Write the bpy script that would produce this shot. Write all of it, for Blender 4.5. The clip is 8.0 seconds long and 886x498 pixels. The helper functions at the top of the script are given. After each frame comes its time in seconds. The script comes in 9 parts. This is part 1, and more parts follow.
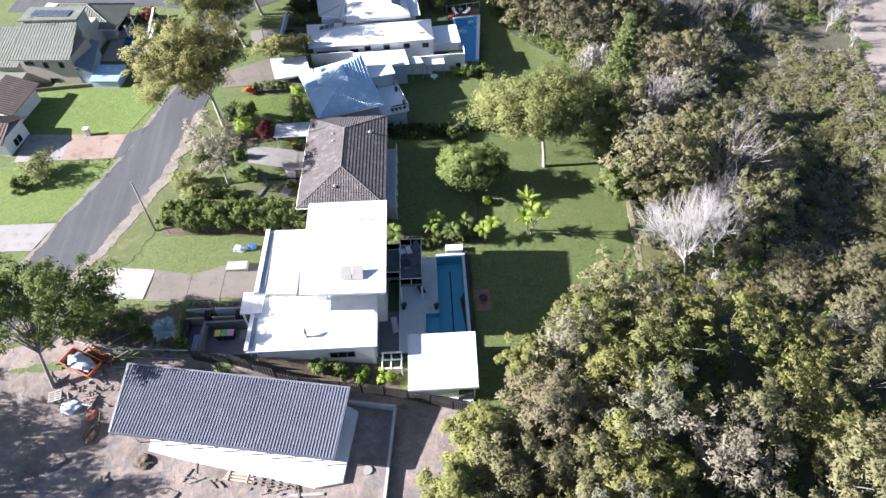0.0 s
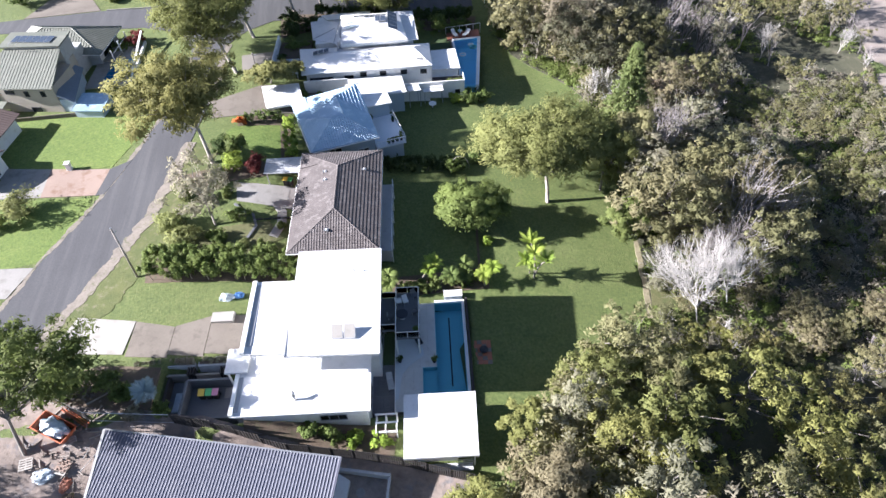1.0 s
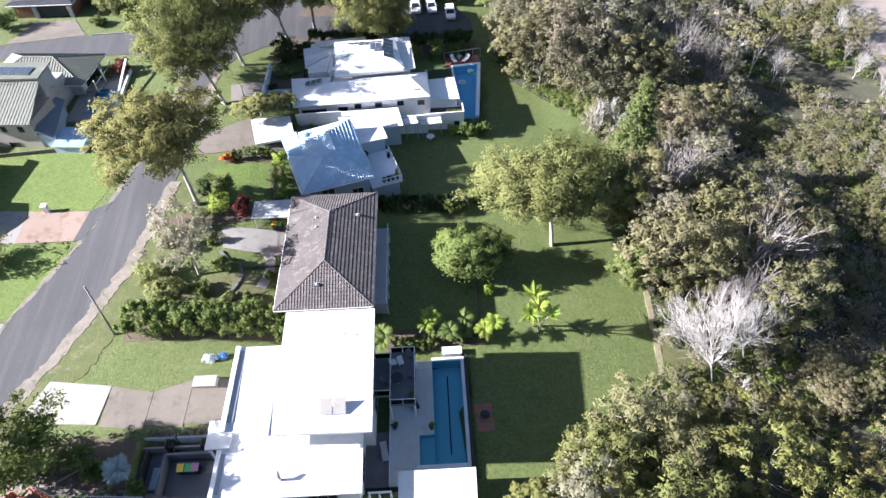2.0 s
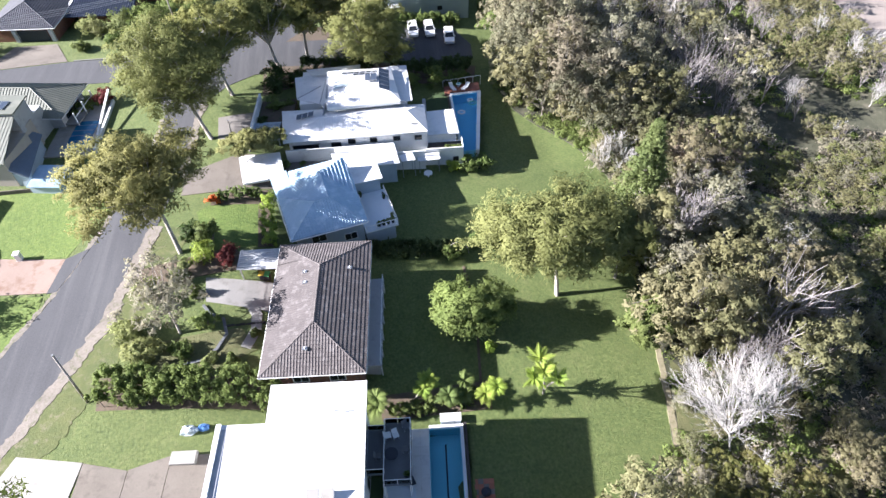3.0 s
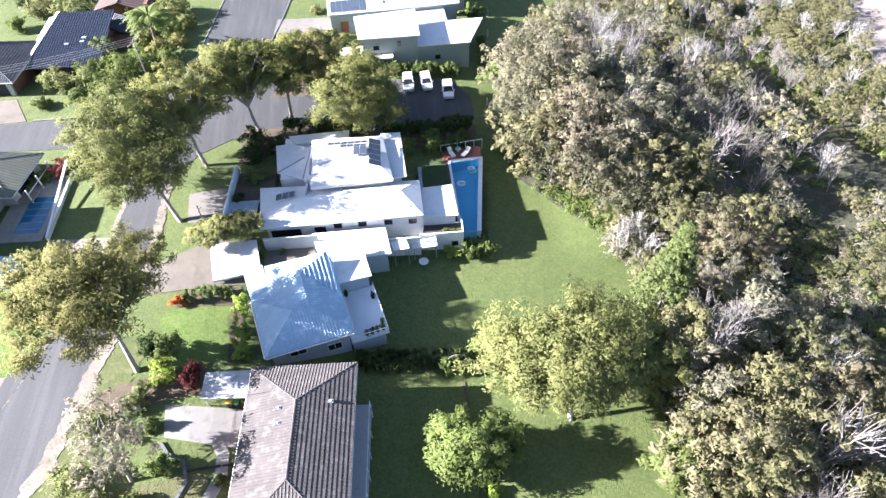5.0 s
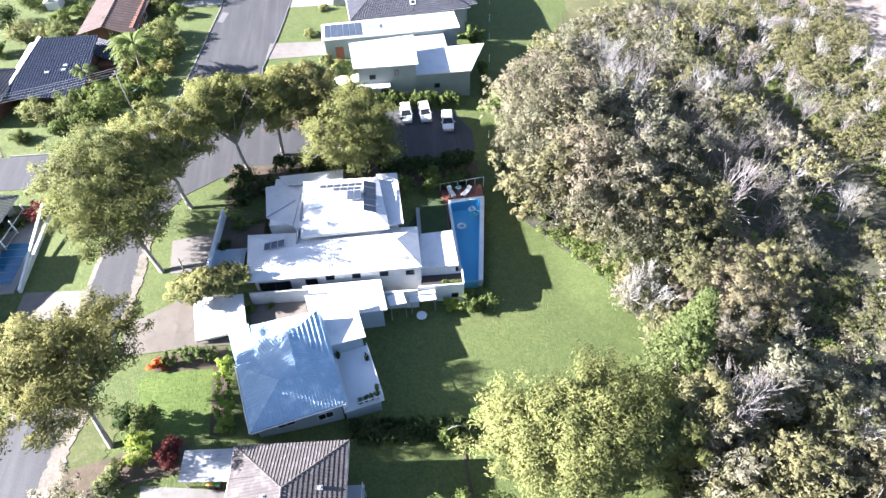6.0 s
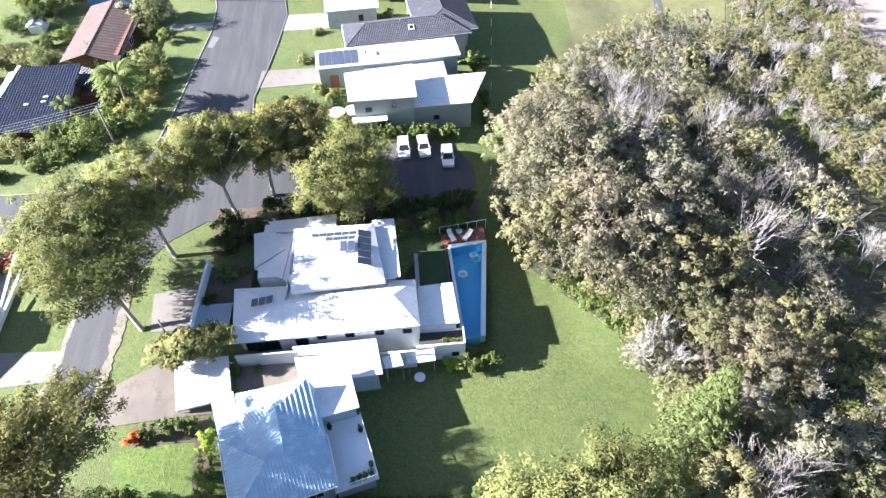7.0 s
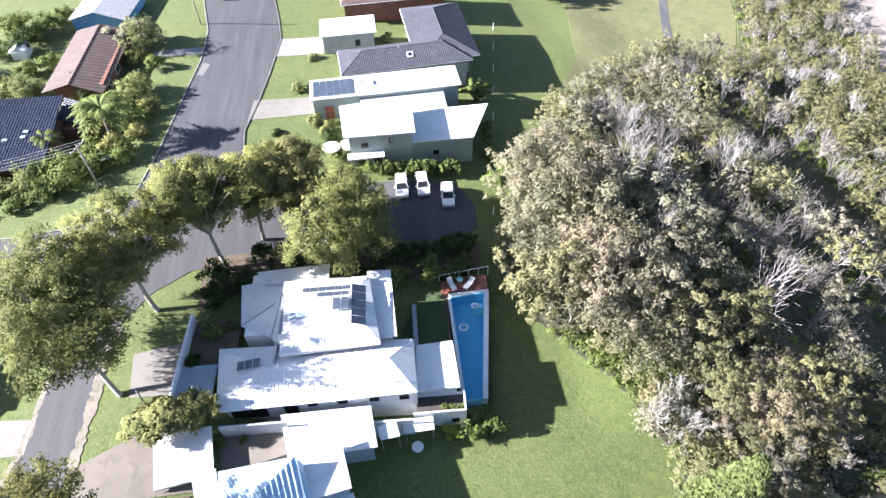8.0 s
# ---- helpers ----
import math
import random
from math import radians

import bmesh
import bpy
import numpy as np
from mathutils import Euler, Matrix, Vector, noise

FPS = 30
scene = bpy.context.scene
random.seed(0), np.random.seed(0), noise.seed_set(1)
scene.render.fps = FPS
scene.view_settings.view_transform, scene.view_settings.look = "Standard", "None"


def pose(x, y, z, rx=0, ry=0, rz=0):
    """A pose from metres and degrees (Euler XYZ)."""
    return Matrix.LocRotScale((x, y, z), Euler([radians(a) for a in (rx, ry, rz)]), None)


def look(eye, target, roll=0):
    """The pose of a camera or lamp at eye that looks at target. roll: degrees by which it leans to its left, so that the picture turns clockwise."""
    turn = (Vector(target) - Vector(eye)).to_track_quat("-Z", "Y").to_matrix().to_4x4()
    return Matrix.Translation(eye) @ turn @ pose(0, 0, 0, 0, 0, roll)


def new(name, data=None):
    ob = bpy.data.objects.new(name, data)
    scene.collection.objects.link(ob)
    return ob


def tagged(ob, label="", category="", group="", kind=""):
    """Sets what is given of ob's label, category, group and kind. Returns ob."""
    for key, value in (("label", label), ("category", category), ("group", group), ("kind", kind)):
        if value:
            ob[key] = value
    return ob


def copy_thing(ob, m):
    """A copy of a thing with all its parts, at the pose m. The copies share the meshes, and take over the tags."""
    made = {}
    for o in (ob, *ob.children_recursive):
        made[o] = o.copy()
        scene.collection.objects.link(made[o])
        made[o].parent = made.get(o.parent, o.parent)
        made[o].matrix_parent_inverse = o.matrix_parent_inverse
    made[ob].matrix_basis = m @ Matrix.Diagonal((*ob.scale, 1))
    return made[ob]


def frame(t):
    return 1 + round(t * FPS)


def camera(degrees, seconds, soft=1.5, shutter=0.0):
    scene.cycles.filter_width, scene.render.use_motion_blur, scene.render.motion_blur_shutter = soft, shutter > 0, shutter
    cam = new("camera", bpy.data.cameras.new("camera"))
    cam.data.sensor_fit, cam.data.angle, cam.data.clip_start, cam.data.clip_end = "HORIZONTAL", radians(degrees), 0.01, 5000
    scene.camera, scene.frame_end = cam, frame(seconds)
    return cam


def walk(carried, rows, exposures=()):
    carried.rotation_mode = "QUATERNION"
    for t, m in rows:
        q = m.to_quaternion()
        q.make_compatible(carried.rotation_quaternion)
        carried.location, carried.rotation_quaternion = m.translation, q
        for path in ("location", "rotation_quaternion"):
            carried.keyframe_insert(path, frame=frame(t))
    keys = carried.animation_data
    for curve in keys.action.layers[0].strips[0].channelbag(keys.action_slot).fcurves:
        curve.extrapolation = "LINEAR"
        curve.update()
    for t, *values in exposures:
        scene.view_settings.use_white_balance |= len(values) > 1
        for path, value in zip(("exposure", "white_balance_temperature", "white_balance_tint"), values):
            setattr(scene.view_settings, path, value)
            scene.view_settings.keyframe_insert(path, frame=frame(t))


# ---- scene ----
cam = camera(71.0, 8.0)
METRES, EYE, TILT, LEAN, TURN = 60.0, 55.3, 0.0, 0.0, -6.1
ROWS = [
    (0.0, 0.0, 0.0, 0.0, -1.44, -48.73, 1.26),
    (0.5, 0.0033, 0.0524, 0.0038, -1.45, -48.71, 1.28),
    (1.0, 0.0062, 0.1085, 0.0075, -1.46, -48.68, 1.29),
    (1.5, 0.01, 0.1674, 0.0114, -1.47, -48.61, 1.34),
    (3.0, 0.0178, 0.3532, 0.023, -1.56, -48.61, 1.26),
    (3.5, 0.0205, 0.4164, 0.0264, -1.56, -48.62, 1.21),
    (4.0, 0.0227, 0.4803, 0.0297, -1.58, -48.61, 1.17),
    (4.5, 0.0252, 0.5449, 0.0337, -1.55, -48.64, 1.11),
    (6.0, 0.0307, 0.7417, 0.0475, -1.5, -48.79, 0.93),
    (6.5, 0.0329, 0.8068, 0.0518, -1.49, -48.81, 0.92),
    (7.0, 0.0343, 0.8712, 0.0559, -1.5, -48.8, 0.9),
    (7.5, 0.0364, 0.9342, 0.0598, -1.48, -48.76, 0.91),
    (8.0, 0.0399, 0.997, 0.0645, -1.44, -48.76, 0.95),
]
walk(cam, [(t, pose(0, 0, EYE, TILT, LEAN, TURN) @ pose(METRES * x, METRES * y, METRES * z, 90 + pitch, roll, yaw)) for t, x, y, z, yaw, pitch, roll in ROWS],
     [(0.0, 2.08, 5840, 17), (2.0, 2.16, 5840, 17), (3.0, 2.26, 5840, 17), (4.5, 2.67, 5840, 17), (6.5, 2.73, 5840, 17), (8.0, 2.6, 5840, 17)])

# ---- sky, sun and exposure: a low western sun on a clear afternoon ----
SUN_EL, SUN_DIR = radians(26.0), Vector((1.0, -0.07, 0.0)).normalized()   # the way the light travels over the ground
sun = new("sun", bpy.data.lights.new("sun", "SUN"))
sun.data.energy, sun.data.angle, sun.data.color = 5.0, radians(0.53), (1.0, 0.94, 0.85)
way = Vector((SUN_DIR.x * math.cos(SUN_EL), SUN_DIR.y * math.cos(SUN_EL), -math.sin(SUN_EL)))
sun.matrix_world = look((-200, 20, 120), Vector((-200, 20, 120)) + way)
world = bpy.data.worlds.new("sky")
world.use_nodes = True
scene.world = world
sky = world.node_tree.nodes.new("ShaderNodeTexSky")
sky.sky_type, sky.sun_disc = "NISHITA", False
sky.sun_elevation, sky.sun_rotation = SUN_EL, math.atan2(-SUN_DIR.x, -SUN_DIR.y)
world.node_tree.links.new(sky.outputs[0], world.node_tree.nodes["Background"].inputs[0])
world.node_tree.nodes["Background"].inputs[1].default_value = 0.038

# ---- materials ----
def base_mat(name):
    m = bpy.data.materials.new(name)
    m.use_nodes = True
    nt = m.node_tree
    return m, nt, nt.nodes["Principled BSDF"]


def link(nt, a, b):
    nt.links.new(a, b)


def noise_node(nt, coord, scale, detail=4.0, rough=0.6):
    n = nt.nodes.new("ShaderNodeTexNoise")
    n.inputs["Scale"].default_value, n.inputs["Detail"].default_value, n.inputs["Roughness"].default_value = scale, detail, rough
    link(nt, coord, n.inputs["Vector"])
    return n


def ramp(nt, fac, stops):
    r = nt.nodes.new("ShaderNodeValToRGB")
    e = r.color_ramp.elements
    while len(e) < len(stops):
        e.new(0.5)
    for el, (p, c) in zip(e, stops):
        el.position, el.color = p, (*c, 1)
    link(nt, fac, r.inputs[0])
    return r


def mix(nt, fac, a, b, mode="MIX"):
    m = nt.nodes.new("ShaderNodeMix")
    m.data_type, m.blend_type = "RGBA", mode
    for sock, v in ((m.inputs["Factor"], fac), (m.inputs["A"], a), (m.inputs["B"], b)):
        if isinstance(v, (int, float)):
            sock.default_value = v
        elif isinstance(v, tuple):
            sock.default_value = (*v, 1)
        else:
            link(nt, v, sock)
    return m.outputs["Result"]


def bump(nt, bsdf, height, strength, dist):
    b = nt.nodes.new("ShaderNodeBump")
    b.inputs["Strength"].default_value, b.inputs["Distance"].default_value = strength, dist
    link(nt, height, b.inputs["Height"])
    link(nt, b.outputs[0], bsdf.inputs["Normal"])


def coords(nt, kind="Object"):
    if kind == "World":
        return nt.nodes.new("ShaderNodeNewGeometry").outputs["Position"]
    return nt.nodes.new("ShaderNodeTexCoord").outputs["Object"]


def surface(name, dark, light, stain=None, big=0.35, small=5.0, rough=0.8, metal=0.0, grain=0.25, dist=0.02, kind="Object", vary=0.0):
    """Weathered surface: large patches between two colours, fine grain, stains of their own shape."""
    m, nt, p = base_mat(name)
    co = coords(nt, kind)
    n1, n2 = noise_node(nt, co, big, 5), noise_node(nt, co, small, 6, 0.7)
    col = ramp(nt, n1.outputs[0], [(0.32, dark), (0.68, light)]).outputs[0]
    col = mix(nt, 0.45, col, ramp(nt, n2.outputs[0], [(0.3, dark), (0.7, light)]).outputs[0])
    if stain:
        n3 = noise_node(nt, co, big * 2.7, 6, 0.65)
        s = ramp(nt, n3.outputs[0], [(0.52, (0, 0, 0)), (0.7, (0.8, 0.8, 0.8))])
        col = mix(nt, s.outputs[0], col, stain)
    if vary:
        r = nt.nodes.new("ShaderNodeObjectInfo").outputs["Random"]
        col = mix(nt, 1.0, col, ramp(nt, r, [(0.0, (1 - vary,) * 3), (1.0, (1 + vary,) * 3)]).outputs[0], "MULTIPLY")
    link(nt, col, p.inputs["Base Color"])
    p.inputs["Roughness"].default_value, p.inputs["Metallic"].default_value = rough, metal
    bump(nt, p, n2.outputs[0], grain, dist)
    return m


def leaf_mat(name, dark, light, dry=None, translucent=0.42):
    """Foliage: colour varies by plant, by leaf and in patches; light comes through thin leaves."""
    m, nt, p = base_mat(name)
    co = coords(nt, "World")
    isl = nt.nodes.new("ShaderNodeNewGeometry").outputs["Random Per Island"]
    obr = nt.nodes.new("ShaderNodeObjectInfo").outputs["Random"]
    n1 = noise_node(nt, co, 0.45, 3)
    col = ramp(nt, isl, [(0.0, dark), (1.0, light)]).outputs[0]
    col = mix(nt, 0.7, col, ramp(nt, n1.outputs[0], [(0.3, dark), (0.7, light)]).outputs[0])
    if dry:
        f = ramp(nt, obr, [(0.5, (0, 0, 0)), (1.0, (0.5, 0.5, 0.5))])
        col = mix(nt, f.outputs[0], col, dry)
    col = mix(nt, 1.0, col, ramp(nt, obr, [(0.0, (0.8, 0.85, 0.8)), (0.5, (1.1, 1.1, 1.0)), (1.0, (0.95, 0.9, 0.9))]).outputs[0], "MULTIPLY")
    link(nt, col, p.inputs["Base Color"])
    p.inputs["Roughness"].default_value = 0.75
    p.inputs["Specular IOR Level"].default_value = 0.25
    t = nt.nodes.new("ShaderNodeBsdfTranslucent")
    link(nt, col, t.inputs[0])
    mx = nt.nodes.new("ShaderNodeMixShader")
    mx.inputs[0].default_value = translucent
    link(nt, p.outputs[0], mx.inputs[1]), link(nt, t.outputs[0], mx.inputs[2])
    link(nt, mx.outputs[0], nt.nodes["Material Output"].inputs[0])
    return m


def grass_mat(name="mown_grass", rich=0.0):
    """Mown lawn: broad patches, tufts and fine blades, with thin worn spots."""
    m, nt, p = base_mat(name)
    co = coords(nt, "World")
    big, mid, fine = noise_node(nt, co, 0.06, 4), noise_node(nt, co, 0.7, 8, 0.82), noise_node(nt, co, 3.2, 6, 0.8)
    col = ramp(nt, big.outputs[0], [(0.35, (0.055, 0.088, 0.019)), (0.65, (0.118, 0.133, 0.038))]).outputs[0]
    col = mix(nt, 0.6, col, ramp(nt, mid.outputs[0], [(0.3, (0.028, 0.06, 0.012)), (0.5, (0.08, 0.118, 0.025)), (0.74, (0.205, 0.19, 0.085))]).outputs[0])
    col = mix(nt, 0.5, col, ramp(nt, fine.outputs[0], [(0.32, (0.021, 0.045, 0.01)), (0.68, (0.205, 0.235, 0.075))]).outputs[0])
    if rich:
        col = mix(nt, rich, col, mix(nt, 1.0, col, (1.25, 1.5, 0.7), "MULTIPLY"))
    link(nt, col, p.inputs["Base Color"])
    p.inputs["Roughness"].default_value = 0.9
    bump(nt, p, fine.outputs[0], 0.9, 0.12)
    return m


def road_mat():
    """Worn asphalt: wheel tracks and seams drawn out along the street, grit and patches."""
    m, nt, p = base_mat("asphalt")
    co = coords(nt, "World")
    mp = nt.nodes.new("ShaderNodeMapping")
    mp.inputs["Rotation"].default_value[2] = radians(19)
    mp.inputs["Scale"].default_value = (0.85, 0.045, 1.0)
    link(nt, co, mp.inputs[0])
    track, worn, grit = noise_node(nt, mp.outputs[0], 1.0, 5, 0.65), noise_node(nt, co, 0.12, 5), noise_node(nt, co, 7.0, 6, 0.75)
    col = ramp(nt, worn.outputs[0], [(0.3, (0.042, 0.043, 0.049)), (0.7, (0.07, 0.071, 0.077))]).outputs[0]
    col = mix(nt, 0.45, col, ramp(nt, track.outputs[0], [(0.3, (0.028, 0.029, 0.035)), (0.5, (0.056, 0.057, 0.063)), (0.66, (0.118, 0.117, 0.118))]).outputs[0])
    col = mix(nt, 0.35, col, ramp(nt, grit.outputs[0], [(0.3, (0.03, 0.03, 0.035)), (0.7, (0.115, 0.115, 0.118))]).outputs[0])
    link(nt, col, p.inputs["Base Color"])
    p.inputs["Roughness"].default_value = 0.9
    bump(nt, p, grit.outputs[0], 0.4, 0.02)
    return m


def glass_mat(name, tint, gloss=0.08, ior=1.45):
    m, nt, _ = base_mat(name)
    tr, gl, fr, mx = (nt.nodes.new("ShaderNode" + k) for k in ("BsdfTransparent", "BsdfGlossy", "Fresnel", "MixShader"))
    tr.inputs[0].default_value, gl.inputs["Roughness"].default_value, fr.inputs[0].default_value = (*tint, 1), gloss, ior
    link(nt, fr.outputs[0], mx.inputs[0]), link(nt, tr.outputs[0], mx.inputs[1]), link(nt, gl.outputs[0], mx.inputs[2])
    link(nt, mx.outputs[0], nt.nodes["Material Output"].inputs[0])
    return m


GRASS = grass_mat()
RICH_GRASS = grass_mat("watered_grass", 0.5)
PALE_SHEET = surface("weathered_grey_sheet", (0.32, 0.33, 0.34), (0.43, 0.44, 0.45), (0.24, 0.24, 0.24), 0.6, 5, 0.55, 0.05, 0.2)
WHITE_ROOF = surface("white_roof_sheet", (0.6, 0.605, 0.615), (0.71, 0.71, 0.71), (0.5, 0.51, 0.52), 0.2, 3, 0.5, 0, 0.08)
WHITE_WALL = surface("white_render", (0.70, 0.70, 0.69), (0.80, 0.80, 0.79), (0.62, 0.61, 0.58), 0.4, 6, 0.85, 0, 0.15)
CREAM_WALL = surface("beige_render", (0.36, 0.32, 0.27), (0.45, 0.41, 0.35), None, 0.4, 6, 0.85, 0, 0.2)
GREY_WALL = surface("grey_render", (0.36, 0.37, 0.38), (0.45, 0.46, 0.46), (0.3, 0.3, 0.3), 0.4, 6, 0.85, 0, 0.2)
SAGE_WALL = surface("sage_boards", (0.24, 0.29, 0.28), (0.31, 0.36, 0.34), None, 0.4, 6, 0.7, 0, 0.2)
BRICK_WALL = surface("red_brick", (0.14, 0.06, 0.04), (0.22, 0.095, 0.063), (0.2, 0.135, 0.105), 0.7, 9, 0.9, 0, 0.4)
BLUE_WALL = surface("blue_boards", (0.10, 0.24, 0.45), (0.14, 0.31, 0.53), None, 0.5, 6, 0.6, 0, 0.1)
PALE_BLUE_WALL = surface("pale_blue_boards", (0.36, 0.43, 0.50), (0.44, 0.51, 0.57), None, 0.5, 6, 0.6, 0, 0.1)
TRIM = surface("white_paint", (0.72, 0.72, 0.71), (0.82, 0.82, 0.81), None, 0.8, 8, 0.5, 0, 0.05)
GUTTER = surface("grey_metal_trim", (0.3, 0.31, 0.33), (0.4, 0.41, 0.43), None, 0.8, 8, 0.45, 0.3, 0.05)
CHARCOAL_ROOF = surface("charcoal_roof_sheet", (0.07, 0.074, 0.1), (0.1, 0.104, 0.135), (0.12, 0.122, 0.145), 0.25, 4, 0.42, 0.1, 0.1)
NAVY_ROOF = surface("navy_roof_tile", (0.018, 0.026, 0.05), (0.032, 0.043, 0.075), None, 0.4, 6, 0.5, 0, 0.2)
SLATE_TILE = surface("dark_grey_roof_tile", (0.032, 0.035, 0.048), (0.06, 0.063, 0.08), (0.085, 0.085, 0.098), 0.5, 7, 0.75, 0, 0.3)
BROWN_TILE = surface("brown_roof_tile", (0.072, 0.062, 0.061), (0.128, 0.112, 0.109), (0.205, 0.187, 0.183), 0.5, 5, 0.85, 0, 0.5, 0.03)
RED_TILE = surface("red_brown_roof_sheet", (0.075, 0.05, 0.044), (0.118, 0.08, 0.07), (0.145, 0.11, 0.1), 0.3, 5, 0.75, 0, 0.3)
BLUE_ROOF = surface("weathered_blue_grey_roof", (0.28, 0.40, 0.52), (0.39, 0.53, 0.65), (0.58, 0.68, 0.76), 0.35, 3.5, 0.5, 0.05, 0.15)
OLIVE_ROOF = surface("grey_green_roof_sheet", (0.125, 0.135, 0.108), (0.175, 0.182, 0.15), (0.215, 0.215, 0.18), 0.3, 5, 0.6, 0.05, 0.2)
ASPHALT = road_mat()
WORN_ASPHALT = surface("worn_asphalt", (0.13, 0.13, 0.135), (0.18, 0.178, 0.175), None, 0.5, 12, 0.92, 0, 0.4, 0.02, "World")
DRIVE_GREY = surface("weathered_drive", (0.165, 0.15, 0.133), (0.225, 0.207, 0.185), (0.14, 0.125, 0.108), 0.4, 7, 0.9, 0, 0.2, 0.01, "World")
CONCRETE = surface("concrete", (0.21, 0.203, 0.19), (0.285, 0.272, 0.255), (0.165, 0.155, 0.138), 0.3, 7, 0.9, 0, 0.2, 0.01, "World")
PALE_CONCRETE = surface("new_concrete", (0.26, 0.247, 0.226), (0.325, 0.31, 0.287), (0.21, 0.198, 0.177), 0.25, 7, 0.9, 0, 0.15, 0.01, "World")
BROWN_CONCRETE = surface("stained_concrete_drive", (0.13, 0.112, 0.092), (0.188, 0.163, 0.136), (0.1, 0.085, 0.069), 0.3, 7, 0.9, 0, 0.2, 0.01, "World")
PINK_PAVING = surface("pink_brick_paving", (0.215, 0.155, 0.125), (0.28, 0.21, 0.172), (0.16, 0.088, 0.055), 0.25, 6, 0.9, 0, 0.3, 0.01, "World")
DECK_TILE = surface("pale_pool_paving", (0.50, 0.50, 0.49), (0.60, 0.60, 0.585), (0.45, 0.45, 0.44), 0.6, 7, 0.8, 0, 0.1)
DARK_PAVE = surface("dark_paving", (0.10, 0.105, 0.115), (0.16, 0.165, 0.175), None, 0.6, 7, 0.7, 0, 0.2)
DIRT = surface("building_site_soil", (0.10, 0.08, 0.068), (0.34, 0.28, 0.24), (0.14, 0.147, 0.165), 0.3, 1.6, 0.95, 0, 0.8, 0.12, "World")
VERGE = surface("dry_gravel_verge", (0.13, 0.115, 0.095), (0.26, 0.225, 0.19), (0.075, 0.085, 0.035), 0.5, 4, 0.95, 0, 0.8, 0.06, "World")
VERGE_GRASS = surface("worn_verge_grass", (0.052, 0.075, 0.02), (0.118, 0.125, 0.042), (0.165, 0.148, 0.095), 0.45, 3.5, 0.95, 0, 0.9, 0.08, "World")
SANDY_TRACK = surface("worn_sandy_track", (0.19, 0.165, 0.10), (0.31, 0.27, 0.18), (0.12, 0.12, 0.045), 0.8, 5, 0.95, 0, 0.7, 0.05, "World")
SAND = surface("beach_sand", (0.19, 0.16, 0.14), (0.28, 0.24, 0.21), (0.15, 0.13, 0.115), 0.08, 2.5, 0.95, 0, 0.6, 0.1, "World")
# Floor colour darkened to deepen the shade under trees and in gullies.
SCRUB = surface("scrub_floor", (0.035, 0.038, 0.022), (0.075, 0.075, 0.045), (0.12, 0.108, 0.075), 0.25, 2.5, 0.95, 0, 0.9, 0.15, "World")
LONG_GRASS = surface("long_dry_grass", (0.085, 0.092, 0.034), (0.155, 0.148, 0.066), (0.06, 0.085, 0.024), 0.3, 3.5, 0.95, 0, 0.9, 0.12, "World")
BED = surface("garden_bed_mulch", (0.075, 0.055, 0.038), (0.14, 0.105, 0.075), (0.06, 0.075, 0.03), 0.6, 5, 0.95, 0, 0.8, 0.06, "World")
# Lawn green darkened in colour for the courtyards that lie in shade.
TURF = surface("shade_toned_turf", (0.03, 0.055, 0.018), (0.06, 0.09, 0.03), None, 0.6, 9, 0.9, 0, 0.5, 0.04, "World")
TIMBER = surface("weathered_timber", (0.12, 0.10, 0.085), (0.2, 0.17, 0.145), None, 1.2, 9, 0.85, 0, 0.3)
DARK_TIMBER = surface("dark_fence_timber", (0.024, 0.021, 0.02), (0.048, 0.041, 0.038), None, 1.2, 9, 0.8, 0, 0.3, 0.02, "Object", 0.2)
RED_DECK = surface("red_timber_deck", (0.17, 0.06, 0.04), (0.25, 0.095, 0.06), None, 1.2, 9, 0.6, 0, 0.3)
BARK = surface("pale_gum_bark", (0.24, 0.21, 0.18), (0.46, 0.42, 0.37), (0.16, 0.12, 0.09), 1.0, 5, 0.9, 0, 0.5)
GREY_BARK = surface("grey_bark", (0.14, 0.125, 0.11), (0.25, 0.225, 0.20), None, 1.0, 6, 0.9, 0, 0.5)
DEAD_WOOD = surface("bleached_dead_wood", (0.3, 0.287, 0.272), (0.45, 0.43, 0.41), None, 0.8, 6, 0.9, 0, 0.3)
TWIG = surface("dry_grey_twigs", (0.205, 0.182, 0.178), (0.31, 0.282, 0.276), None, 0.8, 6, 0.9, 0, 0.3, 0.02, "Object", 0.25)
POOL_TILE = surface("blue_pool_lining", (0.19, 0.54, 0.62), (0.25, 0.62, 0.70), None, 0.5, 4, 0.5, 0, 0.05)
POOL_BRIGHT = surface("bright_blue_pool_lining", (0.21, 0.62, 0.85), (0.29, 0.70, 0.9), None, 0.5, 4, 0.5, 0, 0.05)
BLACK = surface("dark_line_tile", (0.012, 0.016, 0.025), (0.02, 0.026, 0.04), None, 1, 6, 0.6)
WATER = glass_mat("pool_water", (0.82, 0.94, 0.97), 0.03, 1.33)
CLEAR = glass_mat("balustrade_glass", (0.80, 0.86, 0.87), 0.03)
PANE = surface("dark_window_glass", (0.012, 0.014, 0.017), (0.03, 0.033, 0.038), None, 0.5, 2, 0.07, 0, 0.0)
SOLAR = surface("solar_cell_glass", (0.042, 0.055, 0.08), (0.065, 0.082, 0.112), None, 0.6, 3, 0.22, 0, 0.0)
METAL = surface("galvanised_metal", (0.42, 0.42, 0.42), (0.56, 0.56, 0.56), None, 1.0, 8, 0.35, 0.8, 0.1)
WOOD_POLE = surface("grey_pole_timber", (0.20, 0.175, 0.15), (0.31, 0.28, 0.25), None, 1.0, 8, 0.9, 0, 0.3)
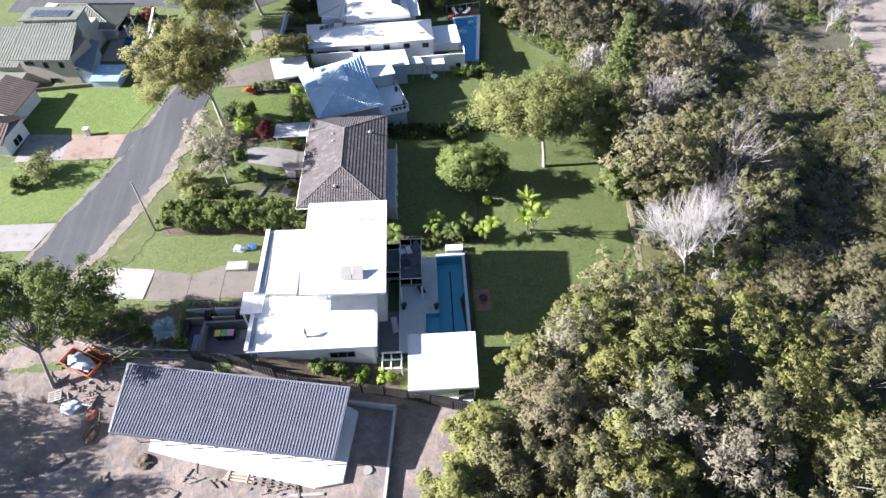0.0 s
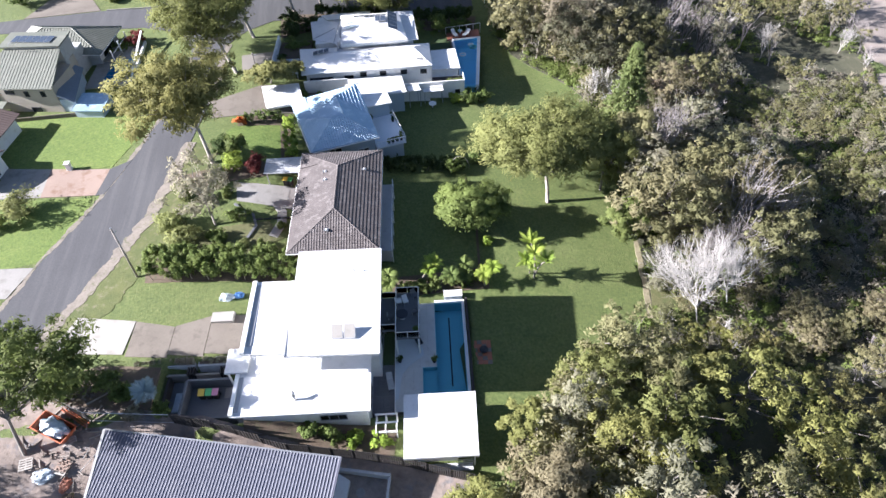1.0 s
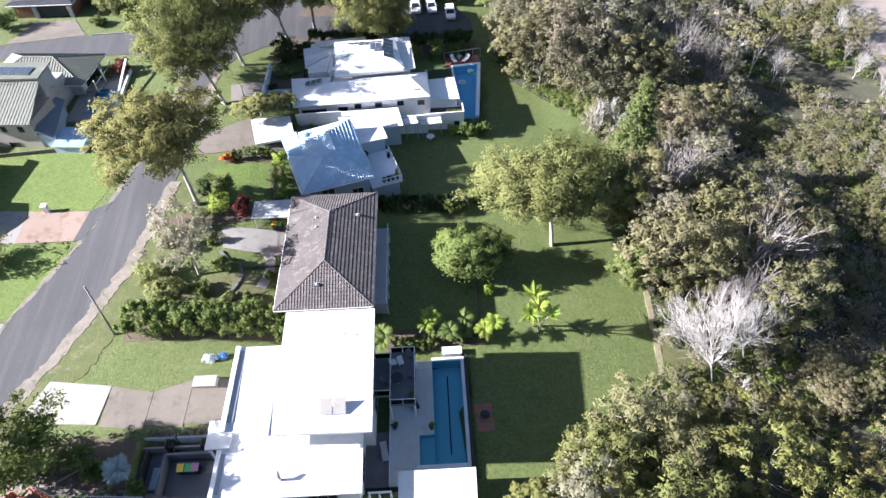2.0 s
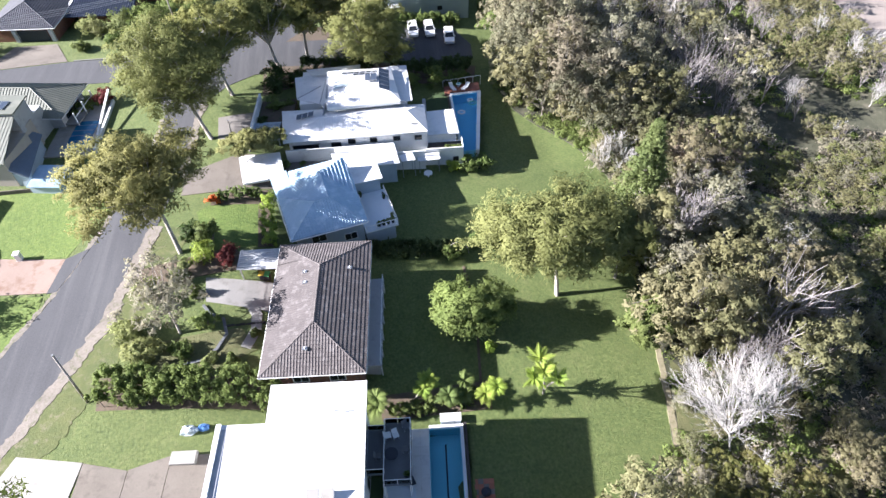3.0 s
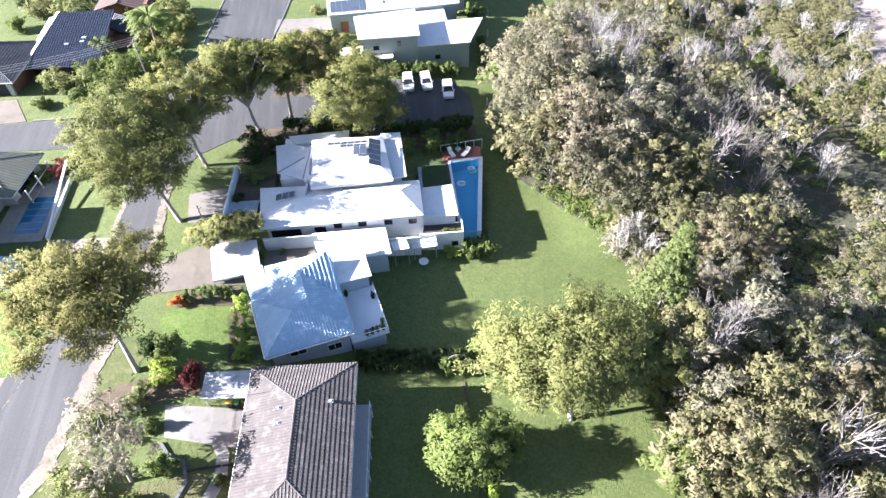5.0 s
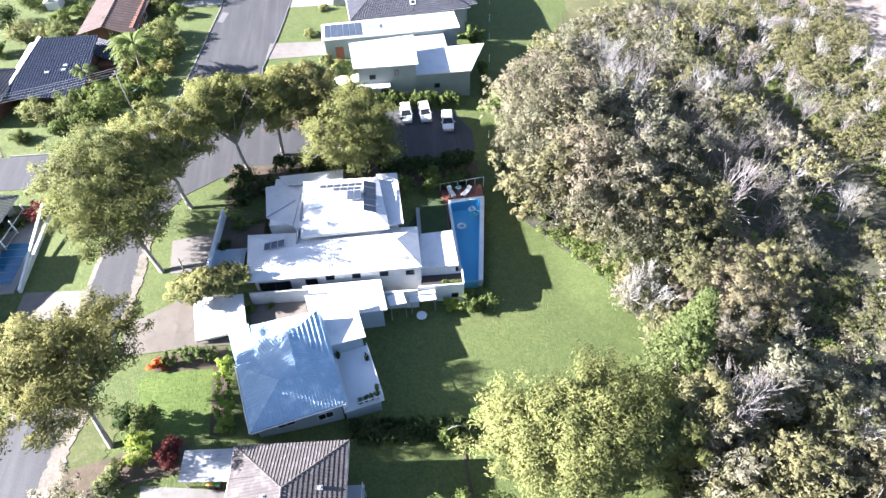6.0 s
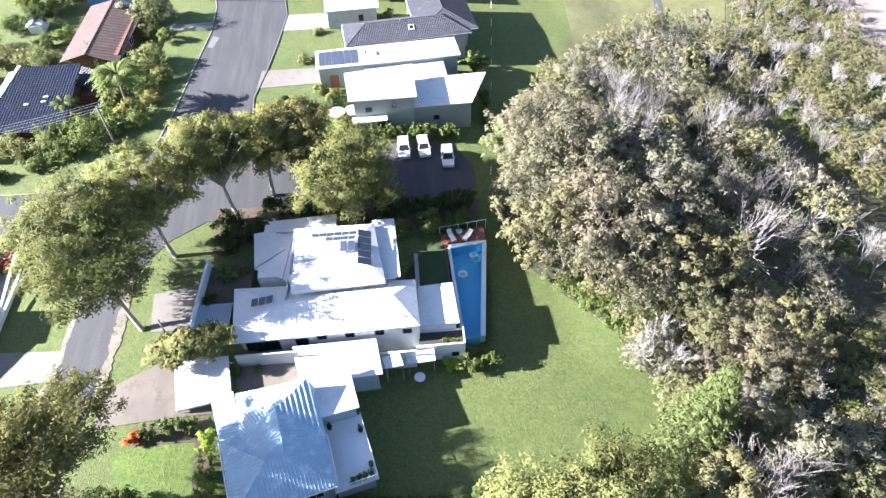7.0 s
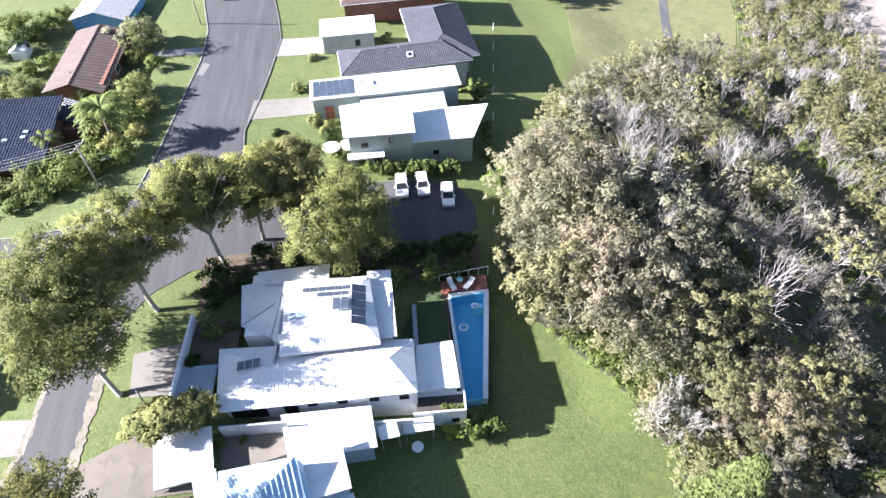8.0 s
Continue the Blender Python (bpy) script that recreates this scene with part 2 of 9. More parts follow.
CAR_WHITE = surface("white_car_paint", (0.74, 0.74, 0.74), (0.80, 0.80, 0.80), None, 0.5, 3, 0.25)
RUBBER = surface("tyre_rubber", (0.012, 0.012, 0.012), (0.025, 0.025, 0.025), None, 2, 9, 0.85)
ORANGE = surface("orange_skip_paint", (0.36, 0.085, 0.03), (0.46, 0.12, 0.045), (0.2, 0.08, 0.045), 1, 6, 0.55)
TARP = surface("pale_plastic_wrap", (0.3, 0.37, 0.42), (0.52, 0.57, 0.6), (0.13, 0.19, 0.26), 0.9, 4, 0.35, 0, 0.6, 0.1)
BLUE_TARP = surface("blue_plastic", (0.06, 0.16, 0.42), (0.10, 0.24, 0.52), None, 1, 5, 0.5)
YELLOW = surface("yellow_bin_lid", (0.68, 0.44, 0.05), (0.74, 0.5, 0.08), None, 2, 8, 0.5)
GREEN_LID = surface("green_bin_lid", (0.10, 0.42, 0.14), (0.14, 0.5, 0.18), None, 2, 8, 0.5)
PINK_LID = surface("pink_bin_lid", (0.62, 0.25, 0.34), (0.68, 0.3, 0.4), None, 2, 8, 0.5)
CLOTH = surface("white_cushion", (0.70, 0.69, 0.67), (0.78, 0.77, 0.75), None, 2, 8, 0.9)
CANVAS = surface("cream_canvas", (0.4, 0.385, 0.3), (0.48, 0.46, 0.36), None, 2, 8, 0.9)
AQUA = surface("aqua_plastic", (0.10, 0.42, 0.44), (0.16, 0.5, 0.5), None, 1, 5, 0.4)
RUST = surface("red_brown_paint", (0.26, 0.09, 0.05), (0.34, 0.13, 0.075), None, 1, 5, 0.7)

GUM_LEAF = leaf_mat("gum_leaf", (0.15, 0.163, 0.058), (0.3, 0.295, 0.108), (0.3, 0.28, 0.12))
COAST_LEAF = leaf_mat("coastal_leaf", (0.162, 0.158, 0.083), (0.262, 0.25, 0.134), (0.272, 0.245, 0.165))
BROWN_LEAF = leaf_mat("browned_leaf", (0.235, 0.195, 0.155), (0.37, 0.305, 0.25), None)
LUSH_LEAF = leaf_mat("lush_leaf", (0.10, 0.143, 0.04), (0.215, 0.265, 0.085), None)
BRIGHT_LEAF = leaf_mat("bright_palm_leaf", (0.18, 0.27, 0.04), (0.36, 0.44, 0.09), None)
HEDGE_LEAF = leaf_mat("hedge_leaf", (0.095, 0.135, 0.038), (0.195, 0.24, 0.075), None)
# Deep green leaf; behind houses its darkness also carries the shrubs' shade.
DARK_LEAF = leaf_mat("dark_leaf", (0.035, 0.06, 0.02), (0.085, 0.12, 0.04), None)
RED_LEAF = leaf_mat("red_leaf", (0.10, 0.022, 0.025), (0.20, 0.055, 0.05), None)
ORANGE_LEAF = leaf_mat("orange_flower", (0.48, 0.10, 0.03), (0.62, 0.2, 0.06), None)
SILVER_LEAF = leaf_mat("silver_palm_leaf", (0.22, 0.28, 0.31), (0.36, 0.42, 0.45), None, 0.15)
GREYGREEN_LEAF = leaf_mat("grey_green_leaf", (0.195, 0.192, 0.138), (0.31, 0.297, 0.22), (0.31, 0.277, 0.228))
FEATHER_LEAF = leaf_mat("brown_olive_leaf", (0.178, 0.17, 0.115), (0.285, 0.265, 0.182), (0.29, 0.255, 0.195))
PINE_LEAF = leaf_mat("pine_needle", (0.13, 0.165, 0.06), (0.235, 0.265, 0.1), None)
YELLOW_LEAF = leaf_mat("yellow_olive_leaf", (0.15, 0.166, 0.06), (0.275, 0.28, 0.112), None)
DUNE_LEAF = leaf_mat("muted_green_leaf", (0.155, 0.177, 0.068), (0.28, 0.3, 0.125), None)

# ---- building tools ----
KX = (-90, -35, -28, -14, -2, 10, 20, 30, 45, 60, 95, 400)
KZ = (2.0, 2.0, 2.6, 2.2, -1.2, -1.7, -2.4, -3.6, -5.5, -7.0, -6.5, -7.0)
NX = (-90, -35, -28, -14, 0, 10, 20, 30, 45, 60, 95, 400)
NZ = (2.0, 2.0, 2.4, 1.6, 0.1, -1.1, -2.4, -3.6, -5.5, -7.0, -6.5, -7.0)
SX = (-90, -48, -36, -28, -6, 4, 10, 20, 30, 45, 60, 95, 400)
SZ = (2.0, 1.8, 0.6, -0.3, -0.7, -1.3, -1.7, -2.4, -3.6, -5.5, -7.0, -6.5, -7.0)


SOFT = np.array((-5.0, -3.0, -1.0, 1.0, 3.0, 5.0))


def step01(v, a, b):
    t = min(max((v - a) / (b - a), 0.0), 1.0)
    return t * t * (3 - 2 * t)


def gz(x, y):
    """The ground's height: a street terrace, falling eastward past the houses to the dune and beach; a cut building site to the south."""
    k = step01(y, 100, 112)
    xs = x + SOFT
    n = float(np.interp(xs, KX, KZ).mean()) * (1 - k)
    if k:
        n += k * (float(np.interp(xs, NX, NZ).mean()) - 1.2 * min(max((y - 112) / 36, 0), 1) * min(max((20 - x) / 30, 0), 1))
    s = float(np.interp(xs, SX, SZ).mean())
    w = step01(y, 31.5, 36.0 if x > -20 else 38.0)
    z = s + (n - s) * w
    if 11 < x < 34 and 82 < y < 114:
        z -= 0.8 * step01(y, 82, 90) * (1 - step01(y, 104, 114)) * step01(x, 11, 19) * (1 - step01(x, 26, 34))
    if 32 < x < 96:
        z += 0.5 * noise.noise((x * 0.11, y * 0.11, 0)) * step01(x, 32, 42)
    return z


def thing(name, m=None, label="", category="", group="", kind=""):
    ob = new(name)
    ob.empty_display_size = 0.5
    if m is not None:
        ob.matrix_world = m
    return tagged(ob, label, category, group, kind)


def smooth(me, on):
    me.polygons.foreach_set("use_smooth", [on] * len(me.polygons))


def part(name, bm, material, parent=None, label="", shade=False):
    me = bpy.data.meshes.new(name)
    bmesh.ops.recalc_face_normals(bm, faces=bm.faces)
    bm.to_mesh(me)
    bm.free()
    me.materials.append(material)
    smooth(me, shade)
    ob = new(name, me)
    ob.parent = parent
    return tagged(ob, label)


def raw(name, verts, faces, material, parent=None, label="", shade=False, normals=None):
    me = bpy.data.meshes.new(name)
    v = np.asarray(verts, dtype=np.float32)
    f = np.asarray(faces, dtype=np.int32)
    k = f.shape[1]
    me.vertices.add(len(v)), me.loops.add(f.size), me.polygons.add(len(f))
    me.vertices.foreach_set("co", v.ravel())
    me.loops.foreach_set("vertex_index", f.ravel())
    me.polygons.foreach_set("loop_start", np.arange(0, f.size, k, dtype=np.int32))
    me.update(calc_edges=True)
    me.materials.append(material)
    smooth(me, shade or normals is not None)
    if normals is not None:
        me.normals_split_custom_set(np.repeat(normals, k, axis=0))
    ob = new(name, me)
    ob.parent = parent
    return tagged(ob, label)


def box(bm, x0, x1, y0, y1, z0, z1, bevel=0.0):
    v = [bm.verts.new((x, y, z)) for z in (z0, z1) for x, y in ((x0, y0), (x1, y0), (x1, y1), (x0, y1))]
    fs = [bm.faces.new([v[i] for i in q]) for q in ((3, 2, 1, 0), (4, 5, 6, 7), (0, 1, 5, 4), (1, 2, 6, 5), (2, 3, 7, 6), (3, 0, 4, 7))]
    if bevel:
        es = list({e for f in fs for e in f.edges})
        bmesh.ops.bevel(bm, geom=es, offset=bevel, segments=2, affect="EDGES", profile=0.5)
    return bm


def boxes(*rows, bevel=0.0):
    bm = bmesh.new()
    for r in rows:
        box(bm, *r, bevel=bevel)
    return bm


def slab(bm, pts, thick):
    """A flat plate of any outline, its top face at the points given."""
    n = (Vector(pts[1]) - Vector(pts[0])).cross(Vector(pts[-1]) - Vector(pts[0])).normalized()
    if n.z < 0:
        pts, n = pts[::-1], -n
    top = [bm.verts.new(p) for p in pts]
    low = [bm.verts.new(Vector(p) - n * thick) for p in pts]
    bm.faces.new(top), bm.faces.new(low[::-1])
    for i in range(len(pts)):
        j = (i + 1) % len(pts)
        bm.faces.new((top[j], top[i], low[i], low[j]))
    return bm


def prism(bm, pts, z0, z1):
    return slab(bm, [(x, y, z1) for x, y in pts], z1 - z0)


def rod(bm, a, b, r0, r1=None, n=6):
    a, b = Vector(a), Vector(b)
    r1 = r0 if r1 is None else r1
    d = (b - a).normalized()
    u = d.orthogonal().normalized()
    w = d.cross(u)
    ra = [bm.verts.new(a + (u * math.cos(k) + w * math.sin(k)) * r0) for k in (2 * math.pi * i / n for i in range(n))]
    rb = [bm.verts.new(b + (u * math.cos(k) + w * math.sin(k)) * r1) for k in (2 * math.pi * i / n for i in range(n))]
    for i in range(n):
        bm.faces.new((ra[i], ra[(i + 1) % n], rb[(i + 1) % n], rb[i]))
    bm.faces.new(ra[::-1]), bm.faces.new(rb)
    return bm


def polyrod(bm, pts, r, n=5):
    """A bent rod in one piece."""
    rings = []
    for i, p in enumerate(pts):
        p = Vector(p)
        d = (Vector(pts[min(i + 1, len(pts) - 1)]) - Vector(pts[max(i - 1, 0)])).normalized()
        u = d.cross(Vector((0.31, 0.22, 0.93))).normalized()
        w = d.cross(u)
        rings.append([bm.verts.new(p + (u * math.cos(k) + w * math.sin(k)) * r) for k in (2 * math.pi * j / n for j in range(n))])
    for a, b in zip(rings, rings[1:]):
        for j in range(n):
            bm.faces.new((a[j], a[(j + 1) % n], b[(j + 1) % n], b[j]))
    return bm


def roof_face(parent, pts, material, run=None, spacing=0.4, width=0.12, height=0.04, courses=0.0, thick=0.1, name="roof", label=""):
    """One roof plane as a single folded sheet: ribs up the slope and, for tiles, stepped courses across it."""
    bm = bmesh.new()
    ps = [Vector(p) for p in pts]
    n = (ps[1] - ps[0]).cross(ps[-1] - ps[0]).normalized()
    if n.z < 0:
        ps, n = ps[::-1], -n
    if not run:
        return part(name, slab(bm, [tuple(p) for p in ps], thick), material, parent, label)
    bm.faces.new([bm.verts.new(p) for p in ps])
    o = ps[0].copy()
    d = Vector(run)
    d = (d - n * d.dot(n)).normalized()
    u = d.cross(n)

    def cuts(axis, offsets):
        q = [(p - o).dot(axis) for p in ps]
        step = courses if axis is d else spacing
        k = math.ceil(min(q) / step)
        while k * step < max(q):
            for f in offsets:
                g = bm.verts[:] + bm.edges[:] + bm.faces[:]
                bmesh.ops.bisect_plane(bm, geom=g, dist=1e-4, plane_co=o + axis * (k * step + f), plane_no=axis)
            k += 1

    if courses:
        cuts(d, (0.0, 0.03))
    cuts(u, (-width / 2, 0.0, width / 2))
    down = -1 if d.z > 0 else 1
    for v in bm.verts:
        r = v.co - o
        a = r.dot(u) / spacing
        h = height if abs(a - round(a)) * spacing < 2e-3 else 0.0
        if courses:
            b = r.dot(d) / courses
            off = (b - round(b)) * courses
            if abs(off - (0.03 if down < 0 else 0.0)) < 2e-3:
                h += height * 0.8
        v.co += n * h
    rim = [e for e in bm.edges if e.is_boundary]
    ext = bmesh.ops.extrude_edge_only(bm, edges=rim)
    for v in ext["geom"]:
        if isinstance(v, bmesh.types.BMVert):
            v.co.z -= thick
    return part(name, bm, material, parent, label)


def hip_roof(parent, x0, x1, y0, y1, ze, zr, axis, in0, in1, material, spacing=0.4, width=0.12, height=0.04, courses=0.0, cap=None):
    """Hipped roof over a rectangle; axis: the ridge's direction; in0, in1: how far the ridge ends lie from the ends (0: a gable)."""
    if axis == "y":
        m = (x0 + x1) / 2
        a, b = (m, y0 + in0, zr), (m, y1 - in1, zr)
        faces = [([(x0, y1, ze), (x0, y0, ze), a, b], (1, 0, 0)), ([(x1, y0, ze), (x1, y1, ze), b, a], (1, 0, 0))]
        if in0:
            faces.append(([(x0, y0, ze), (x1, y0, ze), a], (0, 1, 0)))
        if in1:
            faces.append(([(x1, y1, ze), (x0, y1, ze), b], (0, 1, 0)))
    else:
        m = (y0 + y1) / 2
        a, b = (x0 + in0, m, zr), (x1 - in1, m, zr)
        faces = [([(x0, y0, ze), (x1, y0, ze), b, a], (0, 1, 0)), ([(x1, y1, ze), (x0, y1, ze), a, b], (0, 1, 0))]
        if in0:
            faces.append(([(x0, y1, ze), (x0, y0, ze), a], (1, 0, 0)))
        if in1:
            faces.append(([(x1, y0, ze), (x1, y1, ze), b], (1, 0, 0)))
    for pts, run in faces:
        roof_face(parent, pts, material, run, spacing, width, height, courses)
    corners = [(x0, y0, ze), (x1, y0, ze), (x1, y1, ze), (x0, y1, ze)]
    near = {"y": ((a, a, b, b)), "x": ((a, b, b, a))}[axis]
    part("ridge_cap", rod(bmesh.new(), a, b, 0.09), cap or material, parent)
    for c, e, used in zip(corners, near, (in0, in0 if axis == "y" else in1, in1, in1 if axis == "y" else in0)):
        if used:
            part("hip_cap", rod(bmesh.new(), c, e, 0.08), cap or material, parent)
    for p, q in zip(corners, corners[1:] + corners[:1]):
        part("gutter", rod(bmesh.new(), (p[0], p[1], p[2] - 0.12), (q[0], q[1], q[2] - 0.12), 0.08, n=5), TRIM, parent)


def window(parent, u, v, z, w, h, face, frame_mat=None, name="window", bars=1):
    """A framed window set on a wall that faces n, s, e or w; u, v: its middle on the wall's face."""
    ang = {"s": 0, "e": 90, "n": 180, "w": 270}[face]
    m = pose(u, v, z, 0, 0, ang)
    bm, t = bmesh.new(), 0.07
    for r in ((-w / 2, w / 2, -0.06, 0.03, 0, t), (-w / 2, w / 2, -0.06, 0.03, h - t, h), (-w / 2, -w / 2 + t, -0.06, 0.03, t, h - t), (w / 2 - t, w / 2, -0.06, 0.03, t, h - t)):
        box(bm, *r)
    for k in range(bars):
        x = -w / 2 + w * (k + 1) / (bars + 1)
        box(bm, x - 0.025, x + 0.025, -0.05, 0.03, t, h - t)
    bm.transform(m)
    f = part(name, bm, frame_mat or TRIM, parent)
    g = boxes((-w / 2 + t, w / 2 - t, -0.02, 0.0, t, h - t))
    g.transform(m)
    part("pane", g, PANE, f, "dark window glass")
    return f


def patch(name, pts, material, lift=0.05, kind="structure", label="", category="", skirt=0.25, cell=2.0):
    """A sheet of paving or soil that follows the ground, with its edges let into it."""
    bm = bmesh.new()
    bm.faces.new([bm.verts.new((x, y, 0)) for x, y in pts])
    for ax, lo, hi in ((0, min(p[0] for p in pts), max(p[0] for p in pts)), (1, min(p[1] for p in pts), max(p[1] for p in pts))):
        k = math.ceil(lo / cell)
        while k * cell < hi:
            co, no = ((k * cell, 0, 0), (1, 0, 0)) if ax == 0 else ((0, k * cell, 0), (0, 1, 0))
            bmesh.ops.bisect_plane(bm, geom=bm.verts[:] + bm.edges[:] + bm.faces[:], plane_co=co, plane_no=no)
            k += 1
    bmesh.ops.triangulate(bm, faces=bm.faces)
    for v in bm.verts:
        v.co.z = gz(v.co.x, v.co.y) + lift
    rim = [e for e in bm.edges if e.is_boundary]
    ext = bmesh.ops.extrude_edge_only(bm, edges=rim)
    for v in ext["geom"]:
        if isinstance(v, bmesh.types.BMVert):
            v.co.z -= skirt
    ob = part(name, bm, material)
    return tagged(ob, label, category, "", kind)


def strip(name, line, width, material, lift=0.06, height=0.0, label="", category="", kind="structure", side=0.0, ragged=0.0):
    """A band along a line on the ground (a verge, a kerb, a path)."""
    pts = [Vector(p) for p in line]
    dense = []
    for a, b in zip(pts, pts[1:]):
        n = max(1, int((b - a).length / (0.25 if ragged else 1.5)))
        dense += [a.lerp(b, i / n) for i in range(n)]
    dense.append(pts[-1])
    bm, rows = bmesh.new(), []
    for i, p in enumerate(dense):
        d = (dense[min(i + 1, len(dense) - 1)] - dense[max(i - 1, 0)]).normalized()
        nrm = Vector((-d.y, d.x))
        j = [ragged * (noise.noise((p.x * 0.5, p.y * 0.5, q)) + 0.6 * noise.noise((p.x * 2.1, p.y * 2.1, q))) for q in (5, 15)]
        l, r = p + nrm * (side + width / 2 + j[0]), p + nrm * (side - width / 2 - j[1])
        zl, zr = gz(l.x, l.y) + lift + height, gz(r.x, r.y) + lift + height
        rows.append([bm.verts.new(c) for c in ((l.x, l.y, zl - height - 0.3), (l.x, l.y, zl), (r.x, r.y, zr), (r.x, r.y, zr - height - 0.3))])
    for a, b in zip(rows, rows[1:]):
        for k in range(3):
            bm.faces.new((a[k], a[k + 1], b[k + 1], b[k]))
    ob = part(name, bm, material)
    return tagged(ob, label, category, "", kind)


# ---- plants ----
def leaf_cards(centers, radii, counts, size, rng, flat=0.75, up=0.2, long=2.5, whole=0.0):
    """Many small leaf-spray blades over clump surfaces, facing outward and skyward, with the soft normals of their clump."""
    idx = np.repeat(np.arange(len(centers)), counts)
    n = len(idx)
    d = rng.normal(size=(n, 3))
    d /= np.linalg.norm(d, axis=1)[:, None]
    d[:, 2] = np.where(d[:, 2] < -0.3, -d[:, 2], d[:, 2])
    rad = np.asarray(radii)[idx][:, None] * (0.3 + 0.95 * rng.random((n, 1)))
    off = d * rad * (0.72 + 0.56 * rng.random((len(centers), 3)))[idx]
    off[:, 2] *= flat
    c = np.asarray(centers)[idx] + off
    nrm = d + rng.normal(scale=0.8, size=(n, 3)) + [-0.15, 0, up]
    nrm /= np.linalg.norm(nrm, axis=1)[:, None]
    a = np.cross(nrm, rng.normal(size=(n, 3)))
    a /= np.linalg.norm(a, axis=1)[:, None] + 1e-9
    b = np.cross(nrm, a)
    soft = 0.74 * d + 0.5 * nrm
    if whole:
        q = np.asarray(centers) - np.mean(centers, axis=0)
        soft = soft + whole * (q / (np.linalg.norm(q, axis=1).mean() + 1e-6))[idx]
    soft /= np.linalg.norm(soft, axis=1)[:, None] + 1e-9
    turn = np.where((nrm * soft).sum(1) < 0, -1.0, 1.0)[:, None]
    b = b * turn
    s = 0.84 * size * (0.55 + 0.9 * rng.random((n, 1)))
    a, b = a * s * long / 2, b * s / 2
    v = np.stack([c - a, c + a * 0.75 - b, c + a + b * 0.8], 1).reshape(-1, 3)
    return v, np.arange(3 * n).reshape(-1, 3), soft


def tube_net(segments, n=5):
    """One mesh out of tapered limbs: rows of (a, b, radius at a, radius at b)."""
    vs, fs, k = [], [], 0
    ang = np.arange(n) * 2 * np.pi / n
    for a, b, ra, rb in segments:
        a, b = np.asarray(a, float), np.asarray(b, float)
        d = b - a
        d /= np.linalg.norm(d) + 1e-9
        u = np.cross(d, [0.3, 0.9, 0.2])
        u /= np.linalg.norm(u) + 1e-9
        w = np.cross(d, u)
        ring = np.cos(ang)[:, None] * u + np.sin(ang)[:, None] * w
        vs += [a + ring * ra, b + ring * rb]
        i = np.arange(n)
        fs.append(np.stack([k + i, k + (i + 1) % n, k + n + (i + 1) % n, k + n + i], 1))
        k += 2 * n
    return np.concatenate(vs), np.concatenate(fs)


def crown_clumps(rng, n, radius, low, high, spread=1.0, oval=(1.0, 1.0), dome=0.0):
    """Clump centres in an uneven, lobed crown; dome flattens its underside."""
    out, rad = [], []
    lobes = rng.normal(size=(5, 3)) * radius * np.array((0.34, 0.34, 0.0))
    drop = 0.16 * rng.random(5)
    while len(out) < n:
        p = rng.normal(size=3)
        p /= np.linalg.norm(p)
        r = 0.4 + 0.56 * rng.random()
        k = rng.integers(5)
        rise = 0.5 + 0.5 * p[2] * r * 1.1
        rise += dome * ((0.12 + 0.85 * abs(p[2]) ** 0.7) - rise) - drop[k]
        out.append(np.array([(p[0] * radius * r + lobes[k, 0] * spread) * oval[0], (p[1] * radius * r + lobes[k, 1] * spread) * oval[1], low + (high - low) * rise]))
        rad.append(radius * (0.13 + 0.21 * rng.random() ** 1.5))
    return np.array(out), np.array(rad)


def limbs(rng, clumps, height, r0, base=0.4, lean=(0, 0), every=1):
    """A trunk that forks into limbs ending inside the clumps."""
    segs, prev = [], np.zeros(3)
    steps = 5
    pts = [prev]
    for i in range(1, steps + 1):
        f = i / steps
        pts.append(np.array([lean[0] * f + rng.normal() * 0.04 * height * f, lean[1] * f + rng.normal() * 0.04 * height * f, height * 0.72 * f]))
    for i in range(steps):
        segs.append((pts[i], pts[i + 1], r0 * (1 - 0.16 * i), r0 * (1 - 0.16 * (i + 1))))
    for c in clumps[::every]:
        f = min(max((c[2] / height) * 0.55 + rng.normal() * 0.06, base), 0.95)
        k = f * steps
        i = min(int(k), steps - 1)
        s = pts[i] + (pts[i + 1] - pts[i]) * (k - i)
        mid = s + (c - s) * 0.5 + rng.normal(size=3) * 0.25 + [0, 0, 0.06 * height]
        segs += [(s, mid, r0 * 0.34, r0 * 0.2), (mid, c, r0 * 0.2, r0 * 0.06)]
    return segs


def make_tree(name, seed, height, radius, leaf, bark, n_clumps=16, per=90, size=0.34, low=0.35, trunk=0.16, label="", category="tree", group="", flat=0.8, base=0.35, clump=1.0, up=0.2, m=None, lean=(0, 0), sides=5, oval=(1.0, 1.0), dome=0.0, every=4):
    rng = np.random.default_rng(seed)
    cl, rad = crown_clumps(rng, n_clumps, radius, height * low, height * 0.94, 1.0, oval, dome)
    cl[:, 0] += lean[0]
    cl[:, 1] += lean[1]
    rad = rad * clump
    t = thing(name, m, label, category, group)
    v, f = tube_net(limbs(rng, cl, height, trunk, base, lean, every), sides)
    v[v[:, 2] < 0.01, 2] -= 0.4
    raw("trunk", v, f, bark, t, "", True)
    v, f, w = leaf_cards(cl, rad, np.maximum(8, (per * (rad / rad.mean()) ** 1.7).astype(int)), size, rng, flat, up, 2.5, 0.5)
    raw("crown", v, f, leaf, t, "", True, w)
    return t


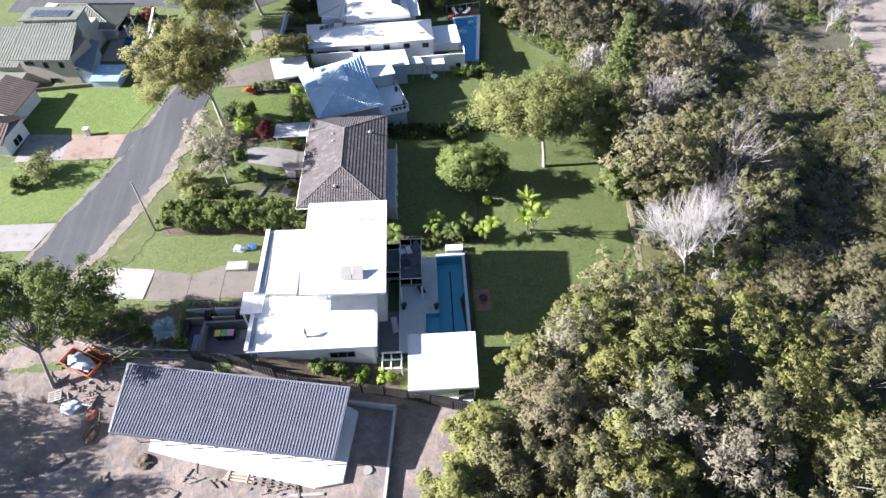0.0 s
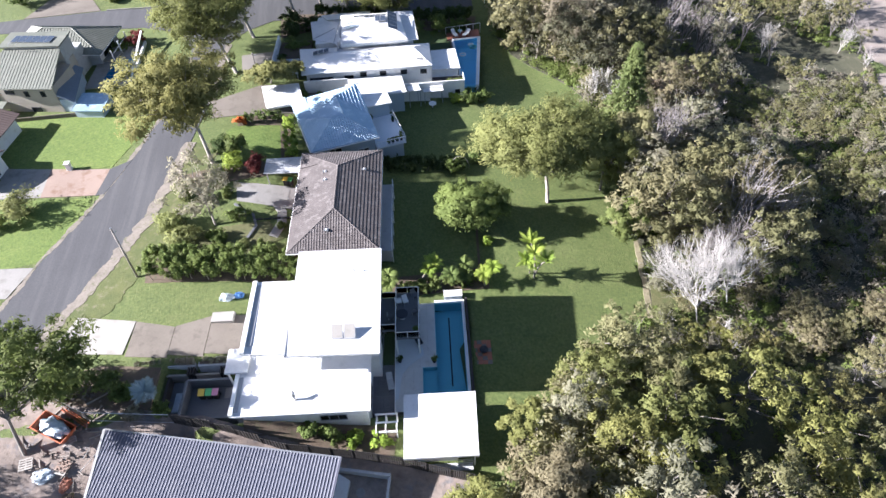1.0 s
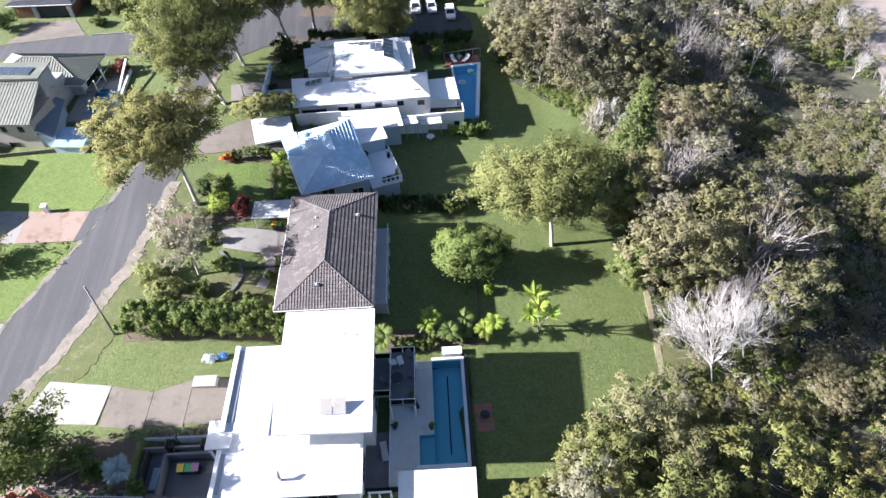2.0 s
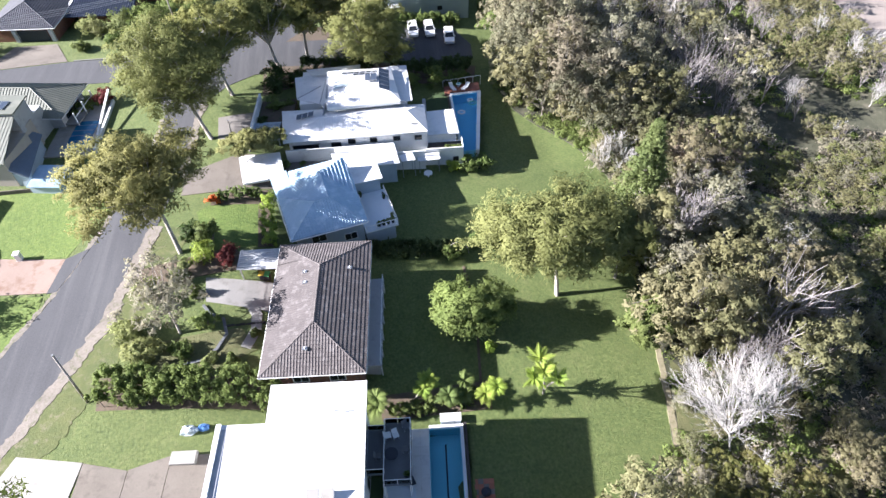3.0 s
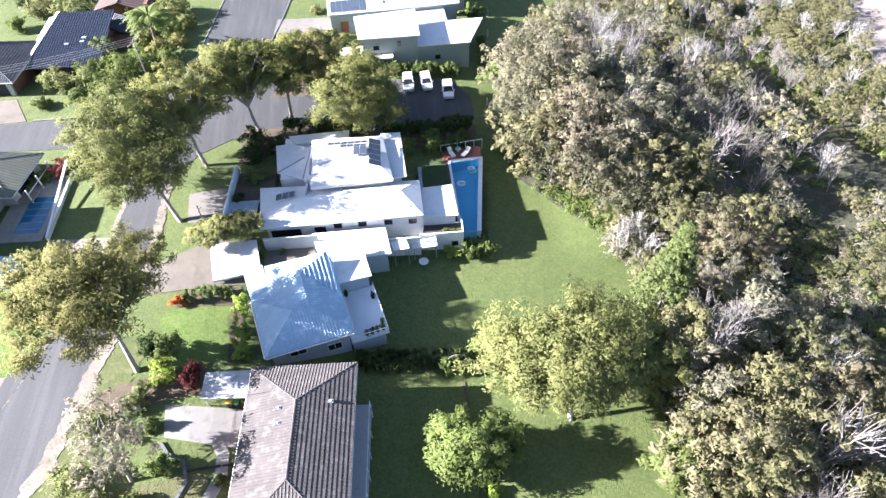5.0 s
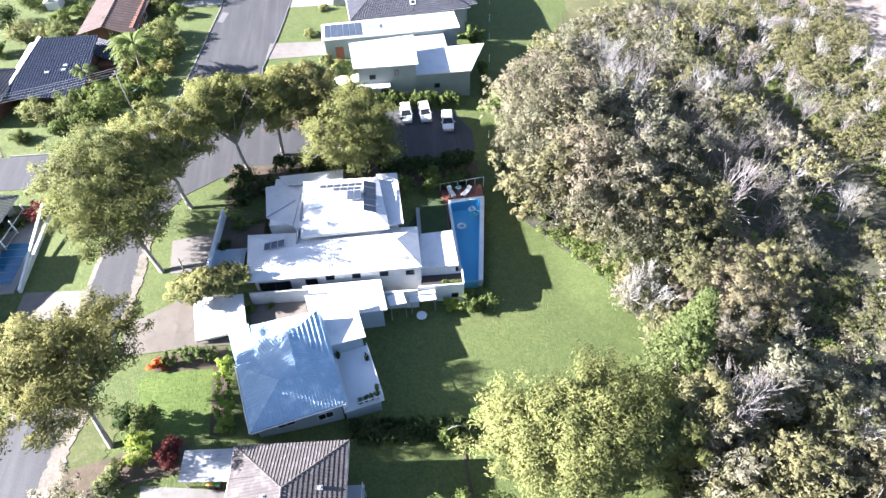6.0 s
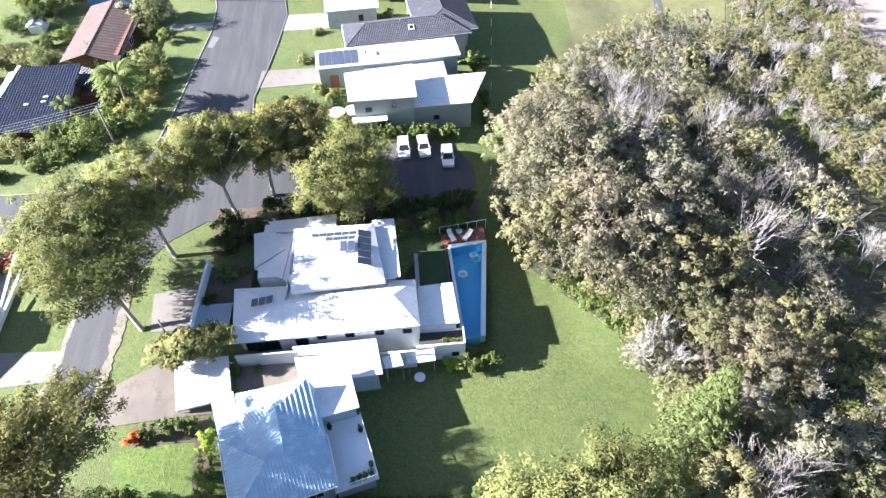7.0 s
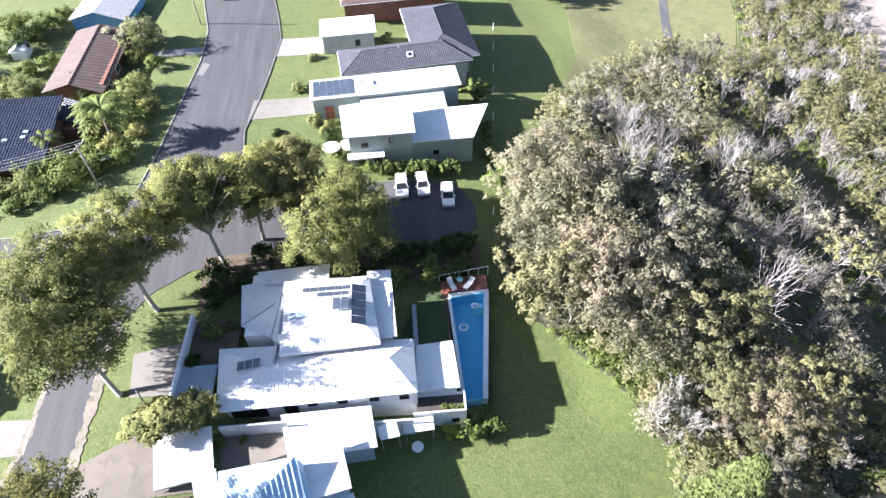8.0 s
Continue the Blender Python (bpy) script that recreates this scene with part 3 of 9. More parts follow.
def bare_segments(rng, height, wide, r0, stems=5, kids=4, levels=3, trunk=0.2):
    """A vase of limbs: a short trunk, stems that spread and curve upward, twigs at every fork."""
    fork = np.array([0.0, 0.0, trunk * height])
    segs = [(np.zeros(3), fork, r0 * 1.5, r0 * 1.25)] if trunk else []

    def grow(p, d, length, r, lv):
        bend = d + rng.normal(size=3) * 0.14 + [0, 0, 0.22]
        bend /= np.linalg.norm(bend)
        mid = p + d * length * 0.5
        q = mid + bend * length * 0.5
        segs.extend(((p, mid, r, r * 0.82), (mid, q, r * 0.82, r * 0.6)))
        if lv == 0:
            return
        for i in range(kids):
            e = bend + rng.normal(size=3) * 0.42 + [0, 0, 0.12]
            e /= np.linalg.norm(e)
            f = 0.45 + 0.55 * (i + rng.random()) / kids
            s = p + (mid - p) * f * 2 if f < 0.5 else mid + (q - mid) * (f * 2 - 1)
            grow(s, e, length * (0.52 + 0.22 * rng.random()), max(r * 0.56, 0.014), lv - 1)
    for i in range(stems):
        a = 2 * math.pi * (i + 0.7 * rng.random()) / stems
        out = wide * (0.35 + 0.75 * rng.random())
        d = np.array([math.cos(a) * out, math.sin(a) * out, 1.0])
        grow(fork, d / np.linalg.norm(d), height * (1 - trunk) * (0.38 + 0.12 * rng.random()), r0, levels)
    return segs


def bare_tree(name, seed, height, wood, stems=5, kids=4, levels=3, r0=0.08, wide=0.6, trunk=0.15, label="", group="", category="tree", m=None, n=3):
    rng = np.random.default_rng(seed)
    t = thing(name, m, label, category, group)
    v, f = tube_net(bare_segments(rng, height, wide, r0, stems, kids, levels, trunk), n)
    v[:, 2] *= height / v[:, 2].max()
    v[v[:, 2] < 0.05, 2] -= 0.3
    raw("crown", v, f, wood, t, "", True)
    return t


def palm(name, seed, height, frond, leaf, n=16, trunk=0.14, label="", m=None, group="", droop=0.7, width=0.5, stems=1, splay=0.3):
    """A palm: slender trunk and arching fronds, each with a row of leaflets either side of its rib."""
    rng = np.random.default_rng(seed)
    t = thing(name, m, label, "palm", group)
    for s in range(stems):
        lean = rng.normal(size=2) * (0.12 if stems == 1 else splay) * height
        h = height * (1 if s == 0 else 0.55 + 0.4 * rng.random())
        pts = [np.array([lean[0] * f * f, lean[1] * f * f, h * f]) for f in np.linspace(0, 1, 6)]
        pts[0][2] -= 0.3
        v, f = tube_net([(a, b, trunk * (1.1 - 0.08 * i), trunk * (1.02 - 0.08 * i)) for i, (a, b) in enumerate(zip(pts, pts[1:]))], 7)
        raw("trunk", v, f, GREY_BARK, t, "", True)
        vs, fs, k = [], [], 0
        for j in range(n):
            a = 2 * math.pi * (j + 0.4 * rng.random()) / n
            el = (0.25 if stems == 1 else 0.45) + 0.9 * rng.random()
            d = np.array([math.cos(a), math.sin(a), 0])
            side = np.array([-math.sin(a), math.cos(a), 0])
            L = frond * (0.8 + 0.35 * rng.random())
            prev = None
            for i in range(9):
                q = i / 8
                p = pts[-1] + d * L * q * math.cos(el * (1 - 0.3 * q)) + np.array([0, 0, L * (math.sin(el) * q - droop * q * q)])
                if i:
                    wl = width * frond * 0.42 * math.sin(math.pi * min(0.12 + q * 0.85, 1)) + 0.04
                    for sg in (1, -1):
                        tip = p + side * sg * wl + d * wl * 0.55 - np.array([0, 0, wl * 0.35])
                        back = prev + (p - prev) * 0.15
                        vs += [prev + (p - prev) * 0.05, p, tip]
                        fs.append((k, k + 1, k + 2))
                        k += 3
                        vs += [back - np.array([0, 0, 0.02]), prev + (p - prev) * 0.5, back + side * sg * wl * 0.95 + d * wl * 0.4 - np.array([0, 0, wl * 0.3])]
                        fs.append((k, k + 1, k + 2))
                        k += 3
                prev = p
        raw("crown", np.array(vs), np.array(fs), leaf, t)
    return t


def bush(name, x, y, r, h, leaf, seed, label, clumps=10, per=70, size=0.22, group="", category="shrub"):
    rng = np.random.default_rng(seed)
    t = thing(name, pose(x, y, gz(x, y)), label, category, group)
    n = clumps * 2
    cl, rad = crown_clumps(rng, n, r * 0.85, h * 0.12, h * 0.9, 0.5)
    segs = [(np.array([0, 0, -0.3]), c, 0.05, 0.02) for c in cl[::2]]
    v, f = tube_net(segs, 4)
    raw("stem", v, f, GREY_BARK, t, "", True)
    v, f, w = leaf_cards(cl, np.maximum(rad * 1.55, 0.22 * r), np.full(n, int(per * 1.1)), size, rng, 0.85, 0.2, 2.5, 0.4)
    raw("foliage", v, f, leaf, t, "", True, w)
    return t


def hedge(name, line, width, h, leaf, seed, label, per=46, size=0.22, category="hedge"):
    """A loose hedge along a line: many upright shoots over an uneven body."""
    rng = np.random.default_rng(seed)
    a, b = Vector(line[0]), Vector(line[1])
    L = (b - a).length
    m = pose(a.x, a.y, 0, 0, 0, math.degrees(math.atan2(b.y - a.y, b.x - a.x)))
    t = thing(name, m, label, category)
    cl, st = [], []
    n = int(L * width * 6.0)
    for i in range(n):
        u, w = rng.random() * L, (rng.random() - 0.5) * width
        p = m @ Vector((u, w, 0))
        g = gz(p.x, p.y)
        lump_ = 0.85 + 0.3 * noise.noise((p.x * 0.7, p.y * 0.7, seed))
        z = g + h * lump_ * (0.3 + 0.62 * rng.random() ** 0.5) * (1 - 0.3 * abs(2 * w / width) ** 3)
        cl.append((u, w, z))
        if i % 12 == 0:
            st.append(((u, w, g - 0.2), (u, w, z), 0.05, 0.02))
    v, f = tube_net(st, 4)
    tagged(raw("stem", v, f, GREY_BARK, t), kind="stuff")
    cl = np.array(cl)
    v, f, w = leaf_cards(cl, 0.19 * h ** 0.5 * (0.7 + 0.6 * rng.random(n)), np.full(n, int(per * 0.62)), size, rng, 2.3)
    raw("foliage", v, f, leaf, t, "", True, w)
    return t

# ---- ground, roads, paving ----
H1 = pose(-1.7, 37.0, 0, 0, 0, -5)        # white house with the lap pool
DK = pose(-7.8, 23.6, 0, 0, 0, -15)       # house being built
BR = pose(-1.06, 52.2, 0, 0, 0, -5)       # brown-tiled house
BL = pose(0.07, 73.77, 0, 0, 0, 12)       # blue-grey roofed house
VH = pose(9.2, 88.1, 0, 0, 0, -3)         # modern white house with the blue pool


def ground_sheet():
    xs = sorted(set(list(np.arange(-50, 41, 1.0)) + list(np.arange(-100, 41, 3.0)) + list(np.arange(42, 112, 2.0)) + list(KX[1:-1])) | {-2500, -800, -300, -160, 140, 220, 400, 900, 2500})
    ys = sorted(set(list(np.arange(0, 184, 1.0))) | {-2500, -700, -200, -80, -40, -20, -10, 190, 200, 215, 240, 300, 500, 1000, 2500})
    h1, vh = H1.inverted(), VH.inverted()
    vs = []
    for y in ys:
        for x in xs:
            z = gz(min(max(x, -90), 400), y)
            p = h1 @ Vector((x, y, 0))
            if -2.2 < p.x < 8.1 and -1.4 < p.y < 11.9:
                z = -4.2
            elif -21.9 < p.x < -12.8 and -2.9 < p.y < 2.6:
                z = min(z, -0.2)
            p = vh @ Vector((x, y, 0))
            if 4.8 < p.x < 8.4 and 2.6 < p.y < 16.6:
                z = -4.2
            vs.append((x, y, z))
    nx, ny = len(xs), len(ys)
    i = np.arange((nx - 1) * (ny - 1))
    a = (i // (nx - 1)) * nx + i % (nx - 1)
    ob = raw("ground", vs, np.stack([a, a + 1, a + nx + 1, a + nx], 1), GRASS, None, "", True)
    return tagged(ob, "uneven mown green grass sloping gently to the dunes", "ground", "", "structure")


ground_sheet()

# the street: from the south-west, bending north past the junction
WEST = [(-46, 44), (-42.0, 52.5), (-40.0, 58.5), (-36.0, 66.6), (-33.2, 74.5), (-31.0, 82), (-28.8, 89), (-28.4, 95), (-28.0, 99.5), (-29.5, 104.5), (-33, 108.8), (-38, 111.2), (-46, 111.8), (-64, 113.5)]
NORTH = [(-64, 118), (-46, 119), (-38, 118.6), (-31.5, 119.5), (-27, 122.5), (-25.0, 126), (-23.7, 134.7), (-22.2, 149.3), (-20.9, 159.2), (-20.8, 168.7), (-23, 181), (-27, 200)]
EAST = [(-12, 200), (-10, 181), (-8.9, 173.5), (-8.1, 165.3), (-9.6, 154.3), (-11.2, 144.6), (-12.4, 138.4), (-12, 130), (-9, 122.6), (-3, 120.8), (2, 122.0), (7, 125.4), (13, 126), (18.2, 124.8), (20.3, 120.5), (20.0, 115.8), (15, 113.8), (10, 114.0), (6, 115.2), (-3, 112.0), (-10, 111.0), (-16, 110.2), (-20, 107.0), (-22.8, 102.5), (-23.3, 98), (-23.3, 93), (-23.8, 87), (-25.4, 78), (-27.0, 69.5), (-28.6, 63.6), (-31.2, 57.3), (-34.3, 51.2), (-37.4, 46.6), (-41, 40)]
patch("road", WEST + NORTH + EAST, ASPHALT, 0.05, "structure", "worn grey asphalt street with a car park", "road")
EDGE = [(-41.6, 40), (-38.0, 46.2), (-34.9, 51), (-31.8, 57), (-29.0, 63.4), (-27.4, 69.5), (-25.8, 77.5)]
strip("verge", EDGE, 4.6, VERGE_GRASS, 0.035, 0, "dull worn grass beside a gravel verge", "verge", side=-2.4, ragged=0.9)
strip("verge", EDGE, 1.5, VERGE, 0.062, 0, "dry gravel verge beside the street", "verge", side=-0.3, ragged=0.55)
strip("verge", [(-24.2, 86), (-23.7, 92.5), (-23.7, 98), (-23.0, 102.5)], 0.9, VERGE, 0.055, 0, "dry gravel verge beside the street", "verge", side=-0.4, ragged=0.5)
strip("verge", [(-43.6, 50), (-42.2, 52.5), (-40.2, 58.5), (-36.2, 66.6), (-33.4, 74.5), (-31.2, 82), (-29.0, 89), (-28.6, 95), (-28.2, 99.5)], 0.5, VERGE, 0.058, 0, "thin dirt edge beside the street", "verge", ragged=0.35)
strip("kerb", [(-46, 119.2), (-38, 118.8), (-31.5, 119.7), (-27.2, 122.6), (-25.2, 126), (-23.9, 134.7), (-22.4, 149.3), (-21.1, 159.2), (-21.0, 168.7), (-23.2, 181)], 0.16, CONCRETE, 0.05, 0.09, "pale concrete kerb and gutter", "kerb")
strip("kerb", [(-9.8, 181), (-8.7, 173.5), (-7.9, 165.3), (-9.4, 154.3), (-11.0, 144.6), (-12.2, 138.4), (-11.8, 130.5)], 0.2, WORN_ASPHALT, 0.05, 0.08, "pale concrete kerb and gutter", "kerb")
patch("road_patch", [(-21.2, 154.5), (-20.2, 154.2), (-19.4, 157.6), (-20.6, 158.2)], WORN_ASPHALT, 0.058, "structure", "pale repair patch in the asphalt", "road patch")

# watered front lawns
for pts in ([(-55.0, 87.2), (-46.8, 86.9), (-36.7, 86.3), (-32.4, 83.8), (-31.9, 81.9), (-33.9, 77.8), (-35.4, 74.2), (-47.7, 75.4), (-52.7, 79.9)],
            [(-52.9, 69.6), (-43.0, 69.3), (-36.6, 68.6), (-36.6, 65.6), (-39.6, 58.5), (-43.3, 57.9), (-52, 58.9)],
            [(-21.0, 79.2), (-19.4, 80.4), (-13.6, 80.4), (-13.0, 73.0), (-18.1, 72.6), (-19.7, 75.2)]):
    patch("front_lawn", pts, RICH_GRASS, 0.03, "structure", "bright green watered front lawn", "lawn")

# driveways and other paving
def local(m, pts):
    return [((m @ Vector((x, y, 0))).x, (m @ Vector((x, y, 0))).y) for x, y in pts]


patch("driveway", local(H1, [(-32.8, 9.6), (-26.3, 8.6), (-26.6, 4.55), (-34.5, 5.3)]), PALE_CONCRETE, 0.07, "structure", "pale new concrete driveway apron", "driveway")
for a, b, c, d, lf in ((-26.25, -22.0, 8.55, 7.65, 0.06), (-21.95, -18.4, 7.7, 8.9, 0.065), (-18.35, -12.6, 8.95, 9.0, 0.06)):
    patch("driveway", local(H1, [(a, c), (b, d), (b, 3.9), (a, 4.3)]), BROWN_CONCRETE, lf, "structure", "brown stained concrete driveway bay", "driveway")
patch("driveway", local(BR, [(-18.9, 14.6), (-10.2, 14.1), (-10.2, 9.9), (-18.2, 11.2)]), CONCRETE, 0.06, "structure", "grey concrete driveway beside the carport", "driveway")
patch("driveway", [(-35.5, 73.9), (-32.9, 75.2), (-35.2, 69.0), (-36.3, 68.9)], ASPHALT, 0.07, "structure", "dark asphalt crossover", "driveway")
patch("driveway", [(-43.4, 75.2), (-35.5, 73.9), (-36.3, 69.0), (-43.3, 69.7)], PINK_PAVING, 0.07, "structure", "pink paved driveway with a red stain", "driveway")
patch("driveway", [(-49.5, 76.2), (-43.4, 75.2), (-43.3, 69.7), (-49.5, 70.3)], CONCRETE, 0.065, "structure", "grey concrete forecourt", "driveway")
patch("driveway", [(-52, 58.8), (-40.6, 57.6), (-42.3, 53.4), (-52, 54.5)], CONCRETE, 0.065, "structure", "grey concrete driveway", "driveway")
patch("driveway", [(-23.3, 82.5), (-10.8, 83.2), (-11.6, 89.6), (-16.5, 90.2), (-23.4, 86.6)], BROWN_CONCRETE, 0.065, "structure", "brown concrete driveway by the carport", "driveway")
patch("driveway", [(-20.3, 98.6), (-15.2, 99.6), (-15.0, 93.3), (-19.8, 93.4)], DRIVE_GREY, 0.065, "structure", "pale concrete driveway by a gate", "driveway")
patch("driveway", [(-36.2, 93.2), (-28.6, 92.2), (-28.6, 88.6), (-36.2, 88.8)], DRIVE_GREY, 0.06, "structure", "pale concrete crossover", "driveway")
patch("driveway", [(-57.5, 125.8), (-50.4, 125.6), (-47.0, 119.2), (-60.0, 118.4)], BROWN_CONCRETE, 0.06, "structure", "stained concrete driveway", "driveway")
patch("driveway", [(-11.4, 146.6), (-1.4, 147.2), (-1.4, 142.4), (-11.9, 141.2)], DRIVE_GREY, 0.06, "structure", "brown concrete driveway", "driveway")
patch("driveway", [(-7.9, 165.5), (-0.4, 166.0), (-0.3, 160.3), (-8.6, 159.6)], CONCRETE, 0.06, "structure", "pale concrete driveway", "driveway")
patch("driveway", [(-21.2, 163.3), (-29.5, 162.6), (-29.2, 160.6), (-21.3, 161.0)], CONCRETE, 0.06, "structure", "grey concrete driveway", "driveway")
# Mulch colour used for its darkness, to carry the deep shade of this yard.
patch("side_yard", local(H1, [(-13.3, -2.95), (-1.7, -2.95), (0.9, -3.4), (0.6, -6.2), (-8, -5.4), (-13.3, -4.6)]), BED, 0.06, "structure", "narrow planted side yard with its shade in the colour", "side yard", cell=1)
patch("building_site", [(-90, 42), (-46, 41.5), (-41.5, 39.5), (-37.5, 40.2), (-34.0, 40.4), (-29.6, 38.3), (-24, 37.2), (-19, 36.0), (-14, 34.2), (-5, 31.6), (5.6, 28.2), (4, 10), (-2, -10), (-90, -10)], DIRT, 0.05, "structure", "rutted pale soil of a building site", "soil")
WOODS = [(2, 5), (4.5, 22), (9, 28), (13, 33), (19, 38), (24, 41), (28.4, 44.5), (30.6, 54), (31.5, 62), (33.0, 72), (35.2, 79), (35.0, 83), (33.5, 87), (32.1, 90.5), (29.9, 94), (27.3, 97.2), (24.3, 101.6), (22.8, 107), (23.2, 112), (25.2, 117.6), (31.2, 124.5), (36.6, 136.7), (39.8, 142), (47.2, 149), (62, 152.6), (76, 152), (79, 160), (84, 172), (90, 190), (108, 190), (106, 172), (102.6, 156), (100, 148), (92, 107), (85, 88), (78.6, 70), (72, 40), (70, 5)]
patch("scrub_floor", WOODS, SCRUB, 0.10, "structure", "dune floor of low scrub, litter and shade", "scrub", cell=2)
patch("long_grass", [(40.4, 149.2), (46.6, 160.2), (51, 190), (89.6, 190), (83.6, 172), (78.6, 160), (75.6, 152.4), (62, 152.4)], LONG_GRASS, 0.08, "structure", "long dry yellow-green grass", "grass")
patch("dry_scrub_grass", [(27.2, 38.4), (34, 36.6), (46, 38.6), (58, 42.4), (58, 45.4), (45.6, 44.6), (41, 48), (34, 50.5), (31.8, 54), (30.3, 48.5), (28.6, 42.5)], LONG_GRASS, 0.13, "structure", "tussocky dry yellow-green grass under a dead tree", "grass")
patch("beach", [(79, 69), (85.4, 87.6), (92.4, 107), (100.4, 148), (103, 156), (106.4, 172), (108.4, 190), (140, 240), (420, 240), (420, -40), (74, -40), (72.5, 40)], SAND, 0.12, "structure", "pale trampled beach sand", "beach", cell=12)
strip("path", [(74.5, 190), (71.6, 181), (68.4, 171), (66.3, 163), (65.2, 157)], 1.7, ASPHALT, 0.12, 0, "narrow paved path through long grass", "path")
strip("path", [(31.2, 56.5), (30.6, 53), (29.6, 48), (28.4, 43), (27.6, 40)], 0.7, SANDY_TRACK, 0.12, 0, "worn sandy track along the lawn edge", "path", ragged=0.15)

# ---- white house with lap pool ----
def rail(parent, pts, z0, z1, post=0.03, mat_=None, glass=True):
    """Glass balustrade: posts, top rail and panes."""
    for a, b in zip(pts, pts[1:]):
        a, b = Vector(a), Vector(b)
        n = max(1, round((b - a).length / 1.5))
        r = part("rail", rod(bmesh.new(), (a.x, a.y, z1), (b.x, b.y, z1), 0.035), mat_ or TRIM, parent)
        for i in range(n):
            p, q = a.lerp(b, i / n), a.lerp(b, (i + 1) / n)
            part("post", rod(bmesh.new(), (p.x, p.y, z0), (p.x, p.y, z1), post), mat_ or TRIM, r)
            if glass:
                bm = bmesh.new()
                d = (q - p).normalized() * 0.05
                nn = Vector((-d.y, d.x)) * 0.12
                prism(bm, [tuple(p + d + nn), tuple(q - d + nn), tuple(q - d - nn), tuple(p + d - nn)], z0 + 0.08, z1 - 0.06)
                part("pane", bm, CLEAR, r, "clear balustrade glass").visible_shadow = False


def white_house():
    h = thing("house", H1, "white rendered two-storey house with flat white roofs", "house")
    part("wall", boxes((-8.3, -0.7, 2.9, 11.9, -4.0, 7.4)), WHITE_WALL, h)
    part("wall", boxes((-12.2, -8.303, 2.9, 8.5, -1.5, 7.1)), WHITE_WALL, h)
    part("wall", boxes((-13.3, -1.7, -2.9, 2.897, -4.0, 3.4)), WHITE_WALL, h)
    r = part("roof", slab(bmesh.new(), [(-8.62, 0.2, 7.55), (-0.05, 0.1, 7.45), (-0.12, 12.42, 7.9), (-8.6, 12.45, 7.9)], 0.28), WHITE_ROOF, h, "overlapping flat white roof sheet")
    part("flashing", boxes((-8.75, -8.62, 0.2, 4.6, 7.28, 7.64)), GUTTER, r)
    r = part("roof", slab(bmesh.new(), [(-12.75, 0.75, 7.3), (-8.5, 0.6, 7.3), (-8.5, 9.05, 7.4), (-12.85, 9.1, 7.4)], 0.25), WHITE_ROOF, h)
    part("parapet", boxes((-12.85, -12.45, 0.75, 9.1, 7.2, 7.62)), TRIM, r)
    part("gutter", boxes((-12.447, -11.95, 1.6, 8.7, 7.34, 7.408)), GUTTER, r, "grey box gutter")
    r = part("roof", slab(bmesh.new(), [(-13.9, -3.55, 3.65), (-1.2, -3.55, 3.65), (-1.3, 2.897, 3.85), (-13.9, 2.897, 3.85)], 0.25), WHITE_ROOF, h)
    part("parapet", boxes((-14.1, -13.75, -3.5, 0.75, 3.5, 4.0)), TRIM, r)
    part("gutter", boxes((-13.747, -13.35, -3.1, 0.7, 3.7, 3.775)), GUTTER, r, "grey box gutter")
    part("canopy", boxes((-15.2, -13.0, 0.8, 3.5, 3.9, 4.12), bevel=0.02), WHITE_ROOF, h, "flat white entry canopy")
    for u in (-15.0, -13.3):
        part("post", boxes((u - 0.08, u + 0.08, 1.0, 1.16, 1.5, 3.9)), TRIM, h)
    for u, v, z, w, hh, f, b in ((-4.9, -2.9, 0.9, 2.6, 1.05, "s", 2), (-2.75, -2.9, -1.3, 1.5, 0.7, "s", 1), (-6.15, -2.9, -1.1, 1.5, 0.75, "s", 1), (-10.4, 2.9, 4.15, 2.8, 0.7, "s", 5), (-3.0, 2.9, 4.2, 3.4, 0.7, "s", 3), (-12.9, -2.9, 2.3, 0.5, 0.6, "s", 0),
                             (-0.7, 8.6, 1.75, 4.6, 2.2, "e", 3), (-0.7, 4.4, 4.6, 2.4, 1.8, "e", 1), (-0.7, 8.6, 4.8, 4.6, 1.9, "e", 3), (-0.7, 7.5, -1.5, 3.4, 2.2, "e", 2), (-1.7, 0.2, -1.5, 2.6, 2.1, "e", 2), (-12.2, 6.2, 4.5, 2.2, 1.2, "w", 1), (-13.3, -1.2, 1.4, 1.6, 1.0, "w", 1)):
        window(h, u, v, z, w, hh, f, GUTTER, bars=b)
    sp = thing("solar_water_heater", H1, "pair of tilted solar panels on a white roof", "solar panel")
    for a in (-4.5, -3.35):
        p = part("panel", slab(bmesh.new(), [(a, 1.7, 7.72), (a + 1.05, 1.7, 7.72), (a + 1.05, 2.9, 8.35), (a, 2.9, 8.35)], 0.06), GUTTER, sp)
        part("glass", slab(bmesh.new(), [(a + .06, 1.76, 7.755), (a + .99, 1.76, 7.755), (a + .99, 2.84, 8.325), (a + .06, 2.84, 8.325)], 0.02), PALE_CONCRETE, p)
    part("stand", boxes((-4.4, -4.34, 2.75, 2.81, 7.5, 8.27), (-2.4, -2.34, 2.75, 2.81, 7.5, 8.27), (-4.4, -2.34, 1.74, 1.8, 7.5, 7.7)), METAL, sp)
    ac = thing("air_conditioner", H1, "white air-conditioning unit on a lower roof", "air conditioner")
    part("casing", boxes((-7.4, -6.4, 2.2, 2.6, 3.9, 4.64), bevel=0.03), TRIM, ac)
    for u in (-7.25, -6.55):
        part("bracket", boxes((u - 0.05, u + 0.05, 2.15, 2.75, 3.78, 3.9)), METAL, ac)
    fl = thing("roof_flue", H1, "metal flue with a cowl on a white roof", "flue")
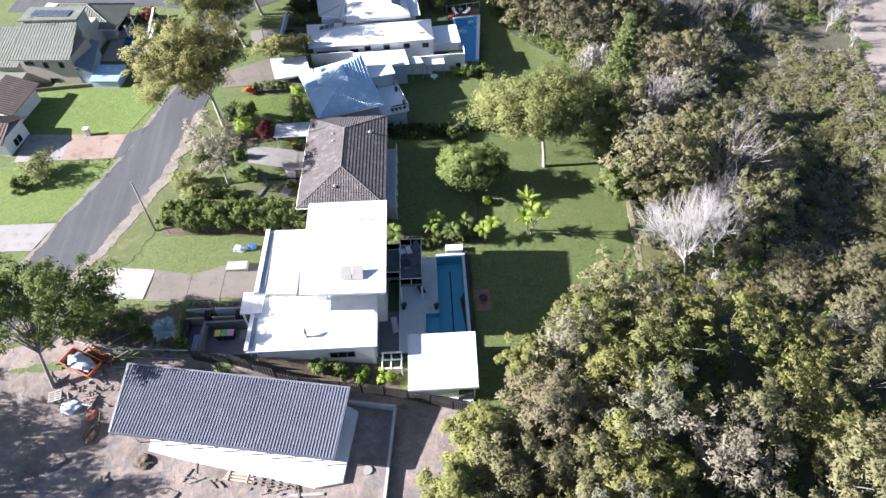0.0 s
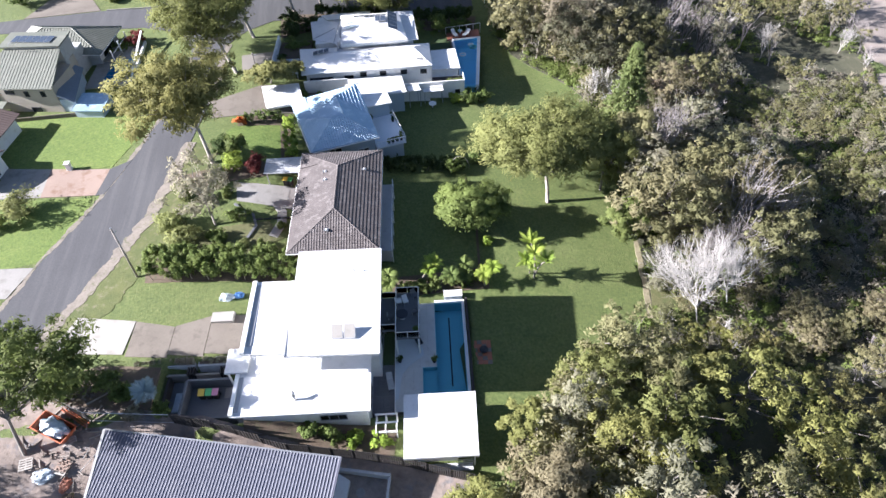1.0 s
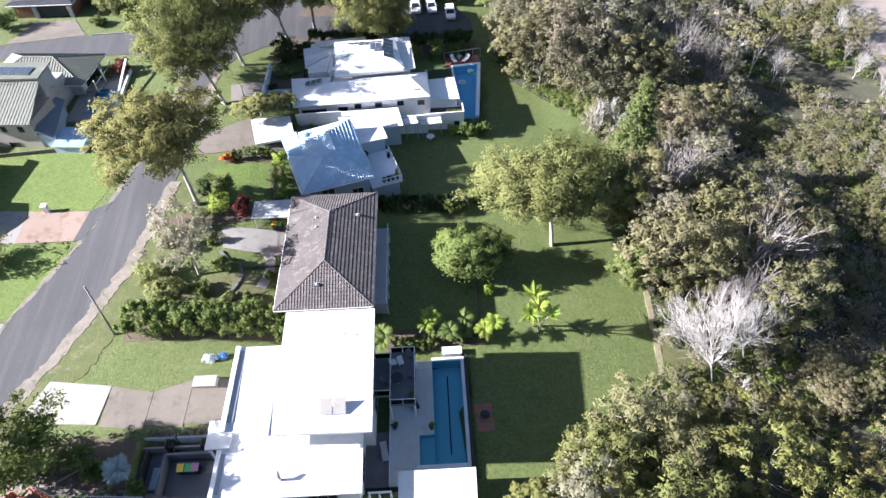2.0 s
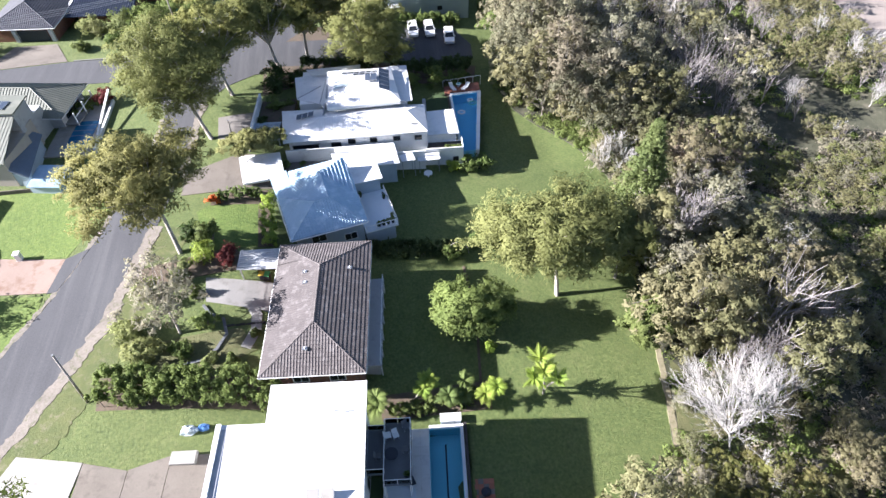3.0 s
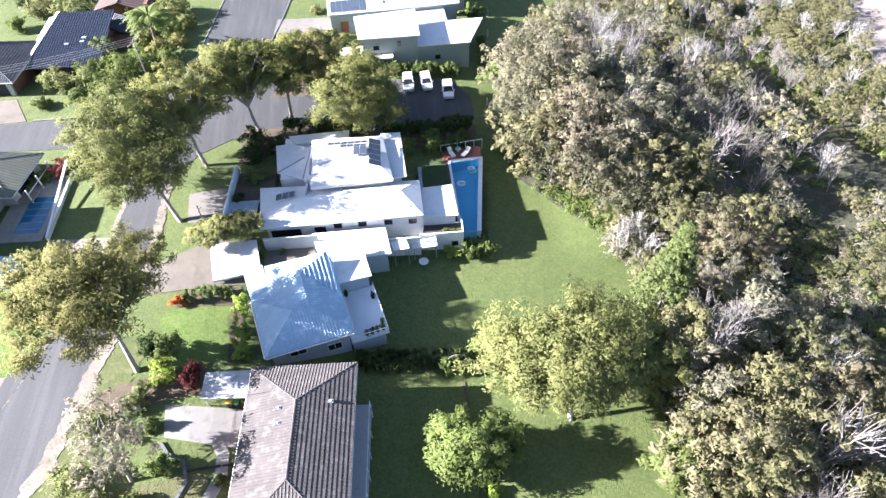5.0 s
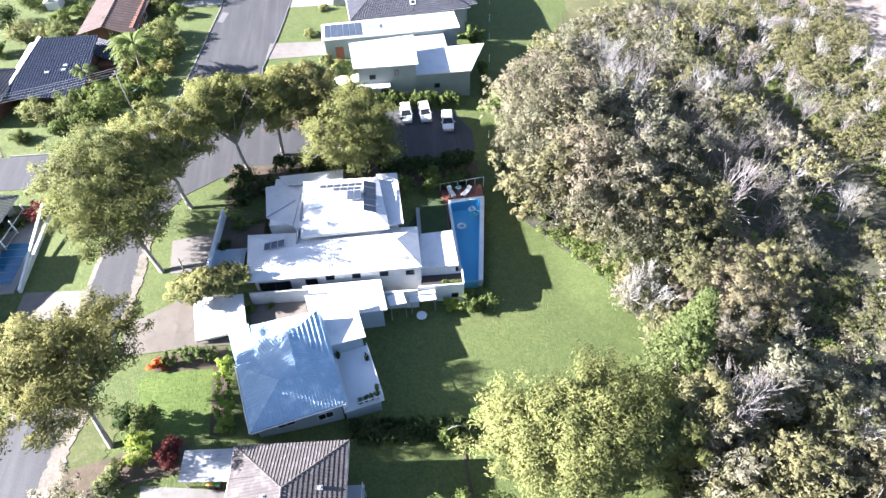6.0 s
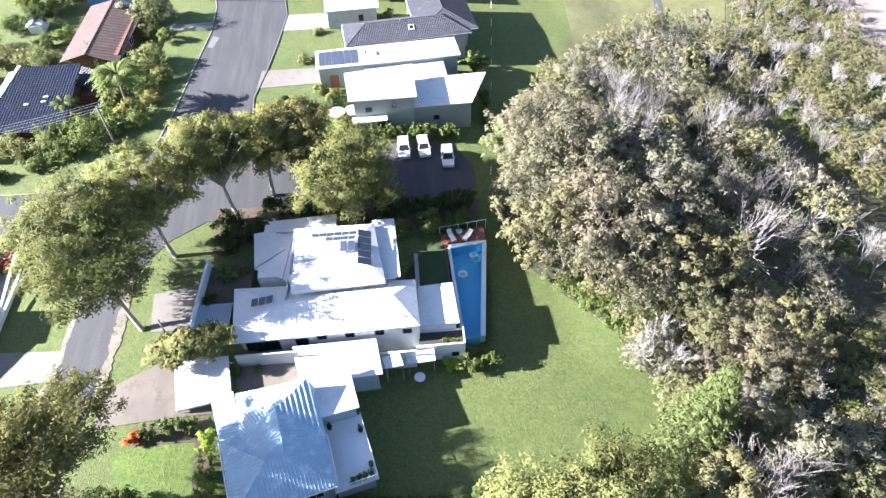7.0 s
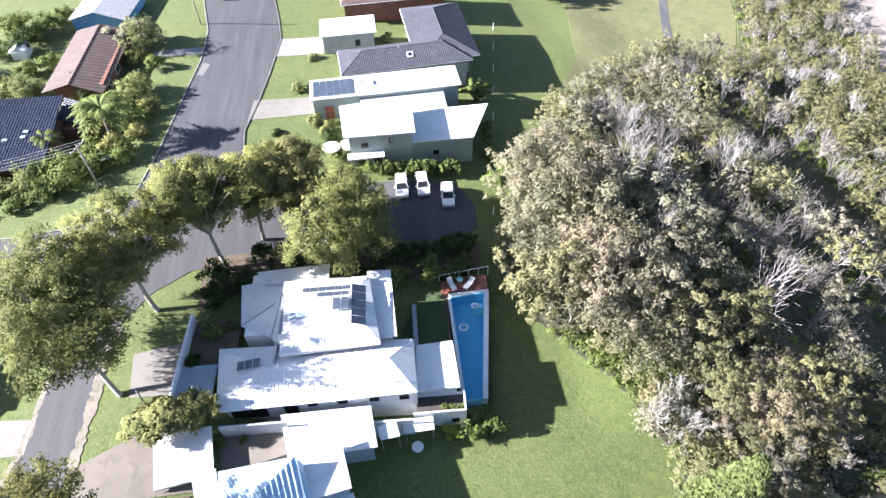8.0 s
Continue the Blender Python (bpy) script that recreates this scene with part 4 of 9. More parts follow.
    part("pipe", rod(bmesh.new(), (-8.2, -2.1, 3.6), (-8.2, -2.1, 4.35), 0.13, 0.13, 10), METAL, fl, "", True)
    part("cowl", rod(bmesh.new(), (-8.2, -2.1, 4.35), (-8.35, -1.75, 4.75), 0.2, 0.12, 10), METAL, fl, "", True)
    for u, v in ((-2.9, 9.7), (-1.9, 9.6)):
        s = thing("roof_vent", H1, "small low vent on a white roof", "vent")
        part("pipe", rod(bmesh.new(), (u, v, 7.7), (u, v, 8.0), 0.07, 0.07, 8), METAL, s)
        part("cap", boxes((u - 0.4, u + 0.4, v - 0.05, v + 0.05, 7.98, 8.03)), TRIM, s)
    # balcony
    b = thing("balcony", H1, "raised balcony with glass balustrade and dark floor", "balcony")
    part("floor", prism(bmesh.new(), [(-0.697, 6.45), (0.95, 6.45), (0.95, 5.42), (3.4, 5.42), (3.4, 11.3), (0.95, 11.3), (0.95, 10.7), (-0.697, 10.7)], 1.35, 1.6), DARK_PAVE, b)
    for u, v in ((0.9, 5.6), (3.25, 5.6), (3.25, 11.1), (0.9, 11.1)):
        part("column", boxes((u - 0.1, u + 0.1, v - 0.1, v + 0.1, -1.6, 1.35)), TRIM, b)
    rail(b, [(-0.65, 6.5), (0.95, 6.5), (0.95, 5.47), (3.35, 5.47), (3.35, 11.25), (0.95, 11.25), (0.95, 10.65), (-0.65, 10.65)], 1.6, 2.65)
    rail(b, [(0.95, 6.5), (0.95, 10.65)], 1.6, 2.65)
    # garden terrace and pool
    t = thing("pool_terrace", H1, "pale paved terrace round a lap pool, in shade", "terrace", "", "structure")
    k = 0
    for u0, u1, v0, v1 in ((0.62, 4.98, 3.78, 12.1), (0.62, 3.5, -1.2, 3.775)):
        nu, nv = round((u1 - u0) / 0.9), round((v1 - v0) / 0.9)
        part("terrace_base", boxes((u0, u1, v0, v1, -4.2, -1.66)), CONCRETE, t)
        for i in range(nu):
            for j in range(nv):
                a, c = u0 + (u1 - u0) * i / nu, v0 + (v1 - v0) * j / nv
                part("paver", boxes((a + 0.006, a + (u1 - u0) / nu - 0.006, c + 0.006, c + (v1 - v0) / nv - 0.006, -1.66, -1.60 - 0.004 * ((i * 7 + j * 3) % 3))), DECK_TILE, t)
    part("coping", boxes((8.1, 8.42, 0.3, 12.4, -4.2, -1.55), (4.98, 8.097, 12.0, 12.4, -4.2, -1.55), (3.2, 8.097, 0.3, 0.7, -4.2, -1.58)), WHITE_WALL, t, "white pool coping")
    bm = bmesh.new()
    edge = [(0.62, 8.0)] + [(2.3 + 1.35 * math.sin(a), 5.2 + 2.6 * math.cos(a)) for a in np.linspace(-0.2, 1.55, 8)] + [(2.1, 4.0), (1.35, 3.0), (1.15, 1.6), (0.95, 0.2), (0.62, 0.0)]
    prism(bm, edge, -1.62, -1.572)
    part("step", bm, surface("pale_blue_paving", (0.48, 0.53, 0.56), (0.56, 0.60, 0.63), None, 0.5, 6, 0.7), t, "curved pale blue-grey paving")
    p = thing("swimming_pool", H1, "blue lap pool with a dark lane line", "swimming pool")
    part("basin", boxes((5.0, 8.1, 0.7, 12.0, -3.3, -3.1), (3.5, 5.0, 0.7, 3.78, -2.45, -2.3), (4.98, 5.02, 3.78, 12.0, -3.1, -1.62), (4.98, 5.02, 0.7, 3.78, -3.1, -2.3), (8.06, 8.098, 0.7, 12.0, -3.1, -1.6), (5.02, 8.06, 11.96, 11.998, -3.1, -1.6), (3.5, 8.06, 0.702, 0.74, -3.1, -1.6), (3.502, 3.54, 0.74, 3.78, -2.3, -1.62), (3.54, 4.98, 3.74, 3.778, -2.3, -1.62)), POOL_TILE, p)
    part("lane_line", boxes((6.5, 6.66, 2.2, 11.0, -3.1, -3.09)), BLACK, p)
    raw("water", [(3.54, 0.74, -1.78), (5.02, 0.74, -1.78), (8.06, 0.74, -1.78), (8.06, 11.96, -1.78), (5.02, 11.96, -1.78), (5.02, 3.74, -1.78), (3.54, 3.74, -1.78)], [(0, 1, 5, 6), (1, 2, 3, 4)], WATER, p, "clear still water").visible_shadow = False
    pb = thing("pool_pump_box", H1, "pale pump housing beside a pool", "pump housing")
    part("casing", boxes((6.2, 8.2, 12.45, 13.3, -1.8, -1.0), bevel=0.05), TARP, pb)
    part("lid", boxes((6.15, 8.25, 12.42, 13.33, -1.0, -0.94)), TRIM, pb)
    wl = part("garden_wall", boxes((8.5, 8.75, -1.0, 12.4, -2.6, -1.2)), DARK_TIMBER, None)
    wl.matrix_world = H1
    tagged(wl, "dark low wall outside a pool", "wall", "", "structure")
    # courtyard
    c = thing("courtyard", H1, "sunken courtyard, half turf and half dark pavers", "courtyard", "", "structure")
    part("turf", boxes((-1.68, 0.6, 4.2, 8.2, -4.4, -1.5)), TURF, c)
    for i in range(4):
        for j in range(9):
            part("paver", boxes((-1.68 + 0.57 * i, -1.13 + 0.57 * i, -1.2 + 0.6 * j, -0.62 + 0.6 * j, -4.4, -1.5 - 0.005 * ((i + 2 * j) % 3))), DARK_PAVE, c)
    part("ledge", boxes((0.6, 0.68, -1.2, 8.2, -1.7, -1.2)), TRIM, c)
    g = thing("pergola", H1, "low white framed gate and pergola", "pergola")
    for u in (-1.0, -0.1, 0.95):
        part("post", boxes((u - 0.06, u + 0.06, -4.2, -4.08, -2.2, 0.4)), TRIM, g)
        part("post", boxes((u - 0.06, u + 0.06, -2.5, -2.38, -2.2, 0.5)), TRIM, g)
        part("rafter", boxes((u - 0.05, u + 0.05, -4.3, -2.3, 0.4, 0.52)), TRIM, g)
    part("beam", boxes((-1.1, 1.05, -4.22, -4.06, 0.25, 0.4), (-1.1, 1.05, -2.52, -2.36, 0.52, 0.64), (-1.1, 1.05, -3.35, -3.2, 0.52, 0.6)), TRIM, g)
    # pool house
    ca = thing("cabana", H1, "white pool pavilion with a flat white roof", "pavilion")
    r = part("roof", slab(bmesh.new(), [(1.68, -7.3, 1.5), (8.48, -7.27, 1.5), (8.63, -1.03, 1.6), (1.7, -1.05, 1.6)], 0.22), WHITE_ROOF, ca)
    part("fascia", boxes((1.66, 8.5, -7.36, -7.3, 1.2, 1.52)), TRIM, r)
    part("wall", boxes((2.2, 6.6, -6.6, -1.7, -2.5, 1.3)), WHITE_WALL, ca)
    window(ca, 6.0, -6.6, 0.2, 1.0, 0.7, "s", GUTTER)
    window(ca, 4.4, -1.7, -1.5, 3.6, 2.2, "n", GUTTER, bars=2)
    for v in (-7.0, -1.5):
        part("post", boxes((8.1, 8.22, v - 0.06, v + 0.06, -2.6, 1.3)), TRIM, ca)
    part("bench", boxes((2.6, 8.0, -7.6, -6.9, -1.9, -1.1)), GREY_WALL, ca)
    for a in range(3):
        part("rail", boxes((6.6, 8.1, -7.02 , -6.98, -0.9 + 0.35 * a, -0.85 + 0.35 * a)), METAL, ca)
    # fire pit
    f = thing("fire_pit", H1, "square brick fire pit with a black bowl", "fire pit")
    for i in range(4):
        for j in range(6):
            part("paver", boxes((8.95 + 0.5 * i, 9.43 + 0.5 * i, 3.8 + 0.5 * j, 4.28 + 0.5 * j, -2.1, -1.63 - 0.006 * ((i + j) % 2))), RUST if (i + j) % 3 else BROWN_CONCRETE, f)
    part("bowl", rod(bmesh.new(), (10.1, 5.4, -1.62), (10.1, 5.4, -1.25), 0.3, 0.48, 12), BLACK, f, "black iron bowl", True)


white_house()


def garden_chair(m, fabric, label):
    c = thing("chair", m, label, "chair", "balcony chairs")
    part("seat", boxes((-0.28, 0.28, -0.28, 0.28, 0.38, 0.46), bevel=0.03), fabric, c)
    part("backrest", slab(bmesh.new(), [(-0.28, 0.25, 0.46), (0.28, 0.25, 0.46), (0.26, 0.4, 0.95), (-0.26, 0.4, 0.95)], 0.06), fabric, c)
    for x in (-0.24, 0.24):
        part("armrest", boxes((x - 0.035, x + 0.035, -0.26, 0.28, 0.62, 0.66)), fabric, c)
        for y in (-0.24, 0.24):
            part("leg", boxes((x - 0.025, x + 0.025, y - 0.025, y + 0.025, 0, 0.38)), METAL, c)
    return c


garden_chair(H1 @ pose(1.25, 9.9, 1.6, 0, 0, 100), CLOTH, "white armchair on a balcony")
garden_chair(H1 @ pose(1.95, 9.9, 1.6, 0, 0, 20), CLOTH, "white armchair on a balcony")
for u, v, a in ((2.9, 10.7, 30), (2.9, 8.5, -90), (0.4, 8.0, 90)):
    garden_chair(H1 @ pose(u, v, 1.6, 0, 0, a), DARK_PAVE, "dark grey armchair on a balcony")


def round_table(m, label):
    t = thing("round_table", m, label, "table")
    part("tabletop", rod(bmesh.new(), (0, 0, 0.7), (0, 0, 0.75), 0.62, 0.62, 18), BLACK, t)
    part("pedestal", rod(bmesh.new(), (0, 0, 0.03), (0, 0, 0.7), 0.06, 0.06, 8), METAL, t)
    part("foot", rod(bmesh.new(), (0, 0, 0), (0, 0, 0.03), 0.3, 0.26, 12), METAL, t)


round_table(H1 @ pose(1.6, 8.0, 1.6), "dark round table on a balcony")


def pot_plant(m, label, leaf, seed):
    rng = np.random.default_rng(seed)
    t = thing("pot_plant", m, label, "pot plant", "terrace pots")
    part("pot", rod(bmesh.new(), (0, 0, 0), (0, 0, 0.4), 0.16, 0.24, 10), BLACK, t, "dark round pot", True)
    v, f, w = leaf_cards(np.array([[0, 0, 0.55], [0.1, 0.1, 0.7]]), np.array([0.28, 0.24]), np.array([40, 40]), 0.16, rng)
    raw("foliage", v, f, leaf, t)


pot_plant(H1 @ pose(2.95, 6.1, 1.6), "potted plant on a balcony", LUSH_LEAF, 1)
pot_plant(H1 @ pose(1.1, 4.55, -1.6), "dark potted shrub on a pool terrace", DARK_LEAF, 2)
pot_plant(H1 @ pose(4.75, 4.35, -1.6), "potted plant at a pool's edge", LUSH_LEAF, 3)
pot_plant(H1 @ pose(-1.3, 3.6, -1.5), "potted plant in a courtyard", LUSH_LEAF, 4)


def lounger(m, label, fabric, tilt=35):
    t = thing("sun_lounger", m, label, "lounger", "poolside loungers")
    part("mattress", boxes((-0.32, 0.32, -0.9, 0.35, 0.28, 0.4), bevel=0.03), fabric, t)
    b = boxes((-0.32, 0.32, 0, 0.75, 0, 0.1), bevel=0.03)
    b.transform(pose(0, 0.33, 0.3, tilt, 0, 0))
    part("backrest", b, fabric, t)
    for x in (-0.27, 0.27):
        for y in (-0.8, 0.25):
            part("leg", boxes((x - 0.03, x + 0.03, y - 0.03, y + 0.03, 0, 0.28)), METAL, t)
    return t


lounger(H1 @ pose(3.0, 7.2, -1.572, 0, 0, 25), "dark reclining chair on a pool terrace", BLACK)
lounger(H1 @ pose(0.15, 2.0, -1.5, 0, 0, 10), "grey reclining chair in a courtyard", GREY_WALL)

# bin yard and planters
def wheelie_bin(m, lid, label):
    b = thing("wheelie_bin", m, label, "bin", "bins in a row")
    bm = bmesh.new()
    v = [bm.verts.new(c) for c in ((-.23, -.26, 0.05), (.23, -.26, 0.05), (.23, .22, 0.05), (-.23, .22, 0.05), (-.29, -.34, .95), (.29, -.34, .95), (.29, .34, .95), (-.29, .34, .95))]
    for q in ((3, 2, 1, 0), (4, 5, 6, 7), (0, 1, 5, 4), (1, 2, 6, 5), (2, 3, 7, 6), (3, 0, 4, 7)):
        bm.faces.new([v[i] for i in q])
    part("body", bm, DARK_TIMBER, b, "dark plastic body")
    part("lid", slab(bmesh.new(), [(-.31, -.38, 1.0), (.31, -.38, 1.0), (.31, .38, 1.07), (-.31, .38, 1.07)], 0.05), lid, b)
    part("handle", rod(bmesh.new(), (-.25, .42, 1.0), (.25, .42, 1.0), 0.025), BLACK, b)
    for x in (-.24, .24):
        part("wheel", rod(bmesh.new(), (x - .03, .28, .1), (x + .03, .28, .1), .1, .1, 10), RUBBER, b)


for u, l, n in ((-18.1, YELLOW, "yellow"), (-17.4, GREEN_LID, "green"), (-16.75, PINK_LID, "pink")):
    wheelie_bin(H1 @ pose(u, 0.4, 0.47), l, f"wheelie bin with a {n} lid")
yd = thing("bin_yard", H1, "walled dark concrete service yard", "yard", "", "structure")
part("floor", boxes((-21.45, -13.3, -2.55, 2.2, -1.0, 0.45)), DARK_PAVE, yd)
part("wall", boxes((-19.7, -19.45, -2.6, 1.6, 0.3, 1.9), (-19.447, -14.2, -2.6, -2.35, 0.3, 1.9), (-19.447, -15.3, 1.45, 1.7, 0.3, 1.9)), DARK_PAVE, yd)
part("wall", boxes((-21.7, -21.45, -2.6, 2.2, 0.3, 1.6)), DARK_TIMBER, yd)
part("hatch", boxes((-16.1, -15.3, 0.2, 1.35, 0.46, 0.5)), CONCRETE, yd)
mt = part("mattress", boxes((-20.9, -20.0, -1.2, 0.9, 0.46, 0.7), bevel=0.06), TARP)
mt.matrix_world = H1
tagged(mt, "pale wrapped mattress lying in a yard", "mattress")
pl = thing("planter", H1, "long stepped concrete planter with low plants", "planter")
for i in range(3):
    a = -25.2 + 3.25 * i
    q = part("trough", boxes((a, a + 3.0, 3.0 - 0.05 * i, 3.9, 0.4, 2.3 + 0.0 * i)), GREY_WALL, pl)
    part("soil", boxes((a + 0.1, a + 2.9, 3.1, 3.8, 2.25, 2.33)), BED, q)
    rng = np.random.default_rng(40 + i)
    c = np.stack([a + 0.2 + 2.6 * rng.random(16), 3.2 + 0.5 * rng.random(16), np.full(16, 2.45)], 1)
    v, f, w = leaf_cards(c, np.full(16, 0.2), np.full(16, 22), 0.14, rng)
    raw("foliage", v, f, GREYGREEN_LEAF, q)
    for k in range(3):
        part("fin", boxes((a + 2.2 + 0.28 * k, a + 2.32 + 0.28 * k, 2.15, 3.0, 0.4, 2.1)), DARK_TIMBER, pl)
lb = thing("landscape_wall", H1, "beige rendered retaining wall under planters", "wall", "", "structure")
part("wall", boxes((-25.2, -15.3, 2.35, 2.55, 0.3, 1.5)), CREAM_WALL, lb)
pk = thing("pallet_of_boards", H1, "pallet of pale boards on a driveway", "pallet")
part("skid", boxes((-18.3, -16.1, 8.05, 8.2, 2.2, 2.32), (-18.3, -16.1, 9.0, 9.15, 2.2, 2.32)), TIMBER, pk)
for i in range(3):
    part("board", boxes((-18.4 + 0.03 * i, -16.0 - 0.04 * i, 7.95, 9.2 - 0.02 * i, 2.32 + 0.12 * i, 2.435 + 0.12 * i)), PALE_CONCRETE, pk)
for x, y, w, mt_, lbl in ((-18.0, 49.7, 0.8, TARP, "crumpled pale plastic sheet on grass"), (-16.7, 49.9, 0.55, BLUE_TARP, "crumpled blue plastic sheet on grass")):
    bm = bmesh.new()
    bmesh.ops.create_icosphere(bm, subdivisions=3, radius=1.0)
    for q in bm.verts:
        k = 1 + 0.45 * noise.noise(q.co * 2.2 + Vector((x, 0, 0)))
        q.co = Vector((q.co.x * w * k, q.co.y * w * 0.6 * k, max(q.co.z, -0.1) * 0.55 * k))
    ob = part("plastic_sheet", bm, mt_)
    ob.matrix_world = pose(x, y, gz(x, y) + 0.05)
    tagged(ob, lbl, "plastic sheet")

# ---- building site ----
def new_build():
    h = thing("unfinished_house", DK, "unfinished low house with a charcoal ribbed roof", "house")
    pts = [(-20.9, -0.2, 2.35), (0.08, -0.2, 2.35), (0.04, 6.4, 3.0), (-22.0, 6.4, 3.0)]
    roof_face(h, pts, CHARCOAL_ROOF, (0, 1, 0), 0.29, 0.18, 0.055, 0, 0.12, "roof", "charcoal ribbed metal roof")
    part("gutter", boxes((-21.0, 0.12, -0.36, -0.2, 2.16, 2.36)), CHARCOAL_ROOF, h)
    part("barge", slab(bmesh.new(), [(-21.05, -0.3, 2.4), (-20.85, -0.3, 2.4), (-21.95, 6.42, 3.06), (-22.2, 6.42, 3.06)], 0.2), METAL, h, "pale metal barge capping")
    part("barge", slab(bmesh.new(), [(0.05, -0.3, 2.4), (0.2, -0.3, 2.4), (0.16, 6.42, 3.06), (0.0, 6.42, 3.06)], 0.2), CHARCOAL_ROOF, h)
    part("capping", boxes((-22.1, 0.1, 6.36, 6.5, 2.9, 3.07)), METAL, h)
    part("wall", boxes((-19.6, -1.2, 1.2, 6.0, -0.4, 2.3)), GREY_WALL, h)
    part("slab", prism(bmesh.new(), [(-20.3, 6.2), (-19.4, -0.4), (-14.3, -1.0), (-1.6, -2.0), (0.75, -1.2), (0.6, 5.7), (-0.6, 6.2)], -0.9, -0.25), surface("white_slab", (0.64, 0.64, 0.63), (0.74, 0.74, 0.73), (0.55, 0.54, 0.52), 0.3, 5, 0.8), h, "pale new concrete slab")
    for i in range(8):
        part("post", boxes((-19.3 + 2.6 * i, -19.2 + 2.6 * i, 0.05, 0.15, -0.25, 2.2)), METAL, h)
    for i in range(3):
        window(h, -16 + 5 * i, 1.2, -0.2, 2.6, 2.1, "s", BLACK, bars=2)
    w = thing("retaining_wall", DK, "grey block retaining wall of a building site", "wall", "", "structure")
    part("wall", boxes((-0.6, 4.2, 6.45, 6.7, -1.6, 0.0)), GREY_WALL, w)
    part("wall", prism(bmesh.new(), [(4.0, 6.447), (4.25, 6.447), (4.9, -2.2), (5.6, -9), (5.35, -9), (4.65, -2.2)], -1.8, -0.2), GREY_WALL, w)
    for u, v in ((2.7, 0.3), (1.7, 4.9)):
        c = part("pit_lid", rod(bmesh.new(), (u, v, -1.0), (u, v, -0.62), 0.42, 0.42, 16), CONCRETE)
        c.matrix_world = DK
        tagged(c, "round concrete pit lid in soil", "pit lid")


new_build()


def stack(name, m, rows, label, category, material=None):
    t = thing(name, m, label, category)
    for i, r in enumerate(rows):
        part("plank", boxes(r), material or TIMBER, t)
    return t


def on_site(u, v, a=0):
    p = DK @ Vector((u, v, 0))
    return pose(p.x, p.y, gz(p.x, p.y) + 0.05, 0, 0, -15 + a)


for u, v, a in ((-28.9, 3.2, 25), (-25.6, 3.4, -5), (-25.8, 5.7, 40)):
    stack("pallet", on_site(u, v, a), [(-0.6, 0.6, -0.75 + 0.25 * i, -0.6 + 0.25 * i, 0.1, 0.13) for i in range(7)] + [(-0.6 + 0.55 * k, -0.5 + 0.55 * k, -0.75, 0.9, 0, 0.1) for k in range(3)], "weathered timber pallet on soil", "pallet", surface("grey_pallet", (0.24, 0.22, 0.2), (0.38, 0.36, 0.33), None, 1, 8))
stack("timber_stack", on_site(-8.6, -1.75), [(-1.6 + 0.1 * i, 1.4 - 0.15 * i, -0.5 + 0.28 * i, -0.35 + 0.28 * i, 0.0, 0.09) for i in range(4)] + [(-1.2, -1.1, -0.6, 0.7, 0.09, 0.17), (0.6, 0.7, -0.6, 0.7, 0.09, 0.17)], "loose pale planks on soil", "timber", surface("pale_plank", (0.36, 0.27, 0.19), (0.5, 0.39, 0.29), None, 1, 8))
stack("formwork", on_site(-4.9, -1.7), [(-1.8, 1.6, -0.6 + 0.3 * i, -0.52 + 0.3 * i, 0.15, 0.23) for i in range(4)] + [(-1.7 + 0.8 * i, -1.62 + 0.8 * i, -0.7, 0.5, 0.0, 0.15) for i in range(5)], "timber formwork lying on soil", "timber")
stack("board", on_site(-2.2, -2.6, 10), [(-1.6, 1.5, -0.14, 0.14, 0, 0.08)], "single pale board on soil", "timber", PALE_CONCRETE)
stack("board", on_site(-13, -1.4, -70), [(-0.7, 0.7, -0.06, 0.06, 0, 0.06)], "short offcut on soil", "timber")


def lump(name, m, sx, sy, sz, material, label, category, seed):
    bm = bmesh.new()
    bmesh.ops.create_icosphere(bm, subdivisions=3, radius=1.0)
    for q in bm.verts:
        k = 1 + 0.4 * noise.noise(q.co * 2.0 + Vector((seed, 0, 0)))
        q.co = Vector((q.co.x * sx * k, q.co.y * sy * k, max(q.co.z, -0.15) * sz * k))
    ob = part(name, bm, material)
    ob.matrix_world = m
    return tagged(ob, label, category)


lump("wrapped_bale", on_site(-27.1, 2.4, 20), 1.1, 0.7, 0.45, TARP, "plastic-wrapped bundle of building material", "bundle", 3)
lump("rubble", on_site(-24.9, 2.2, 0), 0.5, 0.9, 0.2, RUST, "small heap of broken brick", "rubble", 5)
lump("soil_heap", on_site(-24.0, 0.3, 0), 0.7, 1.2, 0.45, BED, "dark heap of soil", "soil heap", 6)
lump("soil_heap", on_site(-18.0, -1.7, 10), 0.9, 0.7, 0.4, BED, "dark heap of soil by a slab", "soil heap", 8)
rng = np.random.default_rng(64)
bp = thing("brick_pallet", on_site(-25.5, 3.5, -5), "broken stack of pale bricks on a pallet", "bricks")
part("pallet_base", boxes(*[(-0.6, 0.6, -0.6 + 0.25 * i, -0.45 + 0.25 * i, 0.12, 0.15) for i in range(5)], (-0.6, -0.5, -0.6, 0.55, 0, 0.12), (0.5, 0.6, -0.6, 0.55, 0, 0.12)), TIMBER, bp)
for k in range(34):
    q = boxes((-0.115, 0.115, -0.055, 0.055, 0.0, 0.076))
    q.transform(pose(-0.46 + 0.24 * (k % 5) + 0.03 * rng.normal(), -0.5 + 0.16 * (k // 5) + 0.02 * rng.normal(), 0.15 + (0.076 if k % 3 == 0 else 0.0), 0, 0, 12 * rng.normal()))
    part("brick", q, PINK_PAVING, bp)
